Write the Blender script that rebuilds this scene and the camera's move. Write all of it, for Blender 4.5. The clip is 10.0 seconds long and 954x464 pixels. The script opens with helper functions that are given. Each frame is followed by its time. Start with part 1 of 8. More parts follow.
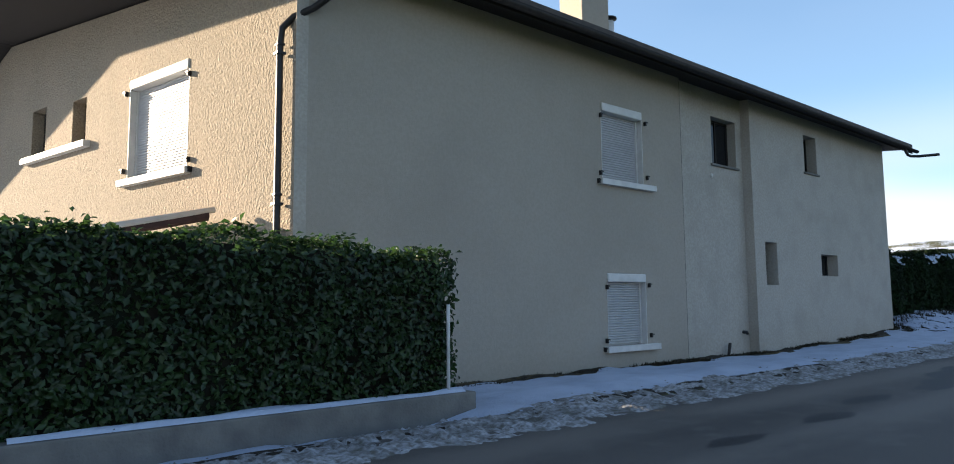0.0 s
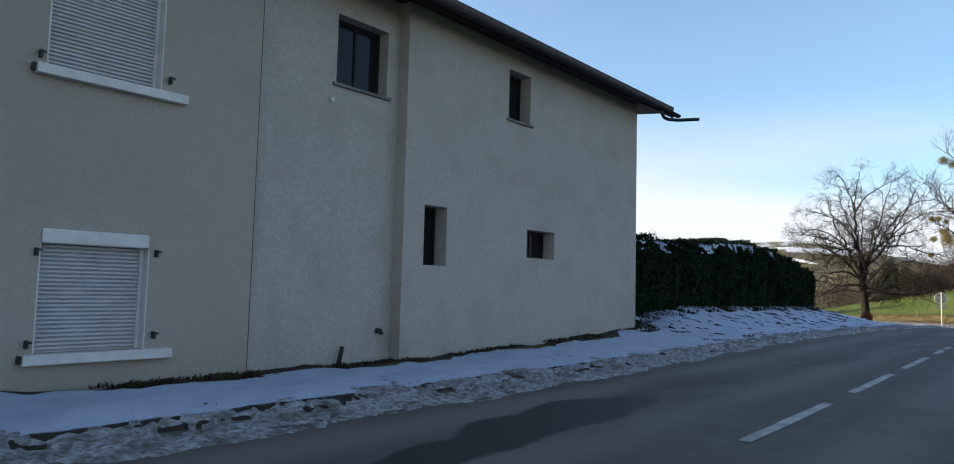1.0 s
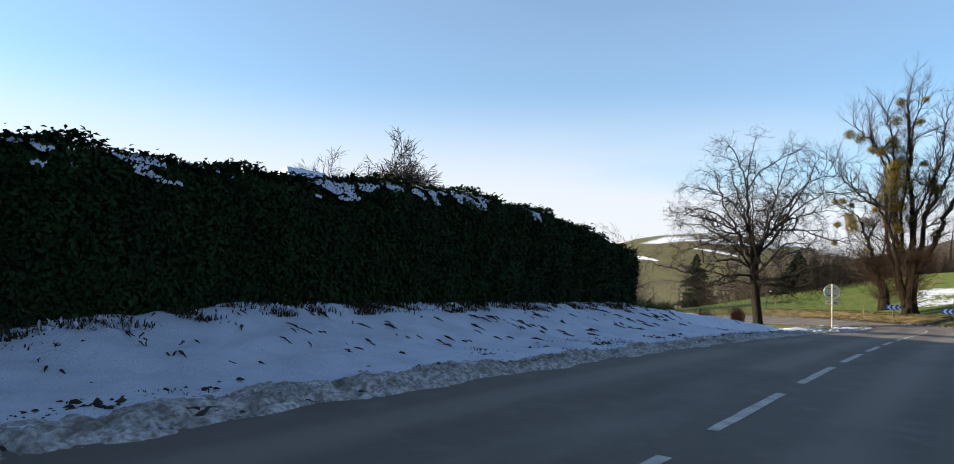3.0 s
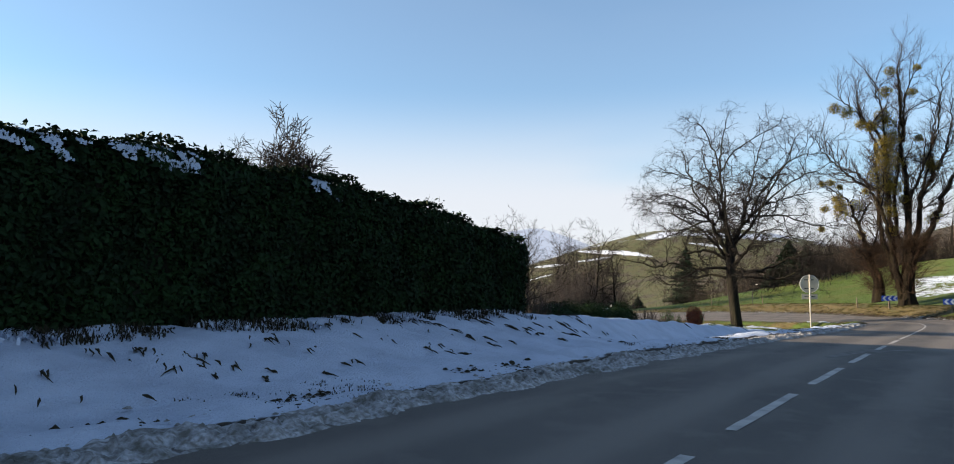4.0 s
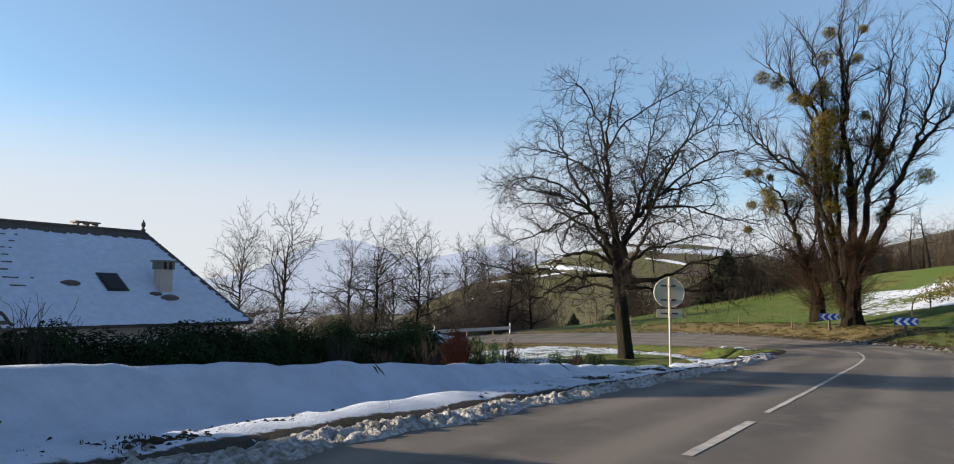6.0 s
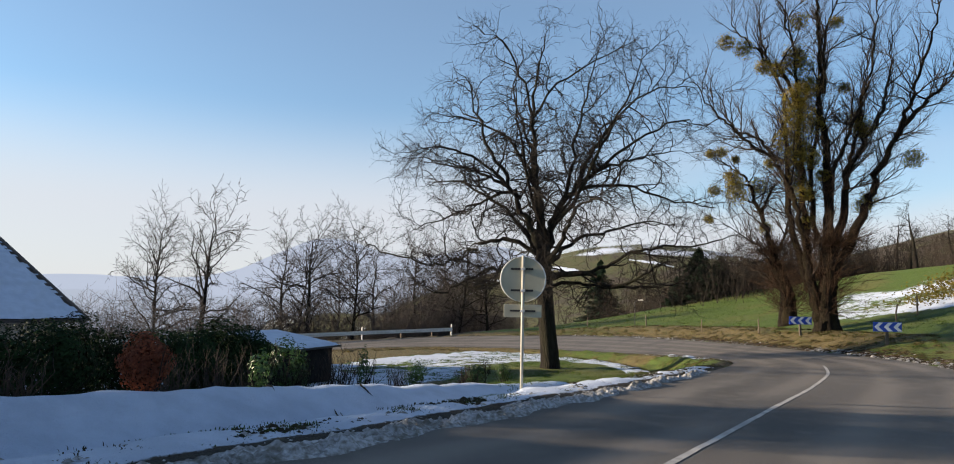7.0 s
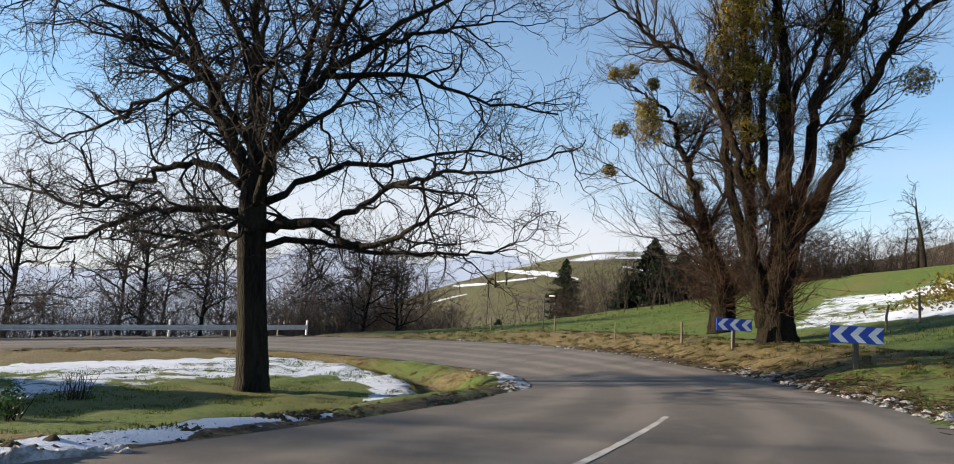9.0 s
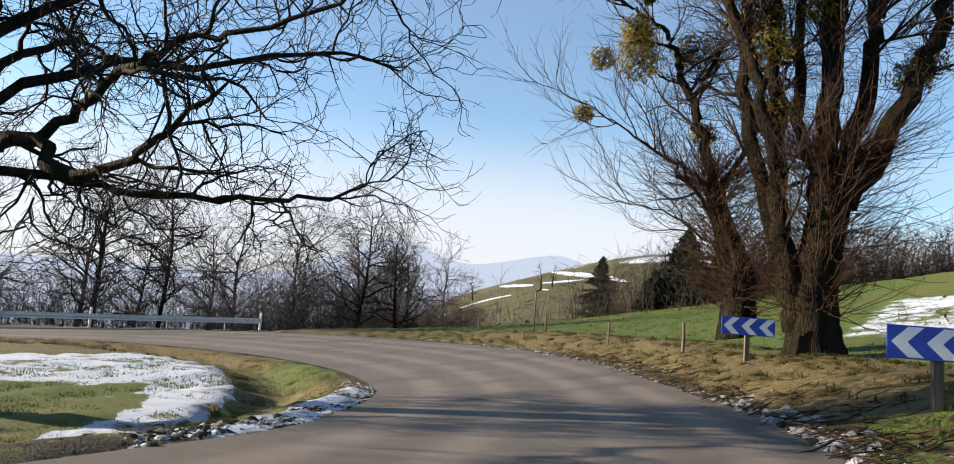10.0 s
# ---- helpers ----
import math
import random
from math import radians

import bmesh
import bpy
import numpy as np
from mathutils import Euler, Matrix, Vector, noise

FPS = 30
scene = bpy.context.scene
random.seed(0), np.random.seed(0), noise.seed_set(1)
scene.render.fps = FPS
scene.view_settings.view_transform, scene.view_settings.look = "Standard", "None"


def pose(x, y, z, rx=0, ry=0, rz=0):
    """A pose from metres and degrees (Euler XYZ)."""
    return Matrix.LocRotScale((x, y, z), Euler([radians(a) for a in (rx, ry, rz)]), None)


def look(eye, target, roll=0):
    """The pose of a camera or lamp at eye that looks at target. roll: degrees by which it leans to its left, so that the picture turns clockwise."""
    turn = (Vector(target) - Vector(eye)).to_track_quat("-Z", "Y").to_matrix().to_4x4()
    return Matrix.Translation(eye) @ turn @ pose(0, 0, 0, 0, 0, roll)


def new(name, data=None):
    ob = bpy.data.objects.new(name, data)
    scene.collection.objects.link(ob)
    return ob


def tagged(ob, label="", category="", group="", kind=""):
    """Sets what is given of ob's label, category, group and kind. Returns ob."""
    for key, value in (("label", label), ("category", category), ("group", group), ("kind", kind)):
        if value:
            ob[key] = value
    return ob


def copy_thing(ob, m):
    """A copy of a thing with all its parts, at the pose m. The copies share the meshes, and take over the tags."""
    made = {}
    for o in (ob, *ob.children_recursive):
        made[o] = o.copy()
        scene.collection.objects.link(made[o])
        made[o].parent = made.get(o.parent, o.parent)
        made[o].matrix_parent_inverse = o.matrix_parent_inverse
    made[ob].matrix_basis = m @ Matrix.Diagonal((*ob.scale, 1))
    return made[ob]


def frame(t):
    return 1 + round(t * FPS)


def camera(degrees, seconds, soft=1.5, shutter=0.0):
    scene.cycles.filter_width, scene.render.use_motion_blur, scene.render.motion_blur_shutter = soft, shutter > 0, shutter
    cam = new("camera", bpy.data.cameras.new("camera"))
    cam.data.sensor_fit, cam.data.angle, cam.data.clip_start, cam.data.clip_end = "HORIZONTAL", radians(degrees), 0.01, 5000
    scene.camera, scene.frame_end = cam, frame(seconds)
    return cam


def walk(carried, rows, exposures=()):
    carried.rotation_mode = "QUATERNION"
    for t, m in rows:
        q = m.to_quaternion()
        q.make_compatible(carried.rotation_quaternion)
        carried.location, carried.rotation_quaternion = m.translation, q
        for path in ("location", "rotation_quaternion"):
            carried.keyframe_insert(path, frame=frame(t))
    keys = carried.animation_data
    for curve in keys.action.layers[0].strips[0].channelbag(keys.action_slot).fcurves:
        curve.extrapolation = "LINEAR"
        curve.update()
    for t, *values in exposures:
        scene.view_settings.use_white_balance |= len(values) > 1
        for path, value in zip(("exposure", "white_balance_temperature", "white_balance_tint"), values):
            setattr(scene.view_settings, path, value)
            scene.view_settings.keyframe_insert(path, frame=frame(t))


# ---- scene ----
cam = camera(68.0, 10.0, soft=1.0)
PATH = [
    (0.0, (0.356, 0.268, 1.286), (1.652, 1.779, 1.481), -0.5),
    (0.5, (4.555, 0.203, 1.290), (5.936, 1.638, 1.482), 0.4),
    (1.0, (8.946, 0.229, 1.283), (10.480, 1.503, 1.435), 1.5),
    (1.5, (13.190, 0.347, 1.290), (14.770, 1.565, 1.434), 1.9),
    (2.0, (17.494, 0.452, 1.289), (19.121, 1.606, 1.432), 2.4),
    (2.5, (21.737, 0.557, 1.295), (23.377, 1.694, 1.424), 2.5),
    (4.0, (34.057, 0.715, 1.376), (35.691, 1.860, 1.511), 0.3),
    (4.5, (38.471, 0.754, 1.340), (40.155, 1.823, 1.488), -0.1),
    (5.0, (42.787, 0.762, 1.274), (44.442, 1.870, 1.456), 0.0),
    (5.5, (46.938, 0.731, 1.170), (48.603, 1.824, 1.351), 0.1),
    (7.0, (59.686, 0.708, 0.872), (61.373, 1.766, 1.058), 1.2),
    (7.5, (64.058, 0.665, 0.716), (65.749, 1.716, 0.905), 1.1),
    (8.0, (68.514, 0.598, 0.506), (70.220, 1.624, 0.702), 1.3),
    (8.5, (72.932, 0.492, 0.330), (74.608, 1.565, 0.530), 1.9),
    (9.0, (77.500, 0.456, 0.199), (79.169, 1.537, 0.403), 3.0),
    (9.5, (82.047, 0.631, 0.133), (83.672, 1.779, 0.339), 3.9),
    (10.0, (86.479, 1.258, 0.025), (88.056, 2.471, 0.225), 4.3),
]
EXPOSURES = [(0.0, 2.13), (0.5, 2.16), (1.0, 2.02), (2.0, 2.0), (2.5, 1.94), (4.0, 1.78), (5.5, 1.62), (7.0, 1.58), (8.0, 1.62), (9.0, 1.78), (10.0, 1.86)]
walk(cam, [(t, look(eye, target, roll)) for t, eye, target, roll in PATH], EXPOSURES)

# ---- light: a low winter sun from beyond the house, clear pale sky ----
SUN_TO = Vector((-0.505, 0.863, 0.0)).normalized()
SUN_ELEVATION = radians(13.8)
sun_dir = Vector((SUN_TO.x * math.cos(SUN_ELEVATION), SUN_TO.y * math.cos(SUN_ELEVATION), math.sin(SUN_ELEVATION)))
sun_data = bpy.data.lights.new("sun", "SUN")
sun_data.energy, sun_data.angle, sun_data.color = 5.0, radians(0.53), (1.0, 0.80, 0.58)
sun = new("sun", sun_data)
sun.matrix_world = look((0, 0, 60), Vector((0, 0, 60)) - sun_dir)

world = bpy.data.worlds.new("winter_sky")
scene.world = world
world.use_nodes = True
wn = world.node_tree.nodes
sky = wn.new("ShaderNodeTexSky")
sky.sky_type, sky.sun_disc = "NISHITA", False
sky.sun_elevation = SUN_ELEVATION
sky.sun_rotation = math.atan2(SUN_TO.x, SUN_TO.y)
sky.altitude, sky.air_density, sky.dust_density, sky.ozone_density = 500, 1.0, 0.7, 2.6
wn["Background"].inputs["Strength"].default_value = 0.06
# thin high veils of cloud over the blue
wco = wn.new("ShaderNodeTexCoord")
wmap = wn.new("ShaderNodeMapping")
wmap.inputs["Scale"].default_value = (1.0, 1.0, 4.5)
wmap.inputs["Rotation"].default_value = (0.12, 0.0, 0.4)
veil = wn.new("ShaderNodeTexNoise")
veil.inputs["Scale"].default_value, veil.inputs["Detail"].default_value, veil.inputs["Roughness"].default_value = 1.3, 3, 0.45
veil_range = wn.new("ShaderNodeMapRange")
veil_range.interpolation_type = "SMOOTHSTEP"
for key, value in (("From Min", 0.10), ("From Max", 0.50), ("To Max", 0.88)):
    veil_range.inputs[key].default_value = value
veil_mix = wn.new("ShaderNodeMix")
veil_mix.data_type = "RGBA"
veil_mix.inputs[7].default_value = (4.25, 4.25, 4.5, 1)
wl = world.node_tree.links
wl.new(wco.outputs["Generated"], wmap.inputs["Vector"])
wl.new(wmap.outputs["Vector"], veil.inputs["Vector"])
wl.new(veil.outputs["Fac"], veil_range.inputs["Value"])
wsep = wn.new("ShaderNodeSeparateXYZ")
wl.new(wco.outputs["Generated"], wsep.inputs["Vector"])
low_sky = wn.new("ShaderNodeMapRange")
low_sky.interpolation_type = "SMOOTHSTEP"
for key, value in (("From Min", 0.10), ("From Max", 0.27), ("To Min", 1.0), ("To Max", 0.17)):
    low_sky.inputs[key].default_value = value
wl.new(wsep.outputs["Z"], low_sky.inputs["Value"])
veil_amount = wn.new("ShaderNodeMath")
veil_amount.operation = "MULTIPLY"
wl.new(veil_range.outputs["Result"], veil_amount.inputs[0])
wl.new(low_sky.outputs["Result"], veil_amount.inputs[1])
wl.new(veil_amount.outputs[0], veil_mix.inputs["Factor"])
tint = wn.new("ShaderNodeMix")
tint.data_type, tint.blend_type = "RGBA", "MULTIPLY"
tint.inputs["Factor"].default_value = 1.0
tint.inputs[7].default_value = (0.93, 1.13, 1.18, 1)
wl.new(sky.outputs["Color"], tint.inputs[6])
wl.new(tint.outputs[2], veil_mix.inputs[6])
wl.new(veil_mix.outputs[2], wn["Background"].inputs["Color"])


# ---- materials ----
def mat(name, c1, c2, scale=3.0, rough=0.85, bump=0.3, bump_scale=40.0, metal=0.0, stain=None, stain_scale=0.5,
        stain_amount=0.35, specular=0.4, distance=0.02, vary=0.0, stretch=(1, 1, 1)):
    """Two tones by noise, broad stains on top of them, and fine relief."""
    m = bpy.data.materials.new(name)
    m.use_nodes = True
    nodes, links = m.node_tree.nodes, m.node_tree.links
    b = nodes["Principled BSDF"]
    b.inputs["Roughness"].default_value, b.inputs["Metallic"].default_value = rough, metal
    b.inputs["Specular IOR Level"].default_value = specular
    co = nodes.new("ShaderNodeTexCoord")
    mp = nodes.new("ShaderNodeMapping")
    mp.inputs["Scale"].default_value = stretch
    links.new(co.outputs["Object"], mp.inputs["Vector"])

    def tex(s, detail):
        n = nodes.new("ShaderNodeTexNoise")
        n.inputs["Scale"].default_value, n.inputs["Detail"].default_value = s, detail
        links.new(mp.outputs["Vector"], n.inputs["Vector"])
        return n

    def mix(a, c, fac, low, high):
        r = nodes.new("ShaderNodeMapRange")
        r.inputs["From Min"].default_value, r.inputs["From Max"].default_value = low, high
        links.new(fac, r.inputs["Value"])
        x = nodes.new("ShaderNodeMix")
        x.data_type = "RGBA"
        links.new(r.outputs["Result"], x.inputs["Factor"])
        for value, socket in ((a, x.inputs[6]), (c, x.inputs[7])):
            if isinstance(value, tuple):
                socket.default_value = (*value, 1)
            else:
                links.new(value, socket)
        return x, r

    x, _ = mix(c1, c2, tex(scale, 6).outputs["Fac"], 0.36, 0.64)
    colour = x.outputs[2]
    if stain:
        y, r = mix(colour, stain, tex(stain_scale, 5).outputs["Fac"], 0.45, 0.75)
        r.inputs["To Max"].default_value = stain_amount
        colour = y.outputs[2]
    if vary:
        info = nodes.new("ShaderNodeObjectInfo")
        geo = nodes.new("ShaderNodeNewGeometry")
        add = nodes.new("ShaderNodeMath")
        add.operation = "ADD"
        links.new(info.outputs["Random"], add.inputs[0])
        links.new(geo.outputs["Random Per Island"], add.inputs[1])
        mr = nodes.new("ShaderNodeMapRange")
        mr.inputs["From Max"].default_value = 2.0
        mr.inputs["To Min"].default_value, mr.inputs["To Max"].default_value = 1 - vary, 1 + vary
        links.new(add.outputs[0], mr.inputs["Value"])
        hsv = nodes.new("ShaderNodeHueSaturation")
        links.new(mr.outputs["Result"], hsv.inputs["Value"])
        links.new(colour, hsv.inputs["Color"])
        colour = hsv.outputs["Color"]
    links.new(colour, b.inputs["Base Color"])
    if bump:
        bp = nodes.new("ShaderNodeBump")
        bp.inputs["Strength"].default_value, bp.inputs["Distance"].default_value = bump, distance
        links.new(tex(bump_scale, 5).outputs["Fac"], bp.inputs["Height"])
        links.new(bp.outputs["Normal"], b.inputs["Normal"])
    return m


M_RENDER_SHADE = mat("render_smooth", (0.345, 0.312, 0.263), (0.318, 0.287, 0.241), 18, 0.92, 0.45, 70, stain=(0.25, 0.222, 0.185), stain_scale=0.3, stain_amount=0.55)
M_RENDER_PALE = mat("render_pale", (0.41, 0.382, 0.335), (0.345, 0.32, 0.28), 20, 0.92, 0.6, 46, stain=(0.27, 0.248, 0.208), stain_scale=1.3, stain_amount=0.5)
M_ROUGHCAST = mat("roughcast", (0.27, 0.232, 0.176), (0.20, 0.171, 0.129), 22, 0.95, 0.75, 24, stain=(0.36, 0.28, 0.21), stain_scale=0.5, stain_amount=0.35, distance=0.05)
M_WHITE = mat("white_paint", (0.58, 0.575, 0.55), (0.50, 0.495, 0.475), 5, 0.5, 0.08, 60, stain=(0.5, 0.49, 0.46), stain_scale=2, stain_amount=0.3)
M_SHUTTER = mat("shutter_plastic", (0.44, 0.445, 0.45), (0.39, 0.395, 0.40), 4, 0.45, 0.05, 60, stain=(0.5, 0.5, 0.49), stain_scale=1.5, stain_amount=0.3)
M_GUTTER = mat("dark_metal", (0.014, 0.014, 0.015), (0.024, 0.023, 0.024), 6, 0.45, 0.1, 30, metal=0.3)
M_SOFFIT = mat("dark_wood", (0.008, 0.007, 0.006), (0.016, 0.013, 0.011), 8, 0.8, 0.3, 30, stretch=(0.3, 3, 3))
# Tile tones taken down to paint the half hip as if in shade.
M_TILE = mat("clay_tile", (0.058, 0.028, 0.024), (0.034, 0.018, 0.016), 5, 0.85, 0.3, 30, vary=0.3)
M_DARK_TILE = mat("dark_tile", (0.055, 0.048, 0.045), (0.085, 0.07, 0.062), 5, 0.85, 0.3, 30, vary=0.3)
# Gable render darkened so its colour carries the shade missing there.
M_HIP_WALL = mat("shaded_gable_render", (0.095, 0.088, 0.08), (0.07, 0.065, 0.059), 1.6, 0.92, 0.8, 30, stain=(0.085, 0.078, 0.068), stain_scale=0.7, stain_amount=0.5)
M_CONCRETE = mat("concrete", (0.17, 0.165, 0.15), (0.11, 0.107, 0.10), 3, 0.9, 0.5, 35, stain=(0.12, 0.12, 0.11), stain_scale=1.2, stain_amount=0.6)
M_BLACK = mat("black_interior", (0.009, 0.009, 0.010), (0.015, 0.015, 0.015), 3, 0.95, 0.1, 20, specular=0.08)
M_STEEL = mat("galvanised", (0.58, 0.58, 0.56), (0.48, 0.48, 0.47), 6, 0.55, 0.1, 40, metal=0.25, stain=(0.28, 0.27, 0.25), stain_scale=1.5, stain_amount=0.4)
M_SIGNBACK = mat("sign_back", (0.38, 0.36, 0.27), (0.32, 0.305, 0.23), 3, 0.55, 0.05, 40, metal=0.2, stain=(0.25, 0.25, 0.22), stain_scale=2.5, stain_amount=0.4)
M_POST = mat("post_grey", (0.36, 0.35, 0.30), (0.30, 0.29, 0.25), 4, 0.5, 0.05, 40)
M_BLUE = mat("sign_blue", (0.01, 0.05, 0.35), (0.012, 0.06, 0.40), 3, 0.4, 0.03, 40)
M_SIGNWHITE = mat("sign_white", (0.75, 0.76, 0.78), (0.68, 0.69, 0.72), 3, 0.4, 0.03, 40)
M_WOOD = mat("weathered_wood", (0.12, 0.10, 0.078), (0.07, 0.058, 0.046), 6, 0.9, 0.6, 30, stretch=(3, 3, 0.4))
M_BARK = mat("bark", (0.020, 0.017, 0.015), (0.006, 0.0053, 0.0048), 7, 0.95, 1.0, 11, stretch=(2, 2, 0.45), stain=(0.055, 0.058, 0.030), stain_scale=0.7, stain_amount=0.4, distance=0.12, specular=0.12)
M_POPLAR = mat("poplar_bark", (0.021, 0.0165, 0.012), (0.0036, 0.003, 0.0025), 9, 0.95, 1.0, 12, stretch=(2.2, 2.2, 0.35), stain=(0.032, 0.027, 0.012), stain_scale=1.4, stain_amount=0.6, distance=0.22, specular=0.12)
# Paler than the near twigs: distance haze is mixed into this colour.
M_BRUSH = mat("brushwood", (0.095, 0.084, 0.079), (0.055, 0.048, 0.045), 3, 0.9, 0.2, 30, specular=0.12)
M_GROVE = mat("grey_bark", (0.050, 0.043, 0.039), (0.026, 0.023, 0.021), 4, 0.9, 0.3, 20, specular=0.12)
M_TWIG = mat("twig", (0.046, 0.037, 0.031), (0.024, 0.020, 0.017), 3, 0.9, 0.2, 30, specular=0.12)
M_TWIG_DARK = mat("twig_dark", (0.022, 0.019, 0.017), (0.010, 0.009, 0.008), 3, 0.9, 0.2, 30, specular=0.12)
M_SHOOT = mat("shoot_brown", (0.048, 0.030, 0.019), (0.020, 0.013, 0.009), 3, 0.9, 0.2, 30, specular=0.12)
M_LEAF = mat("laurel_leaf", (0.040, 0.085, 0.022), (0.022, 0.052, 0.015), 2, 0.38, 0.1, 30, vary=0.55, specular=0.5)
M_LEAF_DARK = mat("thuja_leaf", (0.010, 0.026, 0.007), (0.0055, 0.014, 0.0045), 2, 0.65, 0.1, 30, vary=0.6, specular=0.10)
M_LEAF_RED = mat("beech_leaf", (0.23, 0.062, 0.024), (0.14, 0.038, 0.017), 2, 0.7, 0.1, 30, vary=0.5)
M_MISTLETOE = mat("mistletoe_leaf", (0.20, 0.155, 0.024), (0.095, 0.085, 0.016), 2, 0.6, 0.1, 30, vary=0.5, specular=0.12)
M_NEEDLE = mat("needles", (0.018, 0.035, 0.018), (0.010, 0.022, 0.013), 2, 0.7, 0.1, 30, vary=0.4, specular=0.12)
# Near-black tones paint the shade inside the hedges.
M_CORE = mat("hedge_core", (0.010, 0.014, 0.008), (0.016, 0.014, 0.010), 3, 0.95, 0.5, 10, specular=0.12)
M_GRASS_DRY = mat("dry_grass", (0.15, 0.118, 0.050), (0.060, 0.054, 0.022), 2, 0.9, 0.1, 30, vary=0.45, specular=0.12)
M_GRASS_GREEN = mat("grass_blades", (0.060, 0.096, 0.015), (0.033, 0.056, 0.010), 2, 0.85, 0.1, 30, vary=0.4, specular=0.12)
# The blue of skylit shade is put into the snow's base colour.
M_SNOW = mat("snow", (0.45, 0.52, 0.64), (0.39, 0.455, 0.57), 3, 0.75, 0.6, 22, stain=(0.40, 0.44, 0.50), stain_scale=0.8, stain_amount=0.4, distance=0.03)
M_SLUSH = mat("dirty_slush", (0.40, 0.415, 0.44), (0.14, 0.137, 0.125), 15, 0.7, 1.0, 26, stain=(0.055, 0.052, 0.036), stain_scale=2.6, stain_amount=0.95, distance=0.05)
M_LITTER = mat("wet_litter", (0.020, 0.018, 0.012), (0.035, 0.030, 0.017), 5, 0.9, 0.3, 20, vary=0.4, specular=0.12)
M_PAINTLINE = mat("road_paint", (0.42, 0.41, 0.39), (0.28, 0.275, 0.265), 3, 0.7, 0.2, 60, stain=(0.12, 0.12, 0.12), stain_scale=3.5, stain_amount=0.75)
M_WORNPAINT = mat("worn_road_paint", (0.15, 0.145, 0.14), (0.056, 0.052, 0.047), 5, 0.75, 0.3, 60, stain=(0.062, 0.057, 0.052), stain_scale=1.9, stain_amount=1.0)


def translucent(m, amount):
    """Let light through thin leaves."""
    nodes, links = m.node_tree.nodes, m.node_tree.links
    b = nodes["Principled BSDF"]
    tl, mx = nodes.new("ShaderNodeBsdfTranslucent"), nodes.new("ShaderNodeMixShader")
    links.new(b.inputs["Base Color"].links[0].from_socket, tl.inputs["Color"])
    mx.inputs["Fac"].default_value = amount
    links.new(b.outputs["BSDF"], mx.inputs[1])
    links.new(tl.outputs["BSDF"], mx.inputs[2])
    links.new(mx.outputs["Shader"], nodes["Material Output"].inputs["Surface"])


for leaf_material, share in ((M_LEAF, 0.45), (M_MISTLETOE, 0.4), (M_LEAF_RED, 0.4), (M_GRASS_DRY, 0.35), (M_GRASS_GREEN, 0.35)):
    translucent(leaf_material, share)


def glass_mat():
    m = bpy.data.materials.new("dark_glass")
    m.use_nodes = True
    b = m.node_tree.nodes["Principled BSDF"]
    b.inputs["Base Color"].default_value = (0.012, 0.013, 0.015, 1)
    b.inputs["Roughness"].default_value = 0.06
    b.inputs["Specular IOR Level"].default_value = 0.15
    return m


M_GLASS = glass_mat()


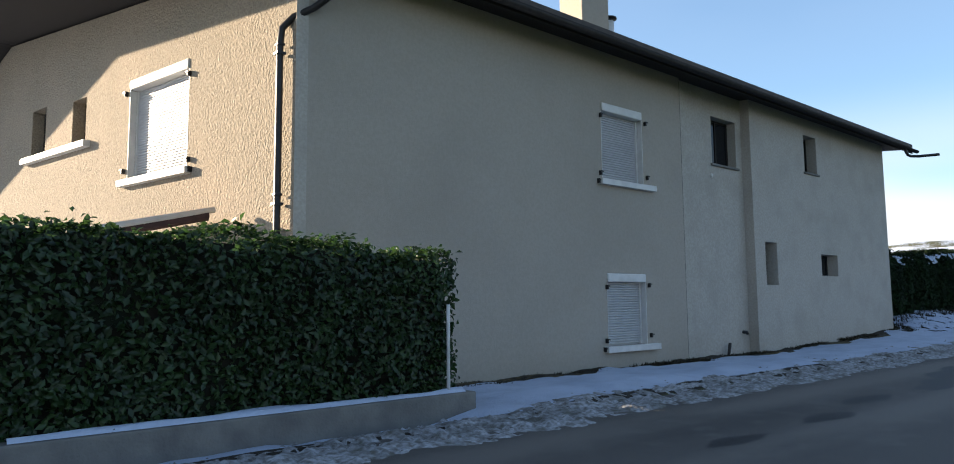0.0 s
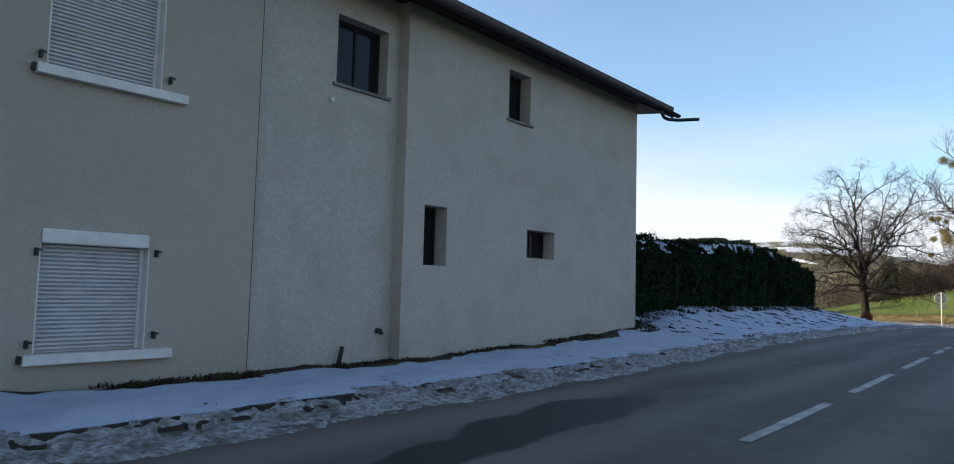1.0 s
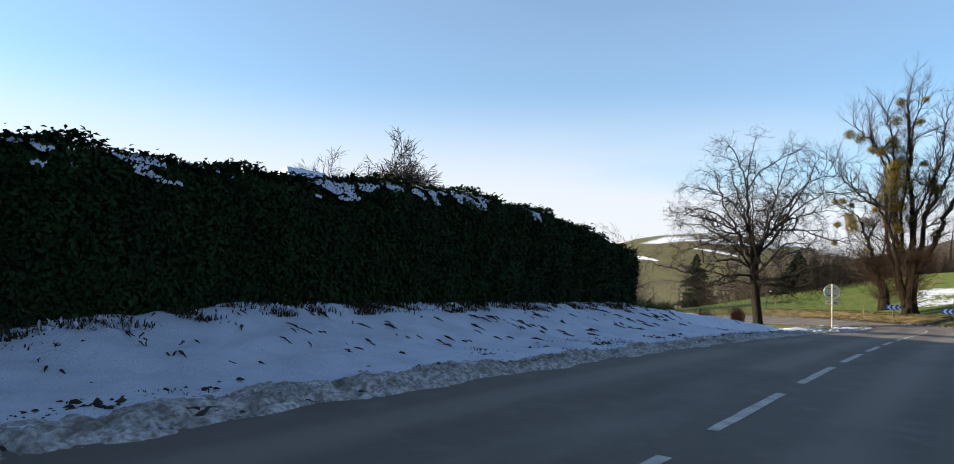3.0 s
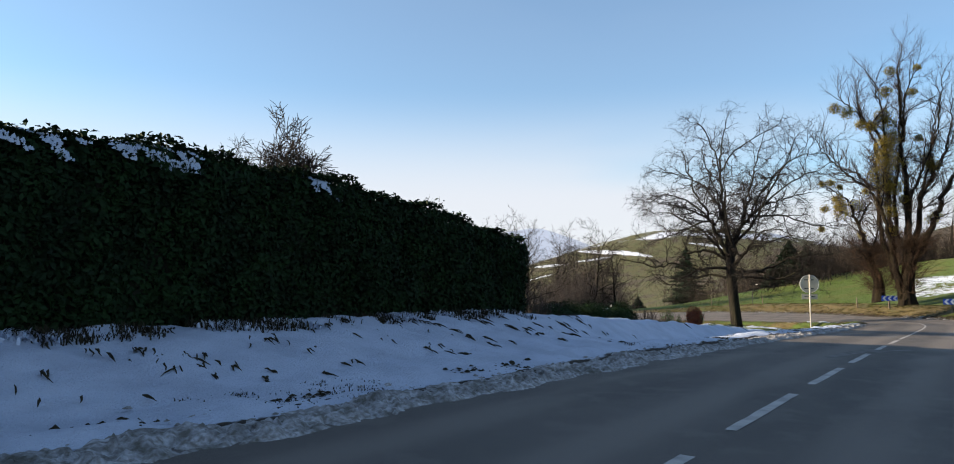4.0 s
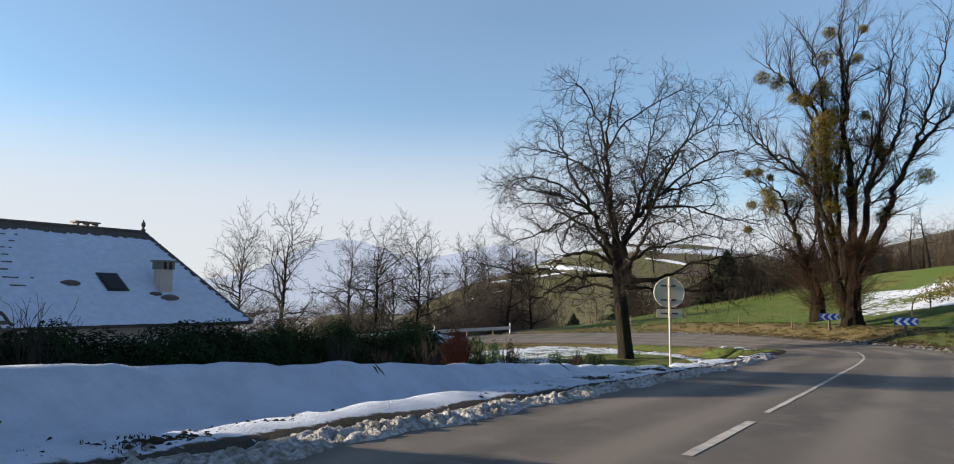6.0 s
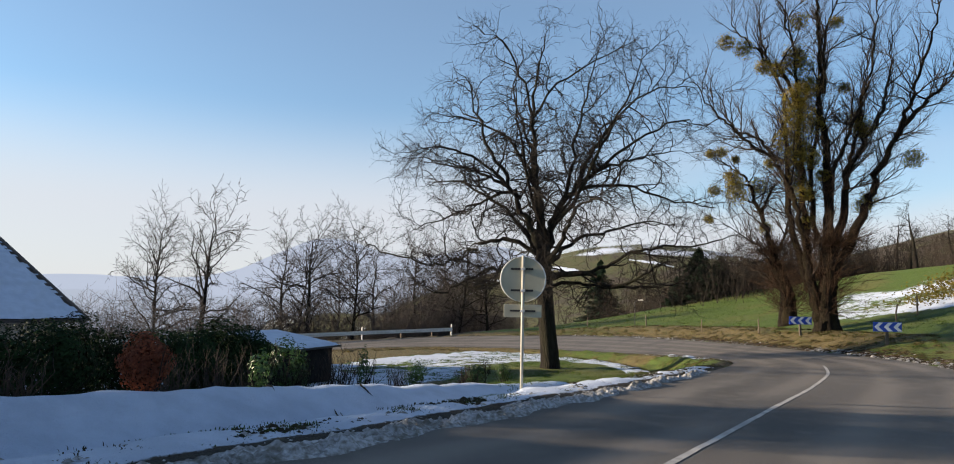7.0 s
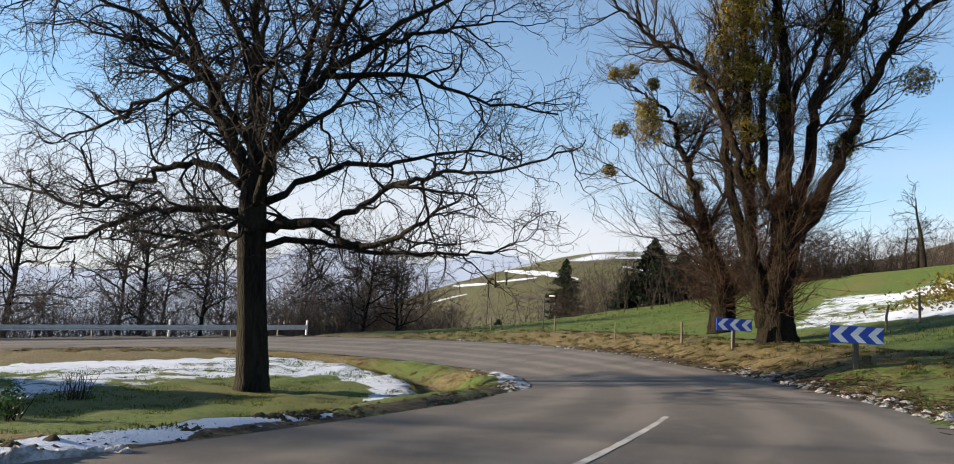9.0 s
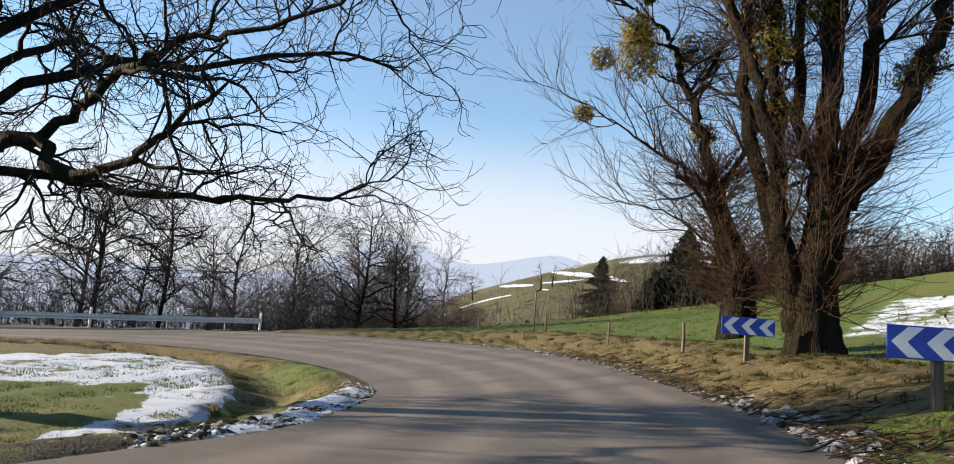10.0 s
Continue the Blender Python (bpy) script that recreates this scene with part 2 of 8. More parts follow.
def ground_mat():
    """Grass, dry grass and snow, by the sheet's own attributes, with noisy edges."""
    m = bpy.data.materials.new("ground_surface")
    m.use_nodes = True
    nodes, links = m.node_tree.nodes, m.node_tree.links
    b = nodes["Principled BSDF"]
    co = nodes.new("ShaderNodeTexCoord")

    def tex(s, detail=6, rough=0.6):
        n = nodes.new("ShaderNodeTexNoise")
        n.inputs["Scale"].default_value, n.inputs["Detail"].default_value, n.inputs["Roughness"].default_value = s, detail, rough
        links.new(co.outputs["Object"], n.inputs["Vector"])
        return n.outputs["Fac"]

    def attr(name):
        a = nodes.new("ShaderNodeAttribute")
        a.attribute_name = name
        return a.outputs["Fac"]

    def ramp(v, low, high):
        r = nodes.new("ShaderNodeMapRange")
        r.interpolation_type = "SMOOTHSTEP"
        r.inputs["From Min"].default_value, r.inputs["From Max"].default_value = low, high
        links.new(v, r.inputs["Value"])
        return r.outputs["Result"]

    def math_node(op, a, c):
        n = nodes.new("ShaderNodeMath")
        n.operation = op
        for v, s in ((a, n.inputs[0]), (c, n.inputs[1])):
            if isinstance(v, float):
                s.default_value = v
            else:
                links.new(v, s)
        return n.outputs[0]

    def mix(a, c, fac):
        x = nodes.new("ShaderNodeMix")
        x.data_type = "RGBA"
        links.new(fac, x.inputs["Factor"])
        for v, s in ((a, x.inputs[6]), (c, x.inputs[7])):
            if isinstance(v, tuple):
                s.default_value = (*v, 1)
            else:
                links.new(v, s)
        return x.outputs[2]

    fine, mid, broad = tex(9.0), tex(1.3), tex(0.16, 4)
    green = mix((0.064, 0.104, 0.014), (0.036, 0.060, 0.010), ramp(fine, 0.35, 0.65))
    green = mix(green, (0.078, 0.080, 0.022), ramp(broad, 0.45, 0.75))
    dry = mix((0.135, 0.105, 0.046), (0.050, 0.043, 0.019), ramp(fine, 0.35, 0.65))
    dry = mix(dry, (0.060, 0.072, 0.020), ramp(mid, 0.5, 0.8))
    soil = mix((0.034, 0.028, 0.019), (0.018, 0.015, 0.011), ramp(fine, 0.4, 0.6))
    wobble = math_node("SUBTRACT", math_node("ADD", math_node("MULTIPLY", mid, 0.9), math_node("MULTIPLY", fine, 0.5)), 0.7)
    # Dull grey-green puts distance haze into the far meadow's grass colour.
    hazed_grass = mix((0.046, 0.054, 0.024), (0.064, 0.052, 0.030), ramp(tex(0.5), 0.4, 0.6))
    green = mix(green, hazed_grass, attr("hazed_grass"))
    base = mix(green, dry, ramp(math_node("ADD", attr("dry"), wobble), 0.35, 0.65))
    base = mix(base, soil, ramp(math_node("ADD", attr("soil"), wobble), 0.4, 0.65))
    wood = mix((0.055, 0.045, 0.034), (0.034, 0.030, 0.02), ramp(fine, 0.4, 0.6))
    base = mix(base, wood, ramp(math_node("ADD", attr("scrub"), wobble), 0.4, 0.7))
    # same blue shade tint painted into the lying snow
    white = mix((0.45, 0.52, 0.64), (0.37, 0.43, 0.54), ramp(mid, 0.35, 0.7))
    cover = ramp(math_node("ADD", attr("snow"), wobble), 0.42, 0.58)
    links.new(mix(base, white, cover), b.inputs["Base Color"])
    b.inputs["Roughness"].default_value = 0.85
    b.inputs["Specular IOR Level"].default_value = 0.25
    bp = nodes.new("ShaderNodeBump")
    bp.inputs["Strength"].default_value, bp.inputs["Distance"].default_value = 0.8, 0.07
    links.new(math_node("ADD", math_node("MULTIPLY", fine, 0.6), tex(28.0)), bp.inputs["Height"])
    links.new(bp.outputs["Normal"], b.inputs["Normal"])
    return m


def asphalt_mat():
    """Worn asphalt: aggregate, paler wheel tracks along x, damp dark patches where the sheet is marked wet."""
    m = bpy.data.materials.new("asphalt")
    m.use_nodes = True
    nodes, links = m.node_tree.nodes, m.node_tree.links
    b = nodes["Principled BSDF"]
    co = nodes.new("ShaderNodeTexCoord")

    def tex(s, detail=6, scale=(1, 1, 1)):
        mp = nodes.new("ShaderNodeMapping")
        mp.inputs["Scale"].default_value = scale
        links.new(co.outputs["Object"], mp.inputs["Vector"])
        n = nodes.new("ShaderNodeTexNoise")
        n.inputs["Scale"].default_value, n.inputs["Detail"].default_value = s, detail
        links.new(mp.outputs["Vector"], n.inputs["Vector"])
        return n.outputs["Fac"]

    def ramp(v, low, high, to=1.0):
        r = nodes.new("ShaderNodeMapRange")
        r.interpolation_type = "SMOOTHSTEP"
        r.inputs["From Min"].default_value, r.inputs["From Max"].default_value, r.inputs["To Max"].default_value = low, high, to
        links.new(v, r.inputs["Value"])
        return r.outputs["Result"]

    def mix(a, c, fac):
        x = nodes.new("ShaderNodeMix")
        x.data_type = "RGBA"
        links.new(fac, x.inputs["Factor"])
        for v, s in ((a, x.inputs[6]), (c, x.inputs[7])):
            if isinstance(v, tuple):
                s.default_value = (*v, 1)
            else:
                links.new(v, s)
        return x.outputs[2]

    def add(a, c, k):
        n = nodes.new("ShaderNodeMath")
        n.operation = "MULTIPLY_ADD"
        links.new(a, n.inputs[0])
        n.inputs[1].default_value = k
        links.new(c, n.inputs[2])
        return n.outputs[0]

    wet_a = nodes.new("ShaderNodeAttribute")
    wet_a.attribute_name = "wet"
    track_a = nodes.new("ShaderNodeAttribute")
    track_a.attribute_name = "track"
    grain = tex(110, 4)
    base = mix((0.050, 0.045, 0.041), (0.104, 0.094, 0.083), ramp(grain, 0.35, 0.65))
    base = mix(base, (0.155, 0.139, 0.121), ramp(track_a.outputs["Fac"], 0.1, 1.0, 0.6))
    base = mix(base, (0.036, 0.034, 0.032), ramp(tex(0.55, 6, (0.35, 1.3, 1)), 0.47, 0.68, 0.6))
    base = mix(base, (0.122, 0.111, 0.099), ramp(tex(2.2, 8), 0.52, 0.66, 0.4))
    wet = ramp(add(tex(1.1, 5), wet_a.outputs["Fac"], 0.7), 0.80, 0.92)
    links.new(mix(base, (0.010, 0.010, 0.011), wet), b.inputs["Base Color"])
    r = nodes.new("ShaderNodeMapRange")
    r.inputs["To Min"].default_value, r.inputs["To Max"].default_value = 0.75, 0.6
    links.new(wet, r.inputs["Value"])
    links.new(r.outputs["Result"], b.inputs["Roughness"])
    b.inputs["Specular IOR Level"].default_value = 0.35
    bp = nodes.new("ShaderNodeBump")
    bp.inputs["Strength"].default_value, bp.inputs["Distance"].default_value = 0.5, 0.01
    links.new(grain, bp.inputs["Height"])
    links.new(bp.outputs["Normal"], b.inputs["Normal"])
    return m


M_GROUND, M_ASPHALT = ground_mat(), asphalt_mat()


# ---- building blocks ----
def mesh_from(name, verts, faces, material, smooth=False):
    me = bpy.data.meshes.new(name)
    me.from_pydata(verts, [], faces)
    me.materials.append(material)
    if smooth:
        me.polygons.foreach_set("use_smooth", [True] * len(me.polygons))
    me.update()
    return me


def thing(name, loc, label, category, group="", kind=""):
    ob = new(name)
    ob.location = loc
    ob.empty_display_size = 0.2
    return tagged(ob, label, category, group, kind)


def placed(ob):
    """Where ob stands in the world."""
    m = Matrix.Translation(ob.location)
    return placed(ob.parent) @ ob.matrix_parent_inverse @ m if ob.parent else m


def attach(ob, parent):
    """Hang ob, built in world places, under its parent."""
    ob.parent = parent
    ob.matrix_parent_inverse = placed(parent).inverted()
    return ob


def part(name, bm, material, parent=None, label="", smooth=False):
    me = bpy.data.meshes.new(name)
    bm.to_mesh(me)
    bm.free()
    me.materials.append(material)
    if smooth:
        me.polygons.foreach_set("use_smooth", [True] * len(me.polygons))
    ob = new(name, me)
    if parent:
        attach(ob, parent)
    return tagged(ob, label)


def piece(name, verts, faces, material, parent=None, label="", smooth=False):
    ob = new(name, mesh_from(name, verts, faces, material, smooth))
    if parent:
        attach(ob, parent)
    return tagged(ob, label)


def box(bm, lo, hi, m=None, bevel=0.0):
    size = [hi[i] - lo[i] for i in range(3)]
    mid = [(hi[i] + lo[i]) / 2 for i in range(3)]
    r = bmesh.ops.create_cube(bm, size=1, matrix=Matrix.Translation(mid) @ Matrix.Diagonal((*size, 1)))
    if bevel:
        edges = list({e for v in r["verts"] for e in v.link_edges})
        r = bmesh.ops.bevel(bm, geom=edges, offset=bevel, segments=2, affect="EDGES", profile=0.6)
    vs = r["verts"]
    if m is not None:
        bmesh.ops.transform(bm, matrix=m, verts=vs)
    return vs


def box_bm(lo, hi, m=None, bevel=0.0):
    bm = bmesh.new()
    box(bm, lo, hi, m, bevel)
    return bm


def tubes(lines, sides, jag=0.0, seed=0):
    """Tapered tubes along polylines of (point, radius): the vertices and faces of them all."""
    verts, faces = [], []
    rr = random.Random(seed)
    ring = [(math.cos(2 * math.pi * k / sides), math.sin(2 * math.pi * k / sides)) for k in range(sides)]
    for pts, radii in lines:
        d = pts[-1] - pts[0]
        if d.length < 1e-5:
            d = Vector((0, 0, 1))
        d.normalize()
        a = d.cross(Vector((0.31, 0.17, 0.93)) if abs(d.z) < 0.9 else Vector((1, 0.2, 0))).normalized()
        b = d.cross(a)
        start = len(verts)
        wob = [1 + jag * rr.uniform(-1, 1) for _ in ring]
        for p, r in zip(pts, radii):
            for (c, s), w in zip(ring, wob):
                w *= 1 + jag * 0.4 * rr.uniform(-1, 1)
                verts.append((p.x + (a.x * c + b.x * s) * r * w, p.y + (a.y * c + b.y * s) * r * w, p.z + (a.z * c + b.z * s) * r * w))
        for i in range(len(pts) - 1):
            o = start + i * sides
            for k in range(sides):
                k2 = (k + 1) % sides
                faces.append((o + k, o + k2, o + sides + k2, o + sides + k))
        faces.append(tuple(range(start + (len(pts) - 1) * sides, start + len(pts) * sides)))
        faces.append(tuple(reversed(range(start, start + sides))))
    return verts, faces


def tube_mesh(name, lines, sides, material, jag=0.0, seed=0):
    """Very many thin tubes as one mesh, open at their tips."""
    rng = np.random.default_rng(seed)
    groups = {}
    for pts, radii in lines:
        groups.setdefault(len(pts), []).append((pts, radii))
    all_v, all_f, off = [], [], 0
    w = 2 * np.pi * np.arange(sides) / sides
    cs, sn = np.cos(w), np.sin(w)
    for n, rows in groups.items():
        p = np.array([[(q.x, q.y, q.z) for q in r[0]] for r in rows])
        rad = np.array([r[1] for r in rows], float)
        d = p[:, -1] - p[:, 0]
        d /= np.linalg.norm(d, axis=1, keepdims=True) + 1e-9
        ref = np.where(np.abs(d[:, 2:]) < 0.9, np.array([[0.31, 0.17, 0.93]]), np.array([[1, 0.2, 0]]))
        a = np.cross(d, ref)
        a /= np.linalg.norm(a, axis=1, keepdims=True) + 1e-9
        b = np.cross(d, a)
        ring = a[:, None, :] * cs[None, :, None] + b[:, None, :] * sn[None, :, None]
        if jag:
            ring = ring * (1 + jag * rng.uniform(-1, 1, (len(rows), sides, 1)))
        v = p[:, :, None, :] + ring[:, None, :, :] * rad[:, :, None, None]
        all_v.append(v.reshape(-1, 3))
        i = np.arange(len(rows) * n * sides).reshape(len(rows), n, sides) + off
        k2 = np.roll(np.arange(sides), -1)
        all_f.append(np.stack([i[:, :-1], i[:, :-1][:, :, k2], i[:, 1:][:, :, k2], i[:, 1:]], -1).reshape(-1, 4))
        off += len(rows) * n * sides
    v, f = np.concatenate(all_v), np.concatenate(all_f)
    me = bpy.data.meshes.new(name)
    me.vertices.add(len(v))
    me.vertices.foreach_set("co", v.reshape(-1))
    me.loops.add(4 * len(f))
    me.loops.foreach_set("vertex_index", f.reshape(-1))
    me.polygons.add(len(f))
    me.polygons.foreach_set("loop_start", np.arange(len(f)) * 4)
    me.polygons.foreach_set("loop_total", np.full(len(f), 4))
    me.polygons.foreach_set("use_smooth", np.ones(len(f), bool))
    me.update(calc_edges=True)
    me.materials.append(material)
    return me


def pipe(name, pts, radius, material, parent=None, sides=10, label="", smooth=True):
    v, f = tubes([([Vector(p) for p in pts], [radius] * len(pts))], sides)
    return piece(name, v, f, material, parent, label, smooth)


def bent(pts, radius, material, name, parent=None, sides=10, label=""):
    """A pipe with mitred bends, through its points in turn."""
    pts = [Vector(p) for p in pts]
    verts, faces = [], []
    for i, p in enumerate(pts):
        d = (pts[min(i + 1, len(pts) - 1)] - pts[max(i - 1, 0)]).normalized()
        a = d.cross(Vector((0, 1, 0)) if abs(d.y) < 0.9 else Vector((1, 0, 0))).normalized()
        b = d.cross(a)
        for k in range(sides):
            w = 2 * math.pi * k / sides
            verts.append(p + (a * math.cos(w) + b * math.sin(w)) * radius)
    for i in range(len(pts) - 1):
        for k in range(sides):
            k2 = (k + 1) % sides
            faces.append((i * sides + k, i * sides + k2, (i + 1) * sides + k2, (i + 1) * sides + k))
    faces += [tuple(range(sides)), tuple(range((len(pts) - 1) * sides, len(pts) * sides))]
    return piece(name, verts, faces, material, parent, label, True)


def leaves(name, centres, normals, size, material, parent=None, label="", spread=0.9, aspect=0.45, seed=1, fold=0.25):
    """Many small folded leaves at the places given, each turned about its normal."""
    rng = np.random.default_rng(seed)
    c, n = np.asarray(centres, float), np.asarray(normals, float)
    k = len(c)
    n = n + rng.normal(0, spread, (k, 3))
    n /= np.linalg.norm(n, axis=1, keepdims=True) + 1e-9
    t = rng.normal(0, 1, (k, 3))
    t -= n * np.sum(t * n, axis=1, keepdims=True)
    t /= np.linalg.norm(t, axis=1, keepdims=True) + 1e-9
    s = np.cross(n, t)
    l = size * rng.uniform(0.6, 1.35, (k, 1))
    v = np.empty((k, 4, 3))
    v[:, 0] = c - t * l * 0.5
    v[:, 1] = c + s * l * aspect * 0.5 + n * l * fold * 0.5
    v[:, 2] = c + t * l * 0.5 - n * l * 0.12
    v[:, 3] = c - s * l * aspect * 0.5 + n * l * fold * 0.5
    me = bpy.data.meshes.new(name)
    me.vertices.add(4 * k)
    me.vertices.foreach_set("co", v.reshape(-1))
    me.loops.add(6 * k)
    base = np.arange(k)[:, None] * 4
    me.loops.foreach_set("vertex_index", (base + np.array([0, 1, 2, 0, 2, 3])).reshape(-1))
    me.polygons.add(2 * k)
    me.polygons.foreach_set("loop_start", np.arange(2 * k) * 3)
    me.polygons.foreach_set("loop_total", np.full(2 * k, 3))
    me.update(calc_edges=True)
    me.materials.append(material)
    ob = new(name, me)
    if parent:
        attach(ob, parent)
    return tagged(ob, label)


# ---- the lie of the land ----
ROAD_X = [-80, 20, 34, 43, 50, 60, 70, 80, 88]
ROAD_Z = [-0.03, -0.03, 0.01, -0.05, -0.21, -0.50, -0.86, -1.14, -1.31]
# stations of the road: inner edge, outer edge
BEND = [
    ((82, 6.10, -1.17), (82, -1.1, -1.12)), ((86, 6.45, -1.28), (88, -0.4, -1.20)), ((89, 7.2, -1.42), (92, 1.0, -1.25)),
    ((91.7, 8.0, -1.58), (95, 2.8, -1.30)), ((93.8, 9.2, -1.72), (97.8, 4.3, -1.40)), ((96.3, 11.0, -1.87), (102.4, 7.6, -1.55)),
    ((98.3, 13.1, -2.03), (106, 10.5, -1.65)), ((100.3, 16.0, -2.2), (109.3, 13.7, -1.75)), ((101.9, 19.5, -2.35), (112, 17.5, -1.87)),
    ((102.6, 23.5, -2.47), (113.4, 21.5, -1.97)), ((102.3, 27.9, -2.60), (113.6, 27.0, -2.15)), ((100.8, 31.5, -2.70), (112.2, 32.3, -2.35)),
    ((97.5, 34.2, -2.80), (108.6, 35.9, -2.50)), ((93.0, 35.8, -2.90), (101.5, 39.0, -2.70)), ((86, 38.0, -3.0), (90, 42.6, -2.9)),
    ((72, 47.5, -3.3), (74, 53.5, -3.3)), ((40, 62, -4), (42, 69, -4)), ((-20, 80, -6), (-18, 88, -6)),
]
STATIONS = [((x, 6.15, float(np.interp(x, ROAD_X, ROAD_Z))), (x, -1.1, float(np.interp(x, ROAD_X, ROAD_Z)))) for x in (-80, -60, -40, -25, -12, 0, 10, 20, 30, 40, 50, 60, 70, 77)] + BEND


def smooth_line(points, per=8):
    """A Catmull-Rom curve through the points."""
    p = np.array(points, float)
    p = np.vstack([2 * p[0] - p[1], p, 2 * p[-1] - p[-2]])
    out = []
    for i in range(1, len(p) - 2):
        for k in range(per):
            t = k / per
            a, b, c, d = p[i - 1], p[i], p[i + 1], p[i + 2]
            out.append(0.5 * (2 * b + (c - a) * t + (2 * a - 5 * b + 4 * c - d) * t * t + (3 * b - a - 3 * c + d) * t ** 3))
    out.append(p[-2])
    return np.array(out)


INNER, OUTER = smooth_line([s[0] for s in STATIONS]), smooth_line([s[1] for s in STATIONS])

D_IN = [0, 0.5, 1.0, 2.0, 3.0, 4.2, 5.5, 8, 12, 18, 30, 60]
VERGE = [
    (-80, [0, -.06, -.12, -.14, -.16, -.2, -.25, -.3, -.3, -.3, -.4, -1]),
    (5.4, [0, -.06, -.12, -.14, -.16, -.2, -.25, -.3, -.3, -.3, -.4, -1]),
    (7.6, [0, .04, .06, .0, -.1, -.16, -.2, -.25, -.3, -.3, -.4, -1]),
    (19, [0, .05, .07, .0, -.08, -.15, -.2, -.25, -.3, -.3, -.4, -1]),
    (27, [0, .06, .10, .10, .14, .22, .28, .30, .30, .30, .2, -1]),
    (33, [.03, .09, .14, .20, .42, .68, .72, .72, .70, .5, 0, -2]),
    (48, [-.1, -.04, .0, .10, .34, .60, .62, .55, .4, 0, -1.4, -4]),
    (53, [-.27, -.2, -.2, -.45, -.36, .34, .25, -.1, -.8, -1.7, -2.6, -4]),
    (60, [-.50, -.42, -.42, -.88, -.84, -.14, -.4, -1.0, -1.7, -2.3, -2.9, -4]),
    (70, [-.86, -.78, -.78, -1.42, -1.46, -.84, -1.1, -1.7, -2.2, -2.6, -3.0, -4]),
    (79, [-1.12, -1.05, -1.08, -1.75, -1.90, -1.60, -1.85, -2.2, -2.4, -2.6, -3.0, -4]),
    (85, [-1.25, -1.2, -1.28, -1.85, -2.15, -2.05, -2.2, -2.35, -2.4, -2.5, -2.9, -4]),
]
BASIN = [0, 0.03, -0.08, -0.62, -0.80]  # below the inner edge in the bend, at D_IN's first steps


def nearest(line, x, y):
    """Distance to a line and the place along it, for many points."""
    best = np.full(x.shape, 1e9)
    at = np.zeros((x.size, 3))
    side = np.zeros(x.shape)
    for a, b in zip(line[:-1], line[1:]):
        d = b - a
        k = np.clip(((x - a[0]) * d[0] + (y - a[1]) * d[1]) / (d[0] ** 2 + d[1] ** 2), 0, 1)
        px, py = a[0] + k * d[0], a[1] + k * d[1]
        q = np.hypot(x - px, y - py)
        m = q < best
        best[m] = q[m]
        at[m] = np.stack([px, py, a[2] + k * d[2]], 1)[m]
        side[m] = (d[0] * (y - a[1]) - d[1] * (x - a[0]))[m]
    return best, at, side


def step(v, lo, hi):
    t = np.clip((v - lo) / (hi - lo), 0, 1)
    return t * t * (3 - 2 * t)


def far_land(x, y):
    z = -14 + 42 * np.exp(-((x - 400) ** 2 + (y - 120) ** 2) / 12100) + 40 * np.exp(-((x - 260) ** 2 + (y + 62) ** 2) / 12100)
    z = z - 0.20 * np.clip(y - 62, 0, 300) * (1 - step(x - 0.8 * y, 70, 190))
    return z - 30 * step(np.hypot(x - 100, y), 500, 1500)


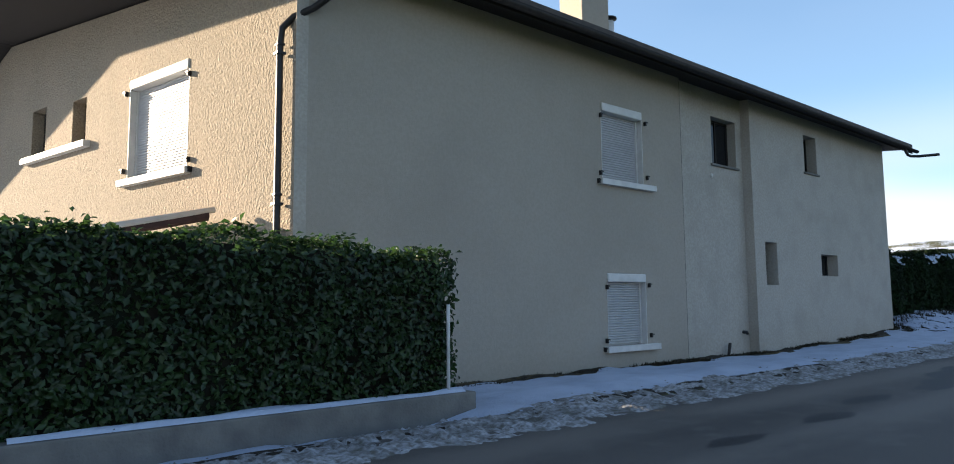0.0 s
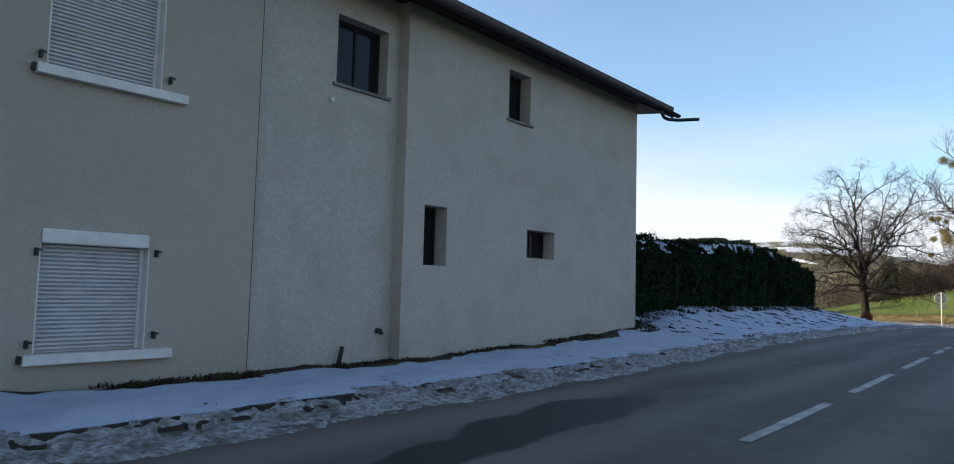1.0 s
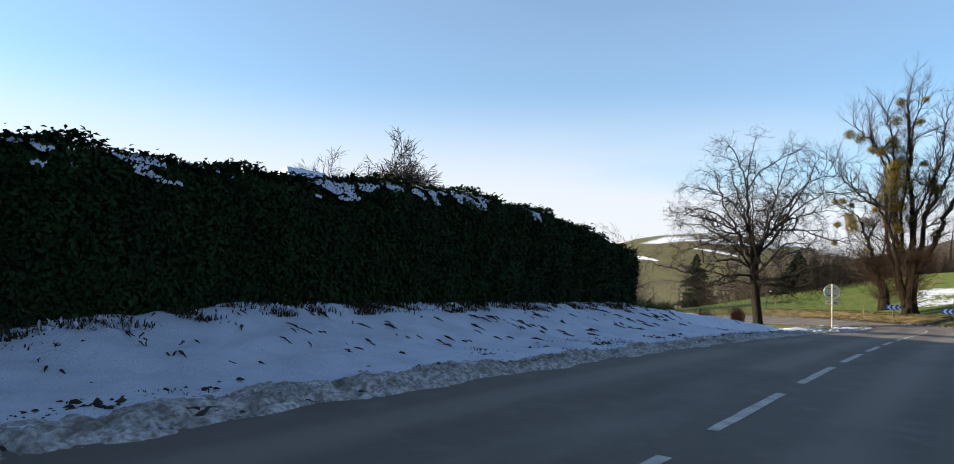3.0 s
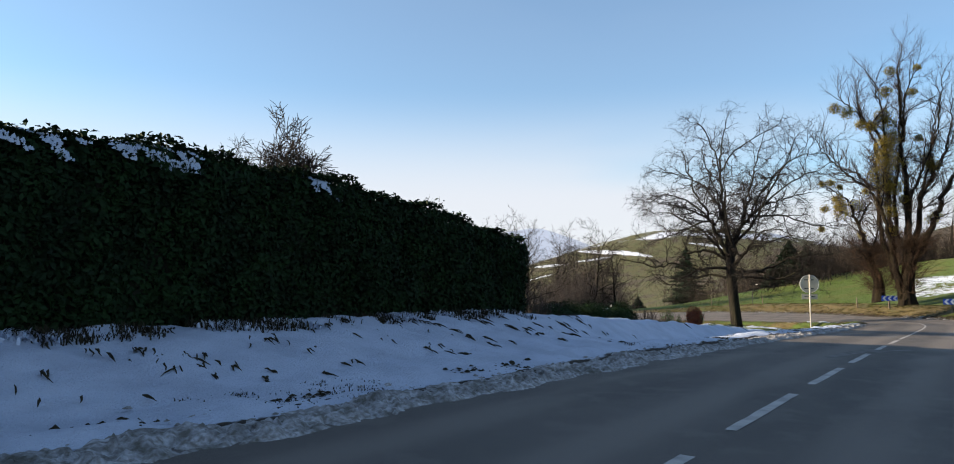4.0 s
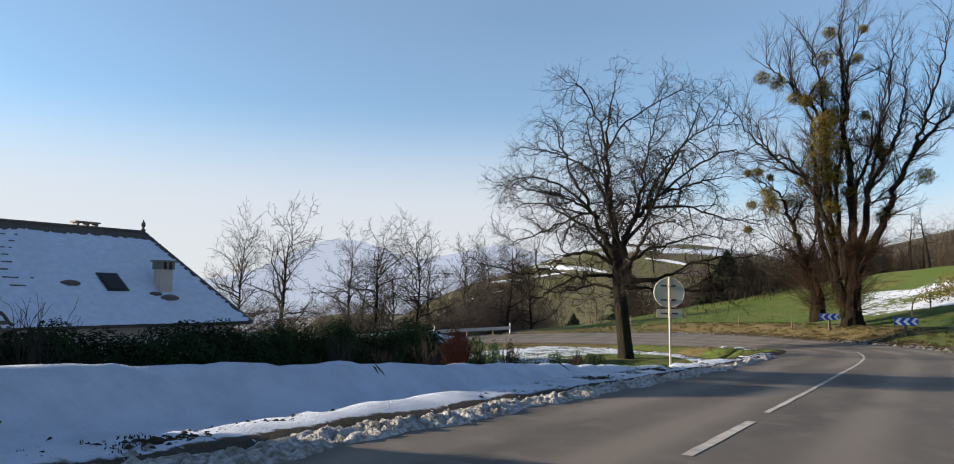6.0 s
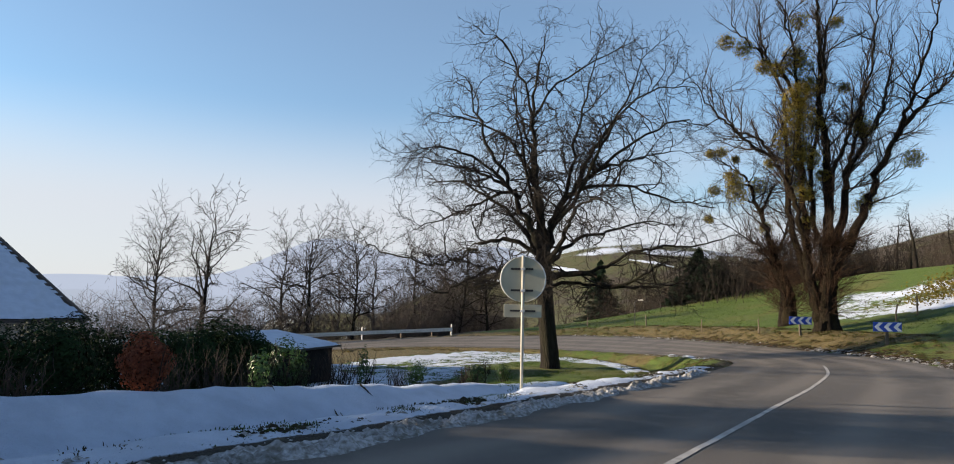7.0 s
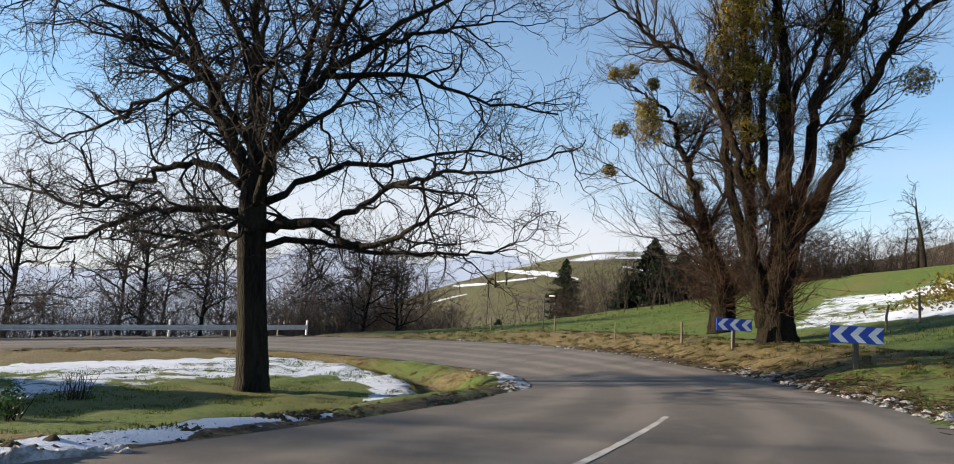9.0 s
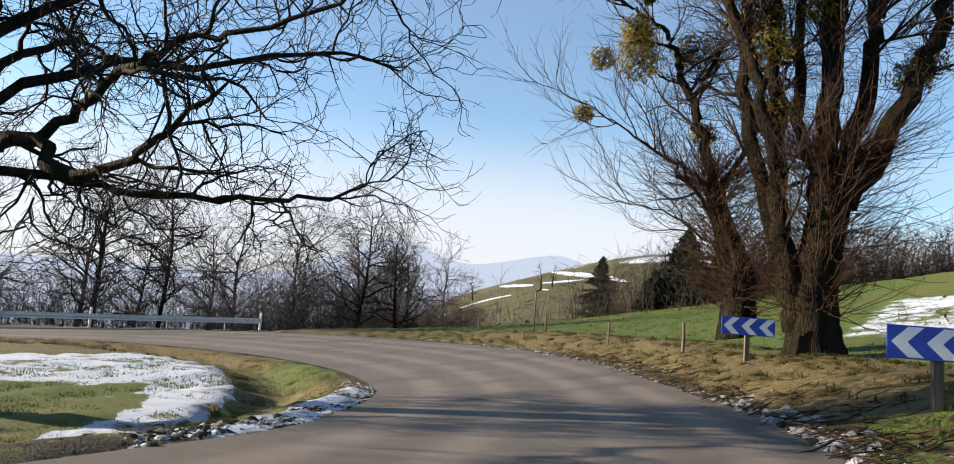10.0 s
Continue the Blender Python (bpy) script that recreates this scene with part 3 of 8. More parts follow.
def land(x, y):
    """Height of the ground, and what is needed to cover it: distances to the road's edges and their places."""
    x, y = np.asarray(x, float).ravel(), np.asarray(y, float).ravel()
    di, ai, si = nearest(INNER, x, y)
    do, ao, so = nearest(OUTER, x, y)
    inside = (si <= 0) & (so >= 0)
    # inner side
    rows = np.array([np.interp(di, D_IN, r) for _, r in VERGE])
    s = np.interp(ai[:, 0], [v[0] for v in VERGE], np.arange(len(VERGE)))
    lo = np.clip(s.astype(int), 0, len(VERGE) - 2)
    k = s - lo
    zi = rows[lo, np.arange(x.size)] * (1 - k) + rows[lo + 1, np.arange(x.size)] * k
    floor = -2.38 - 0.02 * np.clip(y - 15, -8, 30)
    basin = np.where(di < 3, ai[:, 2] + np.interp(di, D_IN[:5], BASIN), 0)
    basin = np.where(di < 3, np.maximum(basin, floor - 0.25), floor)
    basin = basin * (1 - step(di, 1.8, 4.5)) + floor * step(di, 1.8, 4.5)
    w = step(ai[:, 0] + 3.0 * np.clip(ai[:, 1] - 7, 0, 40), 84, 90)
    zi = zi * (1 - w) + basin * w
    valley = far_land(x, y)
    zi = zi * (1 - step(di, 35, 120)) + np.minimum(valley, -4) * step(di, 35, 120)
    # outer side: a bank, then the meadow
    yo = ao[:, 1]
    bank = np.interp(yo, [-2, 2, 4, 14, 22, 29, 34], [0.3, 0.55, 0.95, 1.0, 0.8, 0.3, 0.0])
    zb = ao[:, 2] + bank * np.interp(do, [0, 0.8, 1.6, 2.6, 4.0, 5.5], [0, 0.17, 0.42, 0.74, 0.95, 1.0])
    top = ao[:, 2] + bank
    far = np.interp(y, [-12, 5, 18, 28, 38, 60], [5.6, 4.1, 2.3, -0.2, -2.8, -9])
    reach = np.interp(y, [0, 18, 28, 38], [24, 26, 21, 15])
    meadow = top + (far - top) * np.clip((do - 5.5) / reach, 0, 1) ** 1.05
    zo = np.where(do < 5.5, zb, meadow)
    down = step(-(ao[:, 0] - 111.5) + np.clip(yo - 33, -50, 4), 0, 6) * (yo > 20)
    zo = zo * (1 - down) + (ao[:, 2] - 0.02 - 0.20 * np.clip(do - 1.2, 0, 200)) * down
    south = (ao[:, 0] < 90) & (yo < 5)
    zo = np.where(south, ao[:, 2] + 0.03 * np.clip(do, 0, 60), zo)
    reach = step(do, 34, 110)
    zo = zo * (1 - reach) + np.where(south, far_land(x, y) * 0.2, far_land(x, y)) * reach
    z = np.where(so < 0, zo, zi)
    road_z = (ai[:, 2] * do + ao[:, 2] * di) / (di + do + 1e-6)
    z = np.where(inside, road_z - 0.05, z)
    return z, di, ai, do, ao, inside, so < 0


def height(x, y):
    return float(land([x], [y])[0][0])


def lump(x, y, s):
    return noise.noise(Vector((x * s, y * s, 3.7)))


def grown(start, stop, first, growth):
    out, v, h = [], start, first
    while v < stop:
        out.append(v)
        v += h
        h *= growth
    return out


gx = [-v for v in reversed(grown(6, 2600, 2.0, 1.25))] + list(np.arange(-5, 103, 0.3)) + list(np.arange(103, 124, 0.4)) + list(np.arange(124, 150, 0.9)) + grown(150, 2800, 1.5, 1.04)
gy = [-v for v in reversed(grown(2, 2600, 1.2, 1.14))] + list(np.arange(-1, 5.4, 1.0)) + list(np.arange(5.4, 13, 0.2)) + list(np.arange(13, 36, 0.45)) + list(np.arange(36, 42, 0.75)) + grown(42, 2800, 1.0, 1.05)
GX, GY = np.meshgrid(gx, gy)
fx, fy = GX.ravel(), GY.ravel()
fz, di, ai, do, ao, inside, outside = land(fx, fy)
near = (fx > -10) & (fx < 150) & (fy < 60) & (fy > -20)
rough = np.zeros(fx.size)
for i in np.nonzero(near & ~inside)[0]:
    q = noise.noise(Vector((fx[i] * 0.9, fy[i] * 0.9, 0.3))) * 0.07 + noise.noise(Vector((fx[i] * 2.6, fy[i] * 2.6, 7.3))) * (0.085 if 26 < fx[i] < 53 and fy[i] < 11 else 0.05)
    if outside[i] and do[i] < 5 and fx[i] > 90 or not outside[i] and di[i] < 3.5 and ai[i, 0] > 89:
        q += 0.11 * noise.noise(Vector((fx[i] * 1.5, fy[i] * 1.5, 5.1)))
    rough[i] = q * min(1.0, (do[i] if outside[i] else di[i]) / 0.6)
fz = fz + rough

# cover: snow, dry grass, bare soil, scrub
patch = np.array([lump(a, b, 0.16) for a, b in zip(fx, fy)])
inn = ~inside & ~outside
verge = inn & (ai[:, 0] < 84) & (ai[:, 1] < 9)
lawn = inn & ~verge
snow, dry, soil, scrub = (np.zeros(fx.size) for _ in range(4))
snow[verge] = 1.6
snow[verge & (di < 1.0)] = 0.95 + 0.4 * patch[verge & (di < 1.0)]
snow[verge & (di < 0.3)] = 0.30
at_house = verge & (fx > 5) & (fx < 27.5)
snow = np.where(at_house & (di > 2.95 + 0.25 * np.sin(fx * 1.7) + 0.6 * patch), 0.10, snow)
snow = np.where(verge & (fx > 73) & (di < 2.2) & (di > 0.5), 0.95 - 0.05 * (fx - 73) + 0.3 * patch, snow)
snow = np.where(verge & (fx > 80) & (di > 1.6), 0.50 - 0.06 * (fx - 80) + 0.3 * patch, snow)
north = step(fy + 2.0 * patch - 1.3 * step(fx, 90.5, 92.5), 16.6, 17.8)
strip = step(fy, 11.9, 12.5) * (1 - step(fy + 1.5 * patch, 13.6, 14.4)) * step(fx, 93.5, 95)
onlawn = lawn | (verge & (di > 5.0) & (fx > 72))
snow = np.where(onlawn, 0.10 + 0.56 * np.maximum(north, strip) + 0.25 * patch, snow)
foot = lawn & (fx > 78) & (fy > 26.2 + 1.5 * patch) & (di < 16)
snow = np.where(foot, 0.06, snow)
rim = lawn & (fx > 90.5) & (di < 4.6 + patch) & (di > 3.0) & (ai[:, 1] > 8.5) & (ai[:, 1] < 17)
snow = np.where(rim, 0.72, snow)
speck = np.array([lump(a, b, 1.1) + 0.6 * lump(a, b, 3.1) for a, b in zip(fx[lawn], fy[lawn])])
snow[lawn] = snow[lawn] + (0.34 * speck + 0.05 * (fy[lawn] < 15)) * ((di[lawn] > 1.2) & (fx[lawn] > 80) & (fy[lawn] < 24))
snow = np.where(lawn & (di <= 3.0) & (ai[:, 1] > 7.6), np.where((ai[:, 0] > 89) & (ai[:, 1] < 11.5) & (di < 0.8), 0.55, 0.02), snow)
field = outside & (fx > 108) & (fx < 185)
snow = np.where(field, 0.02 + (0.52 + 0.42 * patch) * step(fx, 111, 114) * (1 - step(fx + 5 * patch, 126, 131)) * (1 - step(fy + patch, 5.6, 7.4)), snow)
snow = np.where((fx > 345) & (np.hypot(fx - 400, fy - 120) < 200), 0.46 + 0.5 * patch, snow)
snow = np.where(np.hypot(fx, fy) > 900, 0.45, snow)
dry[verge] = 0.75
dry[lawn & (di < 4.0) & (ai[:, 1] > 9)] = 0.60 + 0.5 * patch[lawn & (di < 4.0) & (ai[:, 1] > 9)]
dry[lawn & (di < 3.0) & (ai[:, 1] <= 12)] = 0.35
dry[foot] = 0.7
bankish = outside & (do < 4.6) & (fx > 88)
dry[bankish] = 0.72 + 0.5 * patch[bankish]
dry[bankish & (ao[:, 1] < 4)] = 0.45
dry[outside & (do >= 4.6) & (do < 6)] = 0.4
dry[outside & (fx > 150)] = 0.36
soil[(di < 0.9) & inn & (ai[:, 0] < 84)] = 0.5
soil[(di < 0.35) & inn] = 0.8
soil[(di < 0.55) & inn & (ai[:, 0] >= 78)] = 0.62
soil[(do < 0.6) & outside] = 0.75
soil[at_house & (di > 2.9)] = 0.6
scrub[outside & (fy > 36) & (fx < 150)] = 0.9
scrub = np.where((fx > 165) & (np.hypot(fx - 260, fy + 62) < 220) & (fy < 75), 0.68 + patch, scrub)
scrub = np.where((fx > 150) & (fy > 60), 0.42 + 0.7 * patch, scrub)
scrub = np.where(inn & (di > 32), 0.8, scrub)

nx, ny = len(gx), len(gy)
idx = np.arange(nx * ny).reshape(ny, nx)
quads = np.stack([idx[:-1, :-1], idx[:-1, 1:], idx[1:, 1:], idx[1:, :-1]], -1).reshape(-1, 4)
ground_mesh = mesh_from("ground", np.stack([fx, fy, fz], 1).tolist(), quads.tolist(), M_GROUND, True)
# mask for the haze-coloured grass, growing with distance along x
hazed_grass = 0.8 * step(fx + 6 * patch, 146, 165) * outside
for key, values in (("snow", snow), ("dry", dry), ("soil", soil), ("scrub", scrub), ("hazed_grass", hazed_grass)):
    ground_mesh.attributes.new(key, "FLOAT", "POINT").data.foreach_set("value", values.astype(np.float32))
tagged(new("ground", ground_mesh), "snowy verge, winter lawn, green meadow and hills", "ground", kind="structure")


def on_ground(points):
    p = np.array(points, float)
    return land(p[:, 0], p[:, 1])[0]


# ---- road ----
def build_road():
    lanes = 29
    t = np.linspace(0, 1, lanes)
    a = np.vstack([smooth_line([s[0] for s in STATIONS], 36)])
    b = np.vstack([smooth_line([s[1] for s in STATIONS], 36)])
    v = a[:, None, :] * (1 - t[None, :, None]) + b[:, None, :] * t[None, :, None]
    v[:, :, 2] += 0.004
    n = len(a)
    i = np.arange(n * lanes).reshape(n, lanes)
    q = np.stack([i[:-1, :-1], i[1:, :-1], i[1:, 1:], i[:-1, 1:]], -1).reshape(-1, 4)
    q = q[:, ::-1]
    me = mesh_from("road", v.reshape(-1, 3).tolist(), q[:, ::-1].tolist(), M_ASPHALT, True)
    f = v.reshape(-1, 3)
    wet = np.zeros(len(f))
    for cx, cy, rx, ry in ((12.3, 3.93, 0.8, 0.22), (13.4, 4.0, 0.9, 0.36), (14.6, 4.25, 1.0, 0.52), (15.7, 4.3, 1.1, 0.62), (16.6, 4.25, 0.7, 0.4), (8.5, 3.85, 0.7, 0.22), (6.6, 3.87, 0.7, 0.16), (10.3, 4.1, 0.9, 0.2), (18.2, 3.93, 0.32, 0.1), (19.46, 4.1, 0.7, 0.22), (24.0, 4.3, 0.4, 0.12), (36, -0.2, 0.9, 0.35), (57, -0.3, 3.5, 0.3)):
        wet = np.maximum(wet, 1.15 - np.hypot((f[:, 0] - cx) / rx, (f[:, 1] - cy) / ry) * 0.75)
    me.attributes.new("wet", "FLOAT", "POINT").data.foreach_set("value", np.clip(wet, 0, 1).astype(np.float32))
    lane = np.tile(t, n)
    track = np.maximum.reduce([np.exp(-((lane - c) / 0.055) ** 2) for c in (0.17, 0.38, 0.64, 0.85)])
    me.attributes.new("track", "FLOAT", "POINT").data.foreach_set("value", track.astype(np.float32))
    tagged(new("road", me), "worn grey asphalt road bending away downhill", "road", kind="structure")


build_road()


def road_height(x, y):
    x, y = np.asarray(x, float).ravel(), np.asarray(y, float).ravel()
    di, ai, _ = nearest(INNER, x, y)
    do, ao, _ = nearest(OUTER, x, y)
    return (ai[:, 2] * do + ao[:, 2] * di) / (di + do + 1e-6) + 0.004


def road_strip(name, line, width, material, label, steps=10, group="road markings"):
    """A painted strip lying on the road along a line."""
    p = smooth_line([(x, y, 0) for x, y in line], steps) if len(line) > 2 else np.array([[*(np.array(line[0]) * (1 - k) + np.array(line[1]) * k), 0] for k in np.linspace(0, 1, 8)])
    d = np.gradient(p[:, :2], axis=0)
    d /= np.linalg.norm(d, axis=1, keepdims=True)
    nrm = np.stack([-d[:, 1], d[:, 0]], 1)
    rr = random.Random(len(p))
    verts = []
    for side in (-1, 1):
        e = p[:, :2] + nrm * side * width / 2
        z = road_height(e[:, 0], e[:, 1]) + 0.006
        verts += [(a + rr.uniform(-.008, .008), b + rr.uniform(-.008, .008), c) for (a, b), c in zip(e, z)]
    n = len(p)
    faces = [(i, i + 1, n + i + 1, n + i) for i in range(n - 1)]
    ob = new(name, mesh_from(name, verts, faces, material))
    return tagged(ob, label, "road marking", group, "structure")


for k in range(12):
    x0 = 11.12 + 4.273 * k
    y0 = 2.47 + 0.008 * (x0 - 19)
    road_strip("centre_dash", [(x0, y0), (x0 + 3.0, y0 + 0.024)], 0.12, M_PAINTLINE, "white painted centre line dash")
road_strip("centre_line", [(62.3, 2.84), (67, 2.90), (73, 2.98), (78, 2.97), (82.5, 3.07), (85.5, 3.36), (88.4, 3.82), (90.2, 4.3)], 0.085, M_PAINTLINE, "continuous white centre line, worn")
for x0 in (26.4, 50.4):
    road_strip("worn_arrow", [(x0, 3.22), (x0 + 1.6, 3.15), (x0 + 3.2, 2.95), (x0 + 4.0, 2.75)], 0.30, M_WORNPAINT, "almost worn away white road arrow")
    road_strip("worn_arrow", [(x0 + 2.9, 2.72), (x0 + 3.7, 2.55), (x0 + 4.9, 1.98)], 0.34, M_WORNPAINT, "almost worn away white road arrow")


def hill_streak(points, width, seed):
    """A drift of old snow lying along a field edge on the far hill."""
    p = smooth_line([(x, y, 0) for x, y in points], 10)
    rr = random.Random(seed)
    d = np.gradient(p[:, :2], axis=0)
    d /= np.linalg.norm(d, axis=1, keepdims=True)
    verts = []
    for s_ in (-1, 0, 1):
        for i, q in enumerate(p):
            w = width * (0.25 + 0.75 * math.sin(math.pi * (i + 0.5) / len(p))) * rr.uniform(0.6, 1.2)
            verts.append((q[0] - d[i][1] * s_ * w, q[1] + d[i][0] * s_ * w, 0.35 * (1 if s_ == 0 else 0.2)))
    zs = on_ground(verts)
    verts = [(x, y, z + g) for (x, y, z), g in zip(verts, zs)]
    n = len(p)
    faces = [(r * n + i, r * n + i + 1, (r + 1) * n + i + 1, (r + 1) * n + i) for r in (0, 1) for i in range(n - 1)]
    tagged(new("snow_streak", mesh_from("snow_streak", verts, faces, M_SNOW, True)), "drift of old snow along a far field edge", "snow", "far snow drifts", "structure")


for k, (pts, w) in enumerate((([(324, 170), (319, 160), (314, 147)], 2.6), ([(345, 158), (332, 142), (323, 125), (313, 108)], 3.0), ([(317, 145), (317, 137), (318, 128)], 1.8), ([(295, 168), (297, 160), (299, 147)], 1.2), ([(290, 175), (292, 169)], 1.4), ([(352, 110), (356, 95), (352, 82)], 4.0), ([(335, 100), (330, 88), (322, 78)], 2.0))):
    hill_streak(pts, w, k)


# ---- the grey house by the road ----
def wall_with_holes(name, x0, x1, z0, z1, y, thick, holes, material, parent, label="", skew=None):
    """An upright wall along x at y, thick towards +y, with real openings (x0, x1, z0, z1). skew(x, y, z) moves it to another line."""
    xs = sorted({x0, x1, *[h[0] for h in holes], *[h[1] for h in holes]})
    zs = sorted({z0, z1, *[h[2] for h in holes], *[h[3] for h in holes]})
    bm = bmesh.new()
    solid = {}
    for i in range(len(xs) - 1):
        for j in range(len(zs) - 1):
            cx, cz = (xs[i] + xs[i + 1]) / 2, (zs[j] + zs[j + 1]) / 2
            solid[i, j] = not any(h[0] < cx < h[1] and h[2] < cz < h[3] for h in holes)
    cache = {}

    def vert(i, j, k):
        if (i, j, k) not in cache:
            p = (xs[i], y + k * thick, zs[j])
            cache[i, j, k] = bm.verts.new(skew(*p) if skew else p)
        return cache[i, j, k]

    for (i, j), full in solid.items():
        if not full:
            continue
        bm.faces.new([vert(i, j, 0), vert(i + 1, j, 0), vert(i + 1, j + 1, 0), vert(i, j + 1, 0)])
        bm.faces.new([vert(i, j + 1, 1), vert(i + 1, j + 1, 1), vert(i + 1, j, 1), vert(i, j, 1)])
        for di_, dj_, a, b in ((-1, 0, (0, 0), (0, 1)), (1, 0, (1, 1), (1, 0)), (0, -1, (1, 0), (0, 0)), (0, 1, (0, 1), (1, 1))):
            if not solid.get((i + di_, j + dj_), False):
                bm.faces.new([vert(i + a[0], j + a[1], 0), vert(i + b[0], j + b[1], 0), vert(i + b[0], j + b[1], 1), vert(i + a[0], j + a[1], 1)])
    return part(name, bm, material, parent, label)


SK = 0.21  # the gable stands askew to the road front


def gable_skew(x, y, z):
    """x runs along the gable from the front corner, y into the house."""
    c = math.hypot(1, SK)
    return (5.05 - SK / c * x + y / c, 9.85 + x / c + SK / c * y, z)


def rolling_shutter(parent, x0, x1, z0, z1, y, skew=None):
    """A closed rolling shutter in its opening: box, slats, guide rails and sloping sill. y is the wall's face."""
    place = (lambda bm: [setattr(v, "co", Vector(skew(*v.co))) for v in bm.verts]) if skew else (lambda bm: None)
    w = new("shutter_window")
    w.location = (0, 0, 0)
    attach(w, parent)
    tagged(w, "white rolling shutter, fully closed")
    bm = bmesh.new()
    zc = z1 - 0.19
    bm_box = box_bm((x0 + 0.003, y - 0.03, zc), (x1 - 0.003, y + 0.20, z1 - 0.003), bevel=0.03)
    place(bm_box)
    part("shutter_box", bm_box, M_WHITE, w)
    n = int((zc - z0) / 0.052)
    for i in range(n):
        a = z0 + 0.02 + (zc - z0 - 0.02) * i / n
        h = (zc - z0 - 0.02) / n
        v = [bm.verts.new(c) for c in ((x0 + .05, y + .175, a), (x1 - .05, y + .175, a), (x1 - .05, y + .148, a + h * .3), (x0 + .05, y + .148, a + h * .3),
                                       (x1 - .05, y + .148, a + h * .75), (x0 + .05, y + .148, a + h * .75), (x1 - .05, y + .178, a + h * .97), (x0 + .05, y + .178, a + h * .97))]
        for f in ((0, 1, 2, 3), (3, 2, 4, 5), (5, 4, 6, 7)):
            bm.faces.new([v[k] for k in f])
    box(bm, (x0 + 0.02, y + 0.18, z0), (x1 - 0.02, y + 0.2, zc))
    place(bm)
    part("shutter_slats", bm, M_SHUTTER, w, "row of narrow pale slats")
    for xa in (x0 + 0.003, x1 - 0.053):
        bm = box_bm((xa, y + 0.13, z0), (xa + 0.05, y + 0.2, zc))
        place(bm)
        part("guide_rail", bm, M_WHITE, w)
    # painted reveals of the opening
    for xa, xb in ((x0 - 0.012, x0 + 0.002), (x1 - 0.002, x1 + 0.012)):
        bm = box_bm((xa, y - 0.004, z0), (xb, y + 0.128, zc))
        place(bm)
        part("reveal", bm, M_WHITE, w)
    bm = box_bm((x0 - 0.14, y - 0.12, z0 - 0.13), (x1 + 0.36 if not skew else x1 + 0.2, y + 0.13, z0 - 0.002), bevel=0.012)
    place(bm)
    part("sill", bm, M_WHITE, w, "thick white window sill")
    for xa, za in ((x0 - 0.09, z0 + 0.12), (x1 + 0.12, z0 + 0.18), (x0 - 0.05, z1 - 0.3), (x1 + 0.10, z1 - 0.25), (x0 - 0.16, z0 - 0.06)):
        bm = box_bm((xa - 0.018, y - 0.07, za - 0.05), (xa + 0.018, y + 0.01, za + 0.05), bevel=0.008)
        box(bm, (xa - 0.03, y - 0.08, za + 0.01), (xa + 0.05, y - 0.06, za + 0.035))
        place(bm)
        part("shutter_catch", bm, M_GUTTER, w, "small black iron catch")
    return w


def dark_window(parent, x0, x1, z0, z1, y, depth=0.24, sill=True, mullion=True, skew=None, frame_mat=None):
    place = (lambda bm: [setattr(v, "co", Vector(skew(*v.co))) for v in bm.verts]) if skew else (lambda bm: None)
    w = new("window")
    attach(w, parent)
    t = 0.05
    fm = frame_mat or M_SOFFIT
    bm = bmesh.new()
    for lo, hi in (((x0, z0), (x0 + t, z1)), ((x1 - t, z0), (x1, z1)), ((x0 + t, z0), (x1 - t, z0 + t)), ((x0 + t, z1 - t), (x1 - t, z1))):
        box(bm, (lo[0], y + depth, lo[1]), (hi[0], y + depth + 0.06, hi[1]))
    if mullion and x1 - x0 > 0.7:
        box(bm, ((x0 + x1) / 2 - t / 2, y + depth + 0.002, z0 + t), ((x0 + x1) / 2 + t / 2, y + depth + 0.058, z1 - t))
    place(bm)
    part("window_frame", bm, fm, w)
    bm = box_bm((x0 + t, y + depth + 0.025, z0 + t), (x1 - t, y + depth + 0.035, z1 - t))
    place(bm)
    part("pane", bm, M_GLASS, w)
    # black panel added behind the pane in place of an unlit room
    bm = box_bm((x0 - 0.05, y + depth + 0.07, z0 - 0.05), (x1 + 0.05, y + depth + 0.09, z1 + 0.05))
    place(bm)
    part("dark_room", bm, M_BLACK, w)
    if sill:
        bm = box_bm((x0 - 0.08, y - 0.05, z0 - 0.06), (x1 + 0.08, y + depth, z0 - 0.002), bevel=0.01)
        place(bm)
        part("sill", bm, M_CONCRETE, w)
    return w


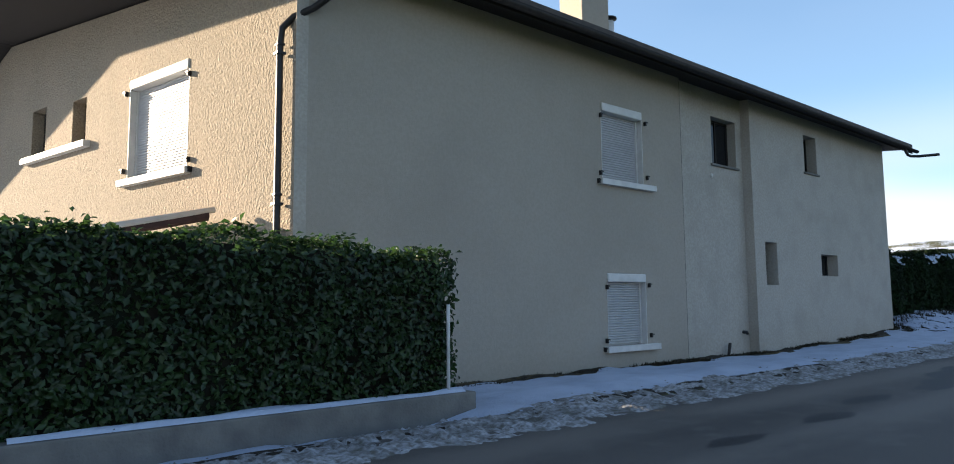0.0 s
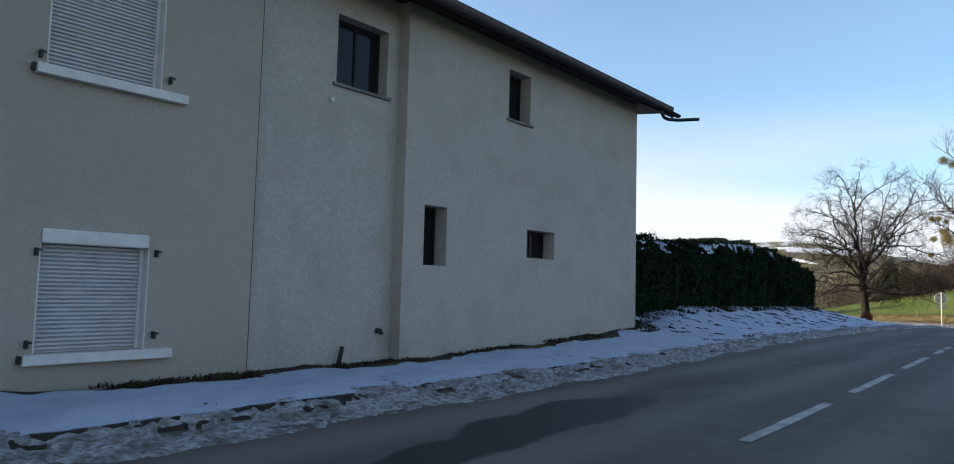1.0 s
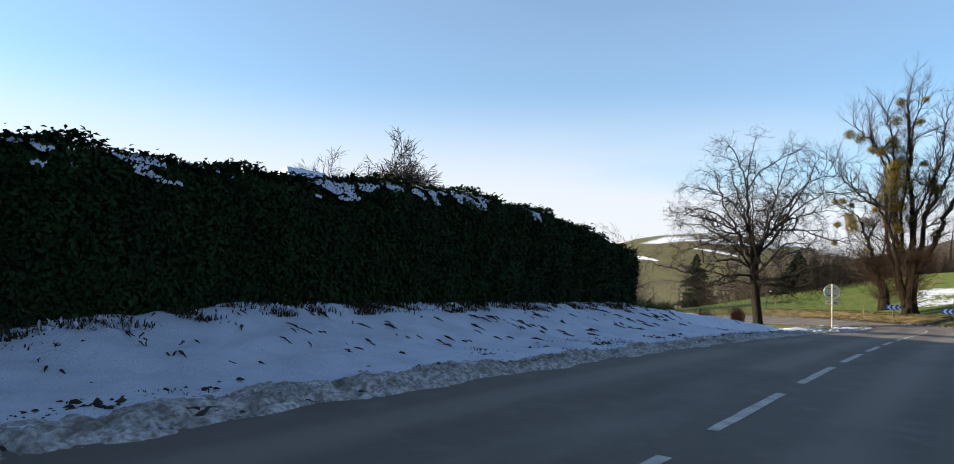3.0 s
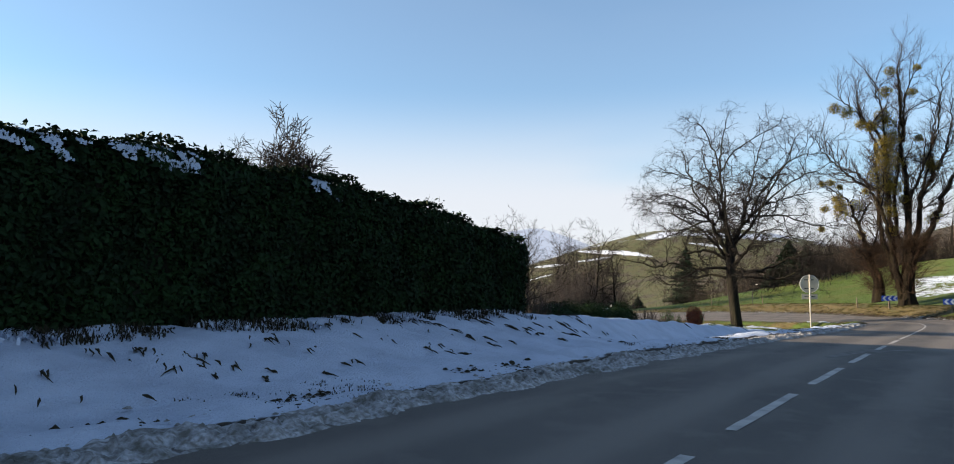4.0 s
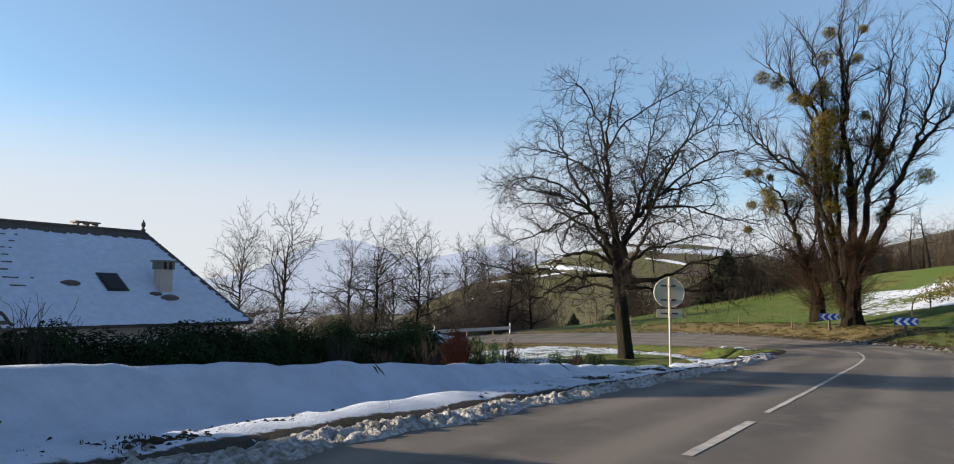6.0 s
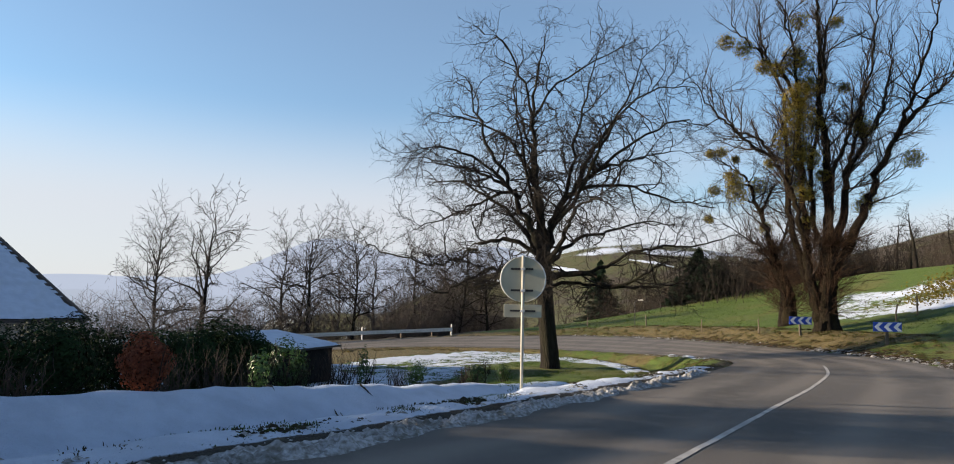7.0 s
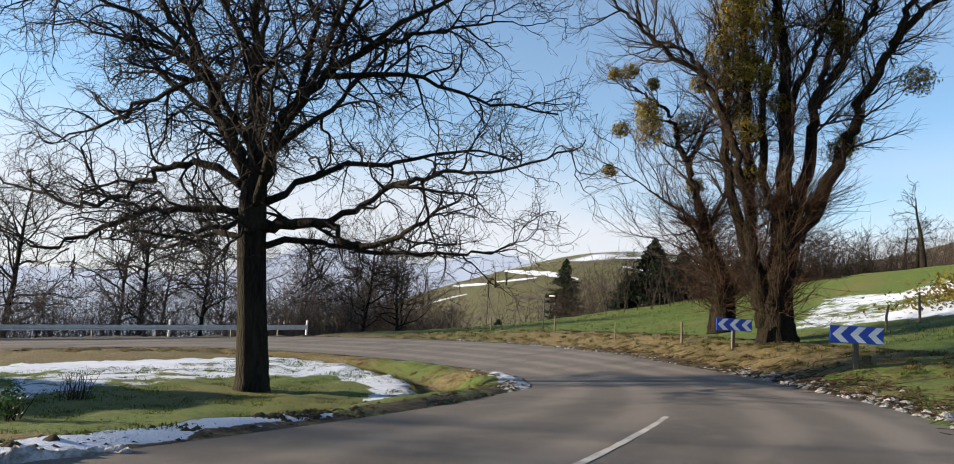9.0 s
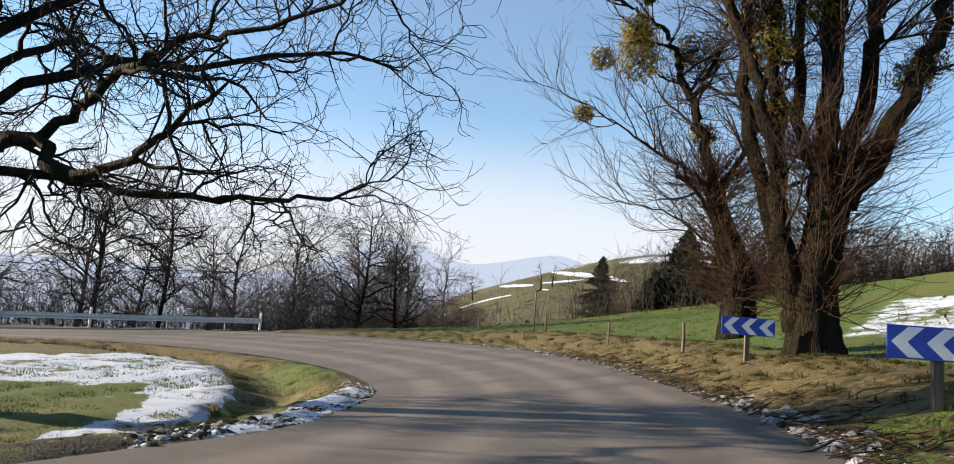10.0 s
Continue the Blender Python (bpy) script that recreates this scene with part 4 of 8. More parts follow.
def grey_house():
    h = thing("house", (16, 17, -0.4), "two-storey grey rendered house with closed white shutters", "house")
    W = 0.35
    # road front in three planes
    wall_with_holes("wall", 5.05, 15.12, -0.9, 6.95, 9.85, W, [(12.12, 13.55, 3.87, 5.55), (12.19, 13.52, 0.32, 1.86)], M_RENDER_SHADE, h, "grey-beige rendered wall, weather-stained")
    wall_with_holes("wall", 15.124, 18.2, -0.9, 6.95, 9.97, W, [(16.7, 17.9, 4.78, 6.03)], M_RENDER_PALE, h, "paler grey rendered wall")
    wall_with_holes("wall", 18.2, 27.55, -0.9, 6.95, 9.71, W + .26, [(18.76, 19.41, 1.66, 2.83), (22.16, 23.3, 1.96, 2.61), (21.37, 22.2, 5.05, 6.18)], M_RENDER_PALE, h, "pale grey rendered wall, grimy at its foot")
    # gable towards the garden
    L = 16.5
    wall_with_holes("gable_wall", 0.0, L, -0.9, 5.9, 0.0, W, [(3.0, 5.1, 3.66, 5.62), (6.98, 7.62, 4.7, 5.66), (9.0, 9.75, 4.7, 5.8)], M_ROUGHCAST, h, "sunlit beige roughcast gable wall", gable_skew)
    bm = bmesh.new()
    prof = [(0, 5.9), (0, 6.66), (11.3, 7.74), (L, 5.95), (L, 5.9)]
    for yy in (0.0, W):
        bm.faces.new([bm.verts.new(gable_skew(a, yy, b)) for a, b in prof])
    vs = list(bm.verts)
    for k in range(5):
        bm.faces.new([vs[k], vs[(k + 1) % 5], vs[5 + (k + 1) % 5], vs[5 + k]])
    part("gable_peak", bm, M_ROUGHCAST, h)
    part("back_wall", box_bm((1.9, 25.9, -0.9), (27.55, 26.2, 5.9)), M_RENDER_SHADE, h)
    part("side_wall", box_bm((27.25, 10.36, -0.9), (27.55, 25.9, 5.9)), M_RENDER_PALE, h)
    part("corner_band", box_bm((5.02, 9.842, -0.9), (5.22, 9.848, 6.6)), M_RENDER_PALE, h)
    # openings
    rolling_shutter(h, 12.12, 13.55, 3.87, 5.55, 9.85)
    rolling_shutter(h, 12.19, 13.52, 0.32, 1.86, 9.85)
    rolling_shutter(h, 3.0, 5.1, 3.66, 5.62, 0.0, gable_skew)
    dark_window(h, 16.7, 17.9, 4.78, 6.03, 9.97)
    dark_window(h, 18.76, 19.41, 1.66, 2.83, 9.71, 0.32, False)
    dark_window(h, 22.16, 23.3, 1.96, 2.61, 9.71, 0.32, False)
    dark_window(h, 21.37, 22.2, 5.05, 6.18, 9.71, 0.30, True)
    dark_window(h, 6.98, 7.62, 4.7, 5.66, 0.0, 0.25, False, False, gable_skew)
    dark_window(h, 9.0, 9.75, 4.7, 5.8, 0.0, 0.25, False, False, gable_skew)
    bm = box_bm((6.75, -0.14, 4.55), (10.0, 0.24, 4.69), bevel=0.012)
    for v in bm.verts:
        v.co = Vector(gable_skew(*v.co))
    part("long_sill", bm, M_WHITE, h, "long white sill under two slot windows")
    # roof: low slopes, deep overhang at the gable
    roof = new("roof")
    attach(roof, h)
    tagged(roof, "dark low-pitched roof with deep eaves")

    def slab(pts, thick, material, name):
        bm = bmesh.new()
        lo = [bm.verts.new(p) for p in pts]
        hi = [bm.verts.new((p[0], p[1], p[2] + thick)) for p in pts]
        bm.faces.new(list(reversed(lo)))
        bm.faces.new(hi)
        for k in range(len(pts)):
            bm.faces.new([lo[k], lo[(k + 1) % len(pts)], hi[(k + 1) % len(pts)], hi[k]])
        return part(name, bm, material, roof)

    E0, R0, B0 = (9.15, 6.62), (21.0, 7.82), (27.0, 5.5)

    def vx(y):
        return 5.05 - SK * (y - 9.85) - 2.1

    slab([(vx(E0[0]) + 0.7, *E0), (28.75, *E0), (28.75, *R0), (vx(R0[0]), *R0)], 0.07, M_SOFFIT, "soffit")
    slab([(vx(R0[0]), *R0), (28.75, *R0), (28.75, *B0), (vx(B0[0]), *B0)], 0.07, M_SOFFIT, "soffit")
    slab([(vx(E0[0]) + 0.65, E0[0] - .03, E0[1] + .072), (28.78, E0[0] - .03, E0[1] + .072), (28.78, R0[0], R0[1] + .072), (vx(R0[0]) - .03, R0[0], R0[1] + .072)], 0.1, M_DARK_TILE, "roof_slope")
    slab([(vx(R0[0]) - .03, R0[0], R0[1] + .072), (28.78, R0[0], R0[1] + .072), (28.78, B0[0], B0[1] + .072), (vx(B0[0]) - .03, B0[0], B0[1] + .072)], 0.1, M_DARK_TILE, "roof_slope")
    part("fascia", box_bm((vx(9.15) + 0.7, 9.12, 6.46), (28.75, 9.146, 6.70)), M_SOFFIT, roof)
    # gutter: half round trough along the eave
    bm = bmesh.new()
    ring0, ring1 = [], []
    for k in range(17):
        a = math.pi * k / 16
        for r_, ring in ((0.085, ring0), (0.078, ring1)):
            ring.append([bm.verts.new((x, 9.03 - math.cos(a) * r_, 6.56 - math.sin(a) * r_)) for x in (vx(9.15) + 0.7, 28.9)])
    for ring, flip in ((ring0, 1), (ring1, 0)):
        for k in range(16):
            q = [ring[k][0], ring[k][1], ring[k + 1][1], ring[k + 1][0]]
            bm.faces.new(q if flip else q[::-1])
    for e in (0, 1):
        bm.faces.new([r[e] for r in ring0])
    part("gutter", bm, M_GUTTER, h, "dark half-round gutter", True)
    bent([(27.75, 9.03, 6.5), (27.72, 9.0, 6.36), (27.78, 8.97, 6.27), (27.95, 8.93, 6.24), (28.2, 8.75, 6.24), (28.46, 8.2, 6.25)], 0.05, M_GUTTER, "broken_downpipe", h, label="torn-off black downpipe sticking out")
    # downpipe at the corner
    bent([(6.0, 9.05, 6.5), (5.8, 9.2, 6.3), (5.25, 9.75, 5.75), (5.03, 9.96, 5.62), (4.90, 10.08, 5.45), (4.88, 10.1, 5.2), (4.88, 10.1, 2.5), (4.88, 10.1, -0.4)], 0.055, M_GUTTER, "downpipe", h, label="dark metal downpipe with clamps")
    for z in (5.05, 2.75, 0.6):
        part("pipe_clamp", box_bm((4.81, 10.03, z - 0.02), (4.95, 10.17, z + 0.02)), M_GUTTER, h)
        part("pipe_collar", box_bm((4.82, 10.04, z + 0.12), (4.94, 10.16, z + 0.16), bevel=0.01), M_GUTTER, h)
    # chimney and flue
    c = new("chimney")
    attach(c, h)
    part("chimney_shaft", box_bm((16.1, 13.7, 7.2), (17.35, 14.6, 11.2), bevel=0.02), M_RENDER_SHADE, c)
    part("cap", box_bm((16.0, 13.6, 11.2), (17.45, 14.7, 11.32), bevel=0.02), M_CONCRETE, c)
    pipe("flue", [(17.85, 14.1, 7.2), (17.85, 14.1, 10.15)], 0.17, M_WHITE, h, 14, "white flue pipe with black cowl")
    pipe("cowl", [(17.85, 14.1, 10.22), (17.85, 14.1, 10.27)], 0.26, M_GUTTER, h, 14)
    pipe("cowl_neck", [(17.85, 14.1, 10.15), (17.85, 14.1, 10.22)], 0.12, M_GUTTER, h, 14)
    bent([(20.9, 13.8, 7.3), (20.9, 13.8, 9.55), (21.1, 13.8, 9.62)], 0.03, M_GUTTER, "roof_spike", h)
    # small fittings on the road front
    pipe("vent_disc", [(16.62, 9.972, 4.45), (16.62, 9.94, 4.45)], 0.055, M_WHITE, h, 12)
    bent([(17.86, 9.98, 0.42), (17.86, 9.86, 0.42), (17.86, 9.84, 0.36)], 0.045, M_GUTTER, "pipe_stub", h)
    bent([(16.9, 9.98, -0.15), (16.9, 9.86, -0.15), (16.95, 9.84, 0.1), (16.97, 9.84, 0.18)], 0.04, M_GUTTER, "standpipe", h)
    part("joint_seam", box_bm((15.117, 9.849, -0.9), (15.129, 9.9, 6.6)), M_GUTTER, h)


grey_house()


# a small tiled canopy beside the gable
def canopy():
    o = thing("door_canopy", (3.6, 11.4, -0.3), "small terracotta-tiled porch canopy with white edging", "canopy")
    for k in range(11):
        a = k / 11
        p = Vector((2.65, 11.4, 2.2)).lerp(Vector((2.5, 13.6, 2.28)), a)
        q = Vector((4.35, 11.5, 2.62)).lerp(Vector((4.05, 13.6, 2.66)), a)
        v, f = tubes([([p, p.lerp(q, .5), q], [0.11, 0.1, 0.1])], 8)
        piece("tile", v, f, M_TILE, o)
    bent([(2.55, 11.3, 2.24), (4.45, 11.45, 2.7)], 0.05, M_WHITE, "edging", o)
    bent([(2.55, 11.3, 2.24), (2.4, 13.7, 2.32)], 0.05, M_WHITE, "edging", o)
    o.location.z += 0.07
    for y in (11.5, 13.5):
        part("post", box_bm((2.7, y - .05, -0.4), (2.8, y + .05, 2.2)), M_WHITE, o)
        part("bracket", box_bm((2.75, y - .04, 2.12), (4.4 - (y - 11.5) * .2, y + .04, 2.2)), M_WHITE, o)


canopy()


# ---- hedges ----
def hedge(name, label, path, material, leaf, count, seed, snowy=(), core_drop=0.12, group="hedges"):
    """A clipped hedge. path: rows of x, y of the middle, half width, foot, top."""
    rows = [np.array(r, float) for r in path]
    o = thing(name, (rows[0][0], rows[0][1], rows[0][3]), label, "hedge", group)
    rng = np.random.default_rng(seed)
    p = np.array(rows)
    seg = np.hypot(np.diff(p[:, 0]), np.diff(p[:, 1]))
    s = np.concatenate([[0], np.cumsum(seg)])
    total = s[-1]

    def at(q):
        return np.stack([np.interp(q, s, p[:, k]) for k in range(5)], -1)

    def direction(q):
        a, b = at(np.clip(q - 0.05, 0, total)), at(np.clip(q + 0.05, 0, total))
        d = (b - a)[:, :2]
        d /= np.linalg.norm(d, axis=1, keepdims=True) + 1e-9
        return d

    # solid core, near black to hold the shade behind the leaves
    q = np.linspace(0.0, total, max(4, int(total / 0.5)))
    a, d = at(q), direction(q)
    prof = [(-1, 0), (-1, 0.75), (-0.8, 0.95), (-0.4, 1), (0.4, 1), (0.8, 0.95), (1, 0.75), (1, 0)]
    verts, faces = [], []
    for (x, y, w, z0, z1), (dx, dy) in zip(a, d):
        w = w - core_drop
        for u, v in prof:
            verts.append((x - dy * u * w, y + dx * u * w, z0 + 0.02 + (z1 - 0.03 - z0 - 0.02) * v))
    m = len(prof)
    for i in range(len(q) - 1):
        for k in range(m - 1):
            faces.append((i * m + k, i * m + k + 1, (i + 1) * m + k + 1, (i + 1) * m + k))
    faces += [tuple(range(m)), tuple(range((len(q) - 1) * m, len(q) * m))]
    piece("branch_core", verts, faces, M_CORE, o, "solid core painted dark as the hedge's inner shade")
    # leaves over the clipped faces
    q = rng.uniform(-0.1, total + 0.1, count)
    qa = np.clip(q, 0, total)
    a, d = at(qa), direction(qa)
    nrm = np.stack([-d[:, 1], d[:, 0]], 1)
    hgt = a[:, 4] - a[:, 3]
    face = rng.uniform(0, 2 * hgt + 2 * a[:, 2])
    face = np.where((face >= hgt) & (face < 2 * hgt) & (rng.random(count) < 0.6), face - hgt, face)
    u, v, nu, nv = np.zeros(count), np.zeros(count), np.zeros(count), np.zeros(count)
    m1, m2 = face < hgt, (face >= hgt) & (face < 2 * hgt)
    m3 = ~(m1 | m2)
    u[m1], v[m1], nu[m1] = -1, (face / hgt)[m1], -1
    u[m2], v[m2], nu[m2] = 1, (face / hgt - 1)[m2], 1
    u[m3], v[m3], nv[m3] = ((face - 2 * hgt) / a[:, 2] - 1)[m3], 1, 1
    corner = np.clip(v - 0.86, 0, 1) / 0.14
    u = u * (1 - 0.22 * corner ** 2 * (~m3))
    jit = rng.normal(0, 0.035, (count, 3))
    bulge = 0.06 * np.sin(qa * 1.9 + v * 3) + 0.05 * np.sin(qa * 4.7 - v * 5)
    c = np.empty((count, 3))
    c[:, 0] = a[:, 0] + nrm[:, 0] * u * (a[:, 2] + bulge) + d[:, 0] * (q - qa)
    c[:, 1] = a[:, 1] + nrm[:, 1] * u * (a[:, 2] + bulge) + d[:, 1] * (q - qa)
    c[:, 2] = a[:, 3] + hgt * v + bulge * m3 + 0.02 * m3 * rng.exponential(1, count)
    n3 = np.stack([nrm[:, 0] * nu, nrm[:, 1] * nu, nv + 0.35], 1)
    ends = rng.random(count) < (1.4 * a[:, 2] / total)
    e_at = np.where(rng.random(count) < 0.5, 0.0, total)
    ea, ed = at(e_at), direction(e_at)
    sgn = np.where(e_at > 0, 1.0, -1.0)
    uu, vv = rng.uniform(-1, 1, count), rng.uniform(0, 1, count)
    en = np.stack([-ed[:, 1], ed[:, 0]], 1)
    ec = np.stack([ea[:, 0] + en[:, 0] * uu * ea[:, 2] + ed[:, 0] * sgn * 0.06, ea[:, 1] + en[:, 1] * uu * ea[:, 2] + ed[:, 1] * sgn * 0.06, ea[:, 3] + (ea[:, 4] - ea[:, 3]) * vv], 1)
    c[ends] = ec[ends]
    n3[ends] = np.stack([ed[:, 0] * sgn, ed[:, 1] * sgn, 0 * sgn + 0.3], 1)[ends]
    leaves("foliage", c + jit, n3, leaf, material, o, seed=seed, spread=0.55, aspect=0.55)
    # snow caught on the top and hanging over the front
    rr = random.Random(seed)
    for k, (q0, q1) in enumerate(snowy):
        vs, fs = [], []
        for _ in range(int((q1 - q0) * 1000)):
            qq = rr.uniform(q0, q1)
            v = rr.random()
            drift = lump(qq * 1.1 + v * 1.6, k * 7 + 0.4, 1.0) + 0.8 * lump(qq * 4.3 + v * 5, k * 3 + v * 6.0, 1.0)
            if drift < -0.02 + 0.85 * max(0.0, 0.30 - v) + 0.12 * (1 if min(qq - q0, q1 - qq) < 0.4 else 0):
                continue
            x, y, w, z0, z1 = at(np.array([qq]))[0]
            dx, dy = direction(np.array([qq]))[0]
            g = -1.04 if v < 0.3 else -1.02 + 1.5 * (v - 0.3) / 0.7
            z = z1 + 0.02 - (0.30 * (0.3 - v) / 0.3 + 0.10 if v < 0.3 else 0.10 * max(0, -0.8 - g) / 0.22)
            c = Vector((x - dy * g * w, y + dx * g * w, z))
            s_ = rr.uniform(0.014, 0.036)
            turn = rr.uniform(0, 6.3)
            base = len(vs)
            for i in range(6):
                t = turn + i * math.pi / 3
                e = s_ * rr.uniform(0.7, 1.3)
                vs.append((c.x + math.cos(t) * e, c.y + math.sin(t) * e * (0.5 if v < 0.3 else 1), c.z - 0.02 + (0.4 * math.sin(t) * e if v < 0.3 else 0)))
            vs.append((c.x, c.y - (0.03 if v < 0.3 else 0), c.z + s_ * 0.55))
            fs += [(base + i, base + (i + 1) % 6, base + 6) for i in range(6)]
        if fs:
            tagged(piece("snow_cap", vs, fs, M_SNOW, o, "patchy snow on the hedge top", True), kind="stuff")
    return o


hedge("garden_hedge", "clipped glossy green laurel hedge behind a low wall",
      [(-9, 7.74, 0.5, 0.1, 2.04), (-2, 7.74, 0.5, 0.1, 2.04), (1.3, 7.74, 0.5, 0.1, 2.0), (4, 7.74, 0.5, 0.1, 1.92), (5.2, 7.74, 0.5, 0.1, 1.9), (5.9, 7.74, 0.45, 0.1, 1.84)],
      M_LEAF, 0.088, 38000, 3)
hedge("boundary_hedge", "tall dark evergreen hedge with patches of snow on top",
      [(27.9, 11.75, 0.95, 0.25, 2.82), (30.5, 11.75, 0.95, 0.45, 2.98), (34.5, 11.75, 0.95, 0.55, 3.0), (37, 11.75, 0.95, 0.6, 3.3), (40.5, 11.75, 0.95, 0.6, 3.42), (44.4, 11.75, 0.95, 0.6, 3.25), (47.2, 11.75, 0.95, 0.55, 2.95), (49.5, 11.75, 0.95, 0.5, 2.6), (50.75, 11.75, 0.9, 0.45, 2.38)],
      M_LEAF_DARK, 0.115, 90000, 4, snowy=((1.6, 5.2), (6.6, 9.6), (9.8, 14.9), (15.1, 16.0)))
hedge("return_hedge", "dark evergreen hedge running back from the road",
      [(50.6, 12.6, 0.7, 0.4, 2.5), (50.55, 13.6, 0.65, 0.3, 2.4), (50.5, 14.6, 0.55, 0.2, 2.1)], M_LEAF_DARK, 0.115, 9000, 5)


# ---- low wall with its post ----
def low_wall():
    o = thing("garden_wall", (0, 7.75, -0.4), "low dark concrete garden wall dusted with snow", "wall")
    bm = box_bm((-9, 6.98, -0.6), (6.08, 7.48, 0.19), bevel=0.02)
    bmesh.ops.subdivide_edges(bm, edges=bm.edges[:], cuts=3)
    part("wall_body", bm, M_CONCRETE, o)
    verts, faces = [], []
    for i in range(90):
        x = -9 + i * 0.168
        for j in range(5):
            w = 0.16 + 0.07 * lump(x, 2.0, 1.1)
            verts.append((x, 7.02 + j * w / 4 * 1.2, 0.194 + (0.0 if j in (0, 4) else 0.035 + 0.025 * lump(x, j * 0.7, 1.7))))
    for i in range(89):
        if lump(i * 0.11, 9.0, 1.0) > -0.35:
            for j in range(4):
                faces.append((i * 5 + j, (i + 1) * 5 + j, (i + 1) * 5 + j + 1, i * 5 + j + 1))
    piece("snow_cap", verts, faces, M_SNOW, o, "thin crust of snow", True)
    p = thing("fence_post", (5.74, 7.1, 0.19), "thin grey metal fence post on the wall", "post")
    pipe("post", [(5.74, 7.1, 0.15), (5.74, 7.1, 1.25)], 0.022, M_STEEL, p)
    pipe("post_foot", [(5.74, 7.1, 0.18), (5.74, 7.1, 0.21)], 0.05, M_STEEL, p)


low_wall()


# ---- the hipped house below the road ----
def hipped_house():
    o = thing("hipped_house", (71, 39, -3), "low house under a big snow-covered hipped roof", "house")
    RL, RR = Vector((66.4, 39.6, 4.62)), Vector((75.3, 39.6, 4.66))
    EL, ER = Vector((64.9, 32.5, -0.42)), Vector((77.6, 32.5, -0.46))
    HL, HLb = Vector((64.35, 36.0, 2.02)), Vector((64.35, 43.2, 2.02))
    BL, BR = Vector((64.9, 46.7, -0.42)), Vector((77.6, 46.7, -0.46))
    roof = new("roof")
    attach(roof, o)

    def slab(name, pts, material, thick=0.12, label=""):
        n = (pts[1] - pts[0]).cross(pts[2] - pts[0]).normalized()
        if n.z < 0:
            pts, n = pts[::-1], -n
        bm = bmesh.new()
        top = [bm.verts.new(p) for p in pts]
        low = [bm.verts.new(p - n * thick) for p in pts]
        bm.faces.new(top)
        bm.faces.new(low[::-1])
        for k in range(len(pts)):
            bm.faces.new([top[k], low[k], low[(k + 1) % len(pts)], top[(k + 1) % len(pts)]])
        return part(name, bm, material, roof, label)

    slab("roof_slope", [RL, RR, ER, EL, HL], M_DARK_TILE)
    slab("roof_slope", [RL, HLb, BL, BR, RR], M_DARK_TILE)
    slab("roof_slope", [RR, BR, ER], M_DARK_TILE)
    slab("roof_hip", [RL, HL, HLb], M_TILE, label="brown-red clay tiled half hip")
    # tile courses on the half hip
    for k in range(14):
        f = (k + 0.5) / 14
        a, b = RL.lerp(HL, f), RL.lerp(HLb, f)
        v, fc = tubes([([a, b], [0.05, 0.05])], 6)
        piece("tile_course", v, fc, M_TILE, roof)
    # snow lying on the front slope, with tile edges showing through
    n = Vector((0, -0.58, 0.81)).normalized()
    nx_, ny_ = 72, 84
    verts, faces = [], []
    for j in range(ny_ + 1):
        v = j / ny_
        z = 4.62 + (-0.42 - 4.62) * v
        y = 39.6 + (32.5 - 39.6) * v
        xl = 66.4 + (64.35 - 66.4) * min(1, v / 0.515) if v < 0.515 else 64.35 + 0.55 * (v - 0.515) / 0.485
        xr = 75.3 + 2.3 * v
        for i in range(nx_ + 1):
            u = i / nx_
            p = Vector((xl + 0.12 + (xr - xl - 0.24) * u, y, z)) + n * (0.05 + 0.035 * lump(i * 0.35, j * 0.5, 1.0) + 0.02 * (j % 6 > 2))
            verts.append(p)
    for j in range(ny_):
        for i in range(nx_):
            v, u = j / ny_, i / nx_
            bare = v < 0.085 + 0.03 * lump(i * 0.4, 1.0, 1.0)
            streak = u < 0.24 and (j % 6 == 0) and 5 < j < 60 and lump(i * 0.4, j * 1.3, 1.0) > 0.12 - 1.6 * (0.16 - u)
            edge = (u < 0.03 or u > 0.975) and lump(i, j * 0.9, 1.0) > -0.1
            if not (bare or streak or edge):
                faces.append((j * (nx_ + 1) + i, j * (nx_ + 1) + i + 1, (j + 1) * (nx_ + 1) + i + 1, (j + 1) * (nx_ + 1) + i))
    piece("roof_snow", verts, faces, M_SNOW, roof, "thick snow with tile courses showing", True)
    for a, b in ((RL, RR), (RL, HL), (RR, ER)):
        v, f = tubes([([a, b], [0.11, 0.11])], 8)
        piece("ridge_tiles", v, f, M_DARK_TILE if a is not RL or b is RR else M_TILE, roof)
    for p in (RL, RR):
        v, f = tubes([([p + Vector((0, 0, k)) for k in (0, .15, .25, .4, .5, .62, .75)], [0.13, 0.13, 0.06, 0.12, 0.12, 0.05, 0.01])], 8)
        piece("finial", v, f, M_DARK_TILE, roof, "dark turned ridge finial")
    # verge board, walls, balcony
    for a, b in ((HL, EL),):
        v, f = tubes([([a + Vector((0, 0, -.1)), b + Vector((0, 0, -.1))], [0.13, 0.13])], 4)
        piece("verge_board", v, f, M_WOOD, roof)
    part("wall", box_bm((65.8, 33.4, -3.4), (76.8, 46, -0.5)), M_RENDER_SHADE, o)
    bm = bmesh.new()
    prof = [(33.4, -3.4), (33.4, -0.2), (36.2, 1.9), (43.0, 1.9), (46, -0.2), (46, -3.4)]
    a = [bm.verts.new((65.4, y, z)) for y, z in prof]
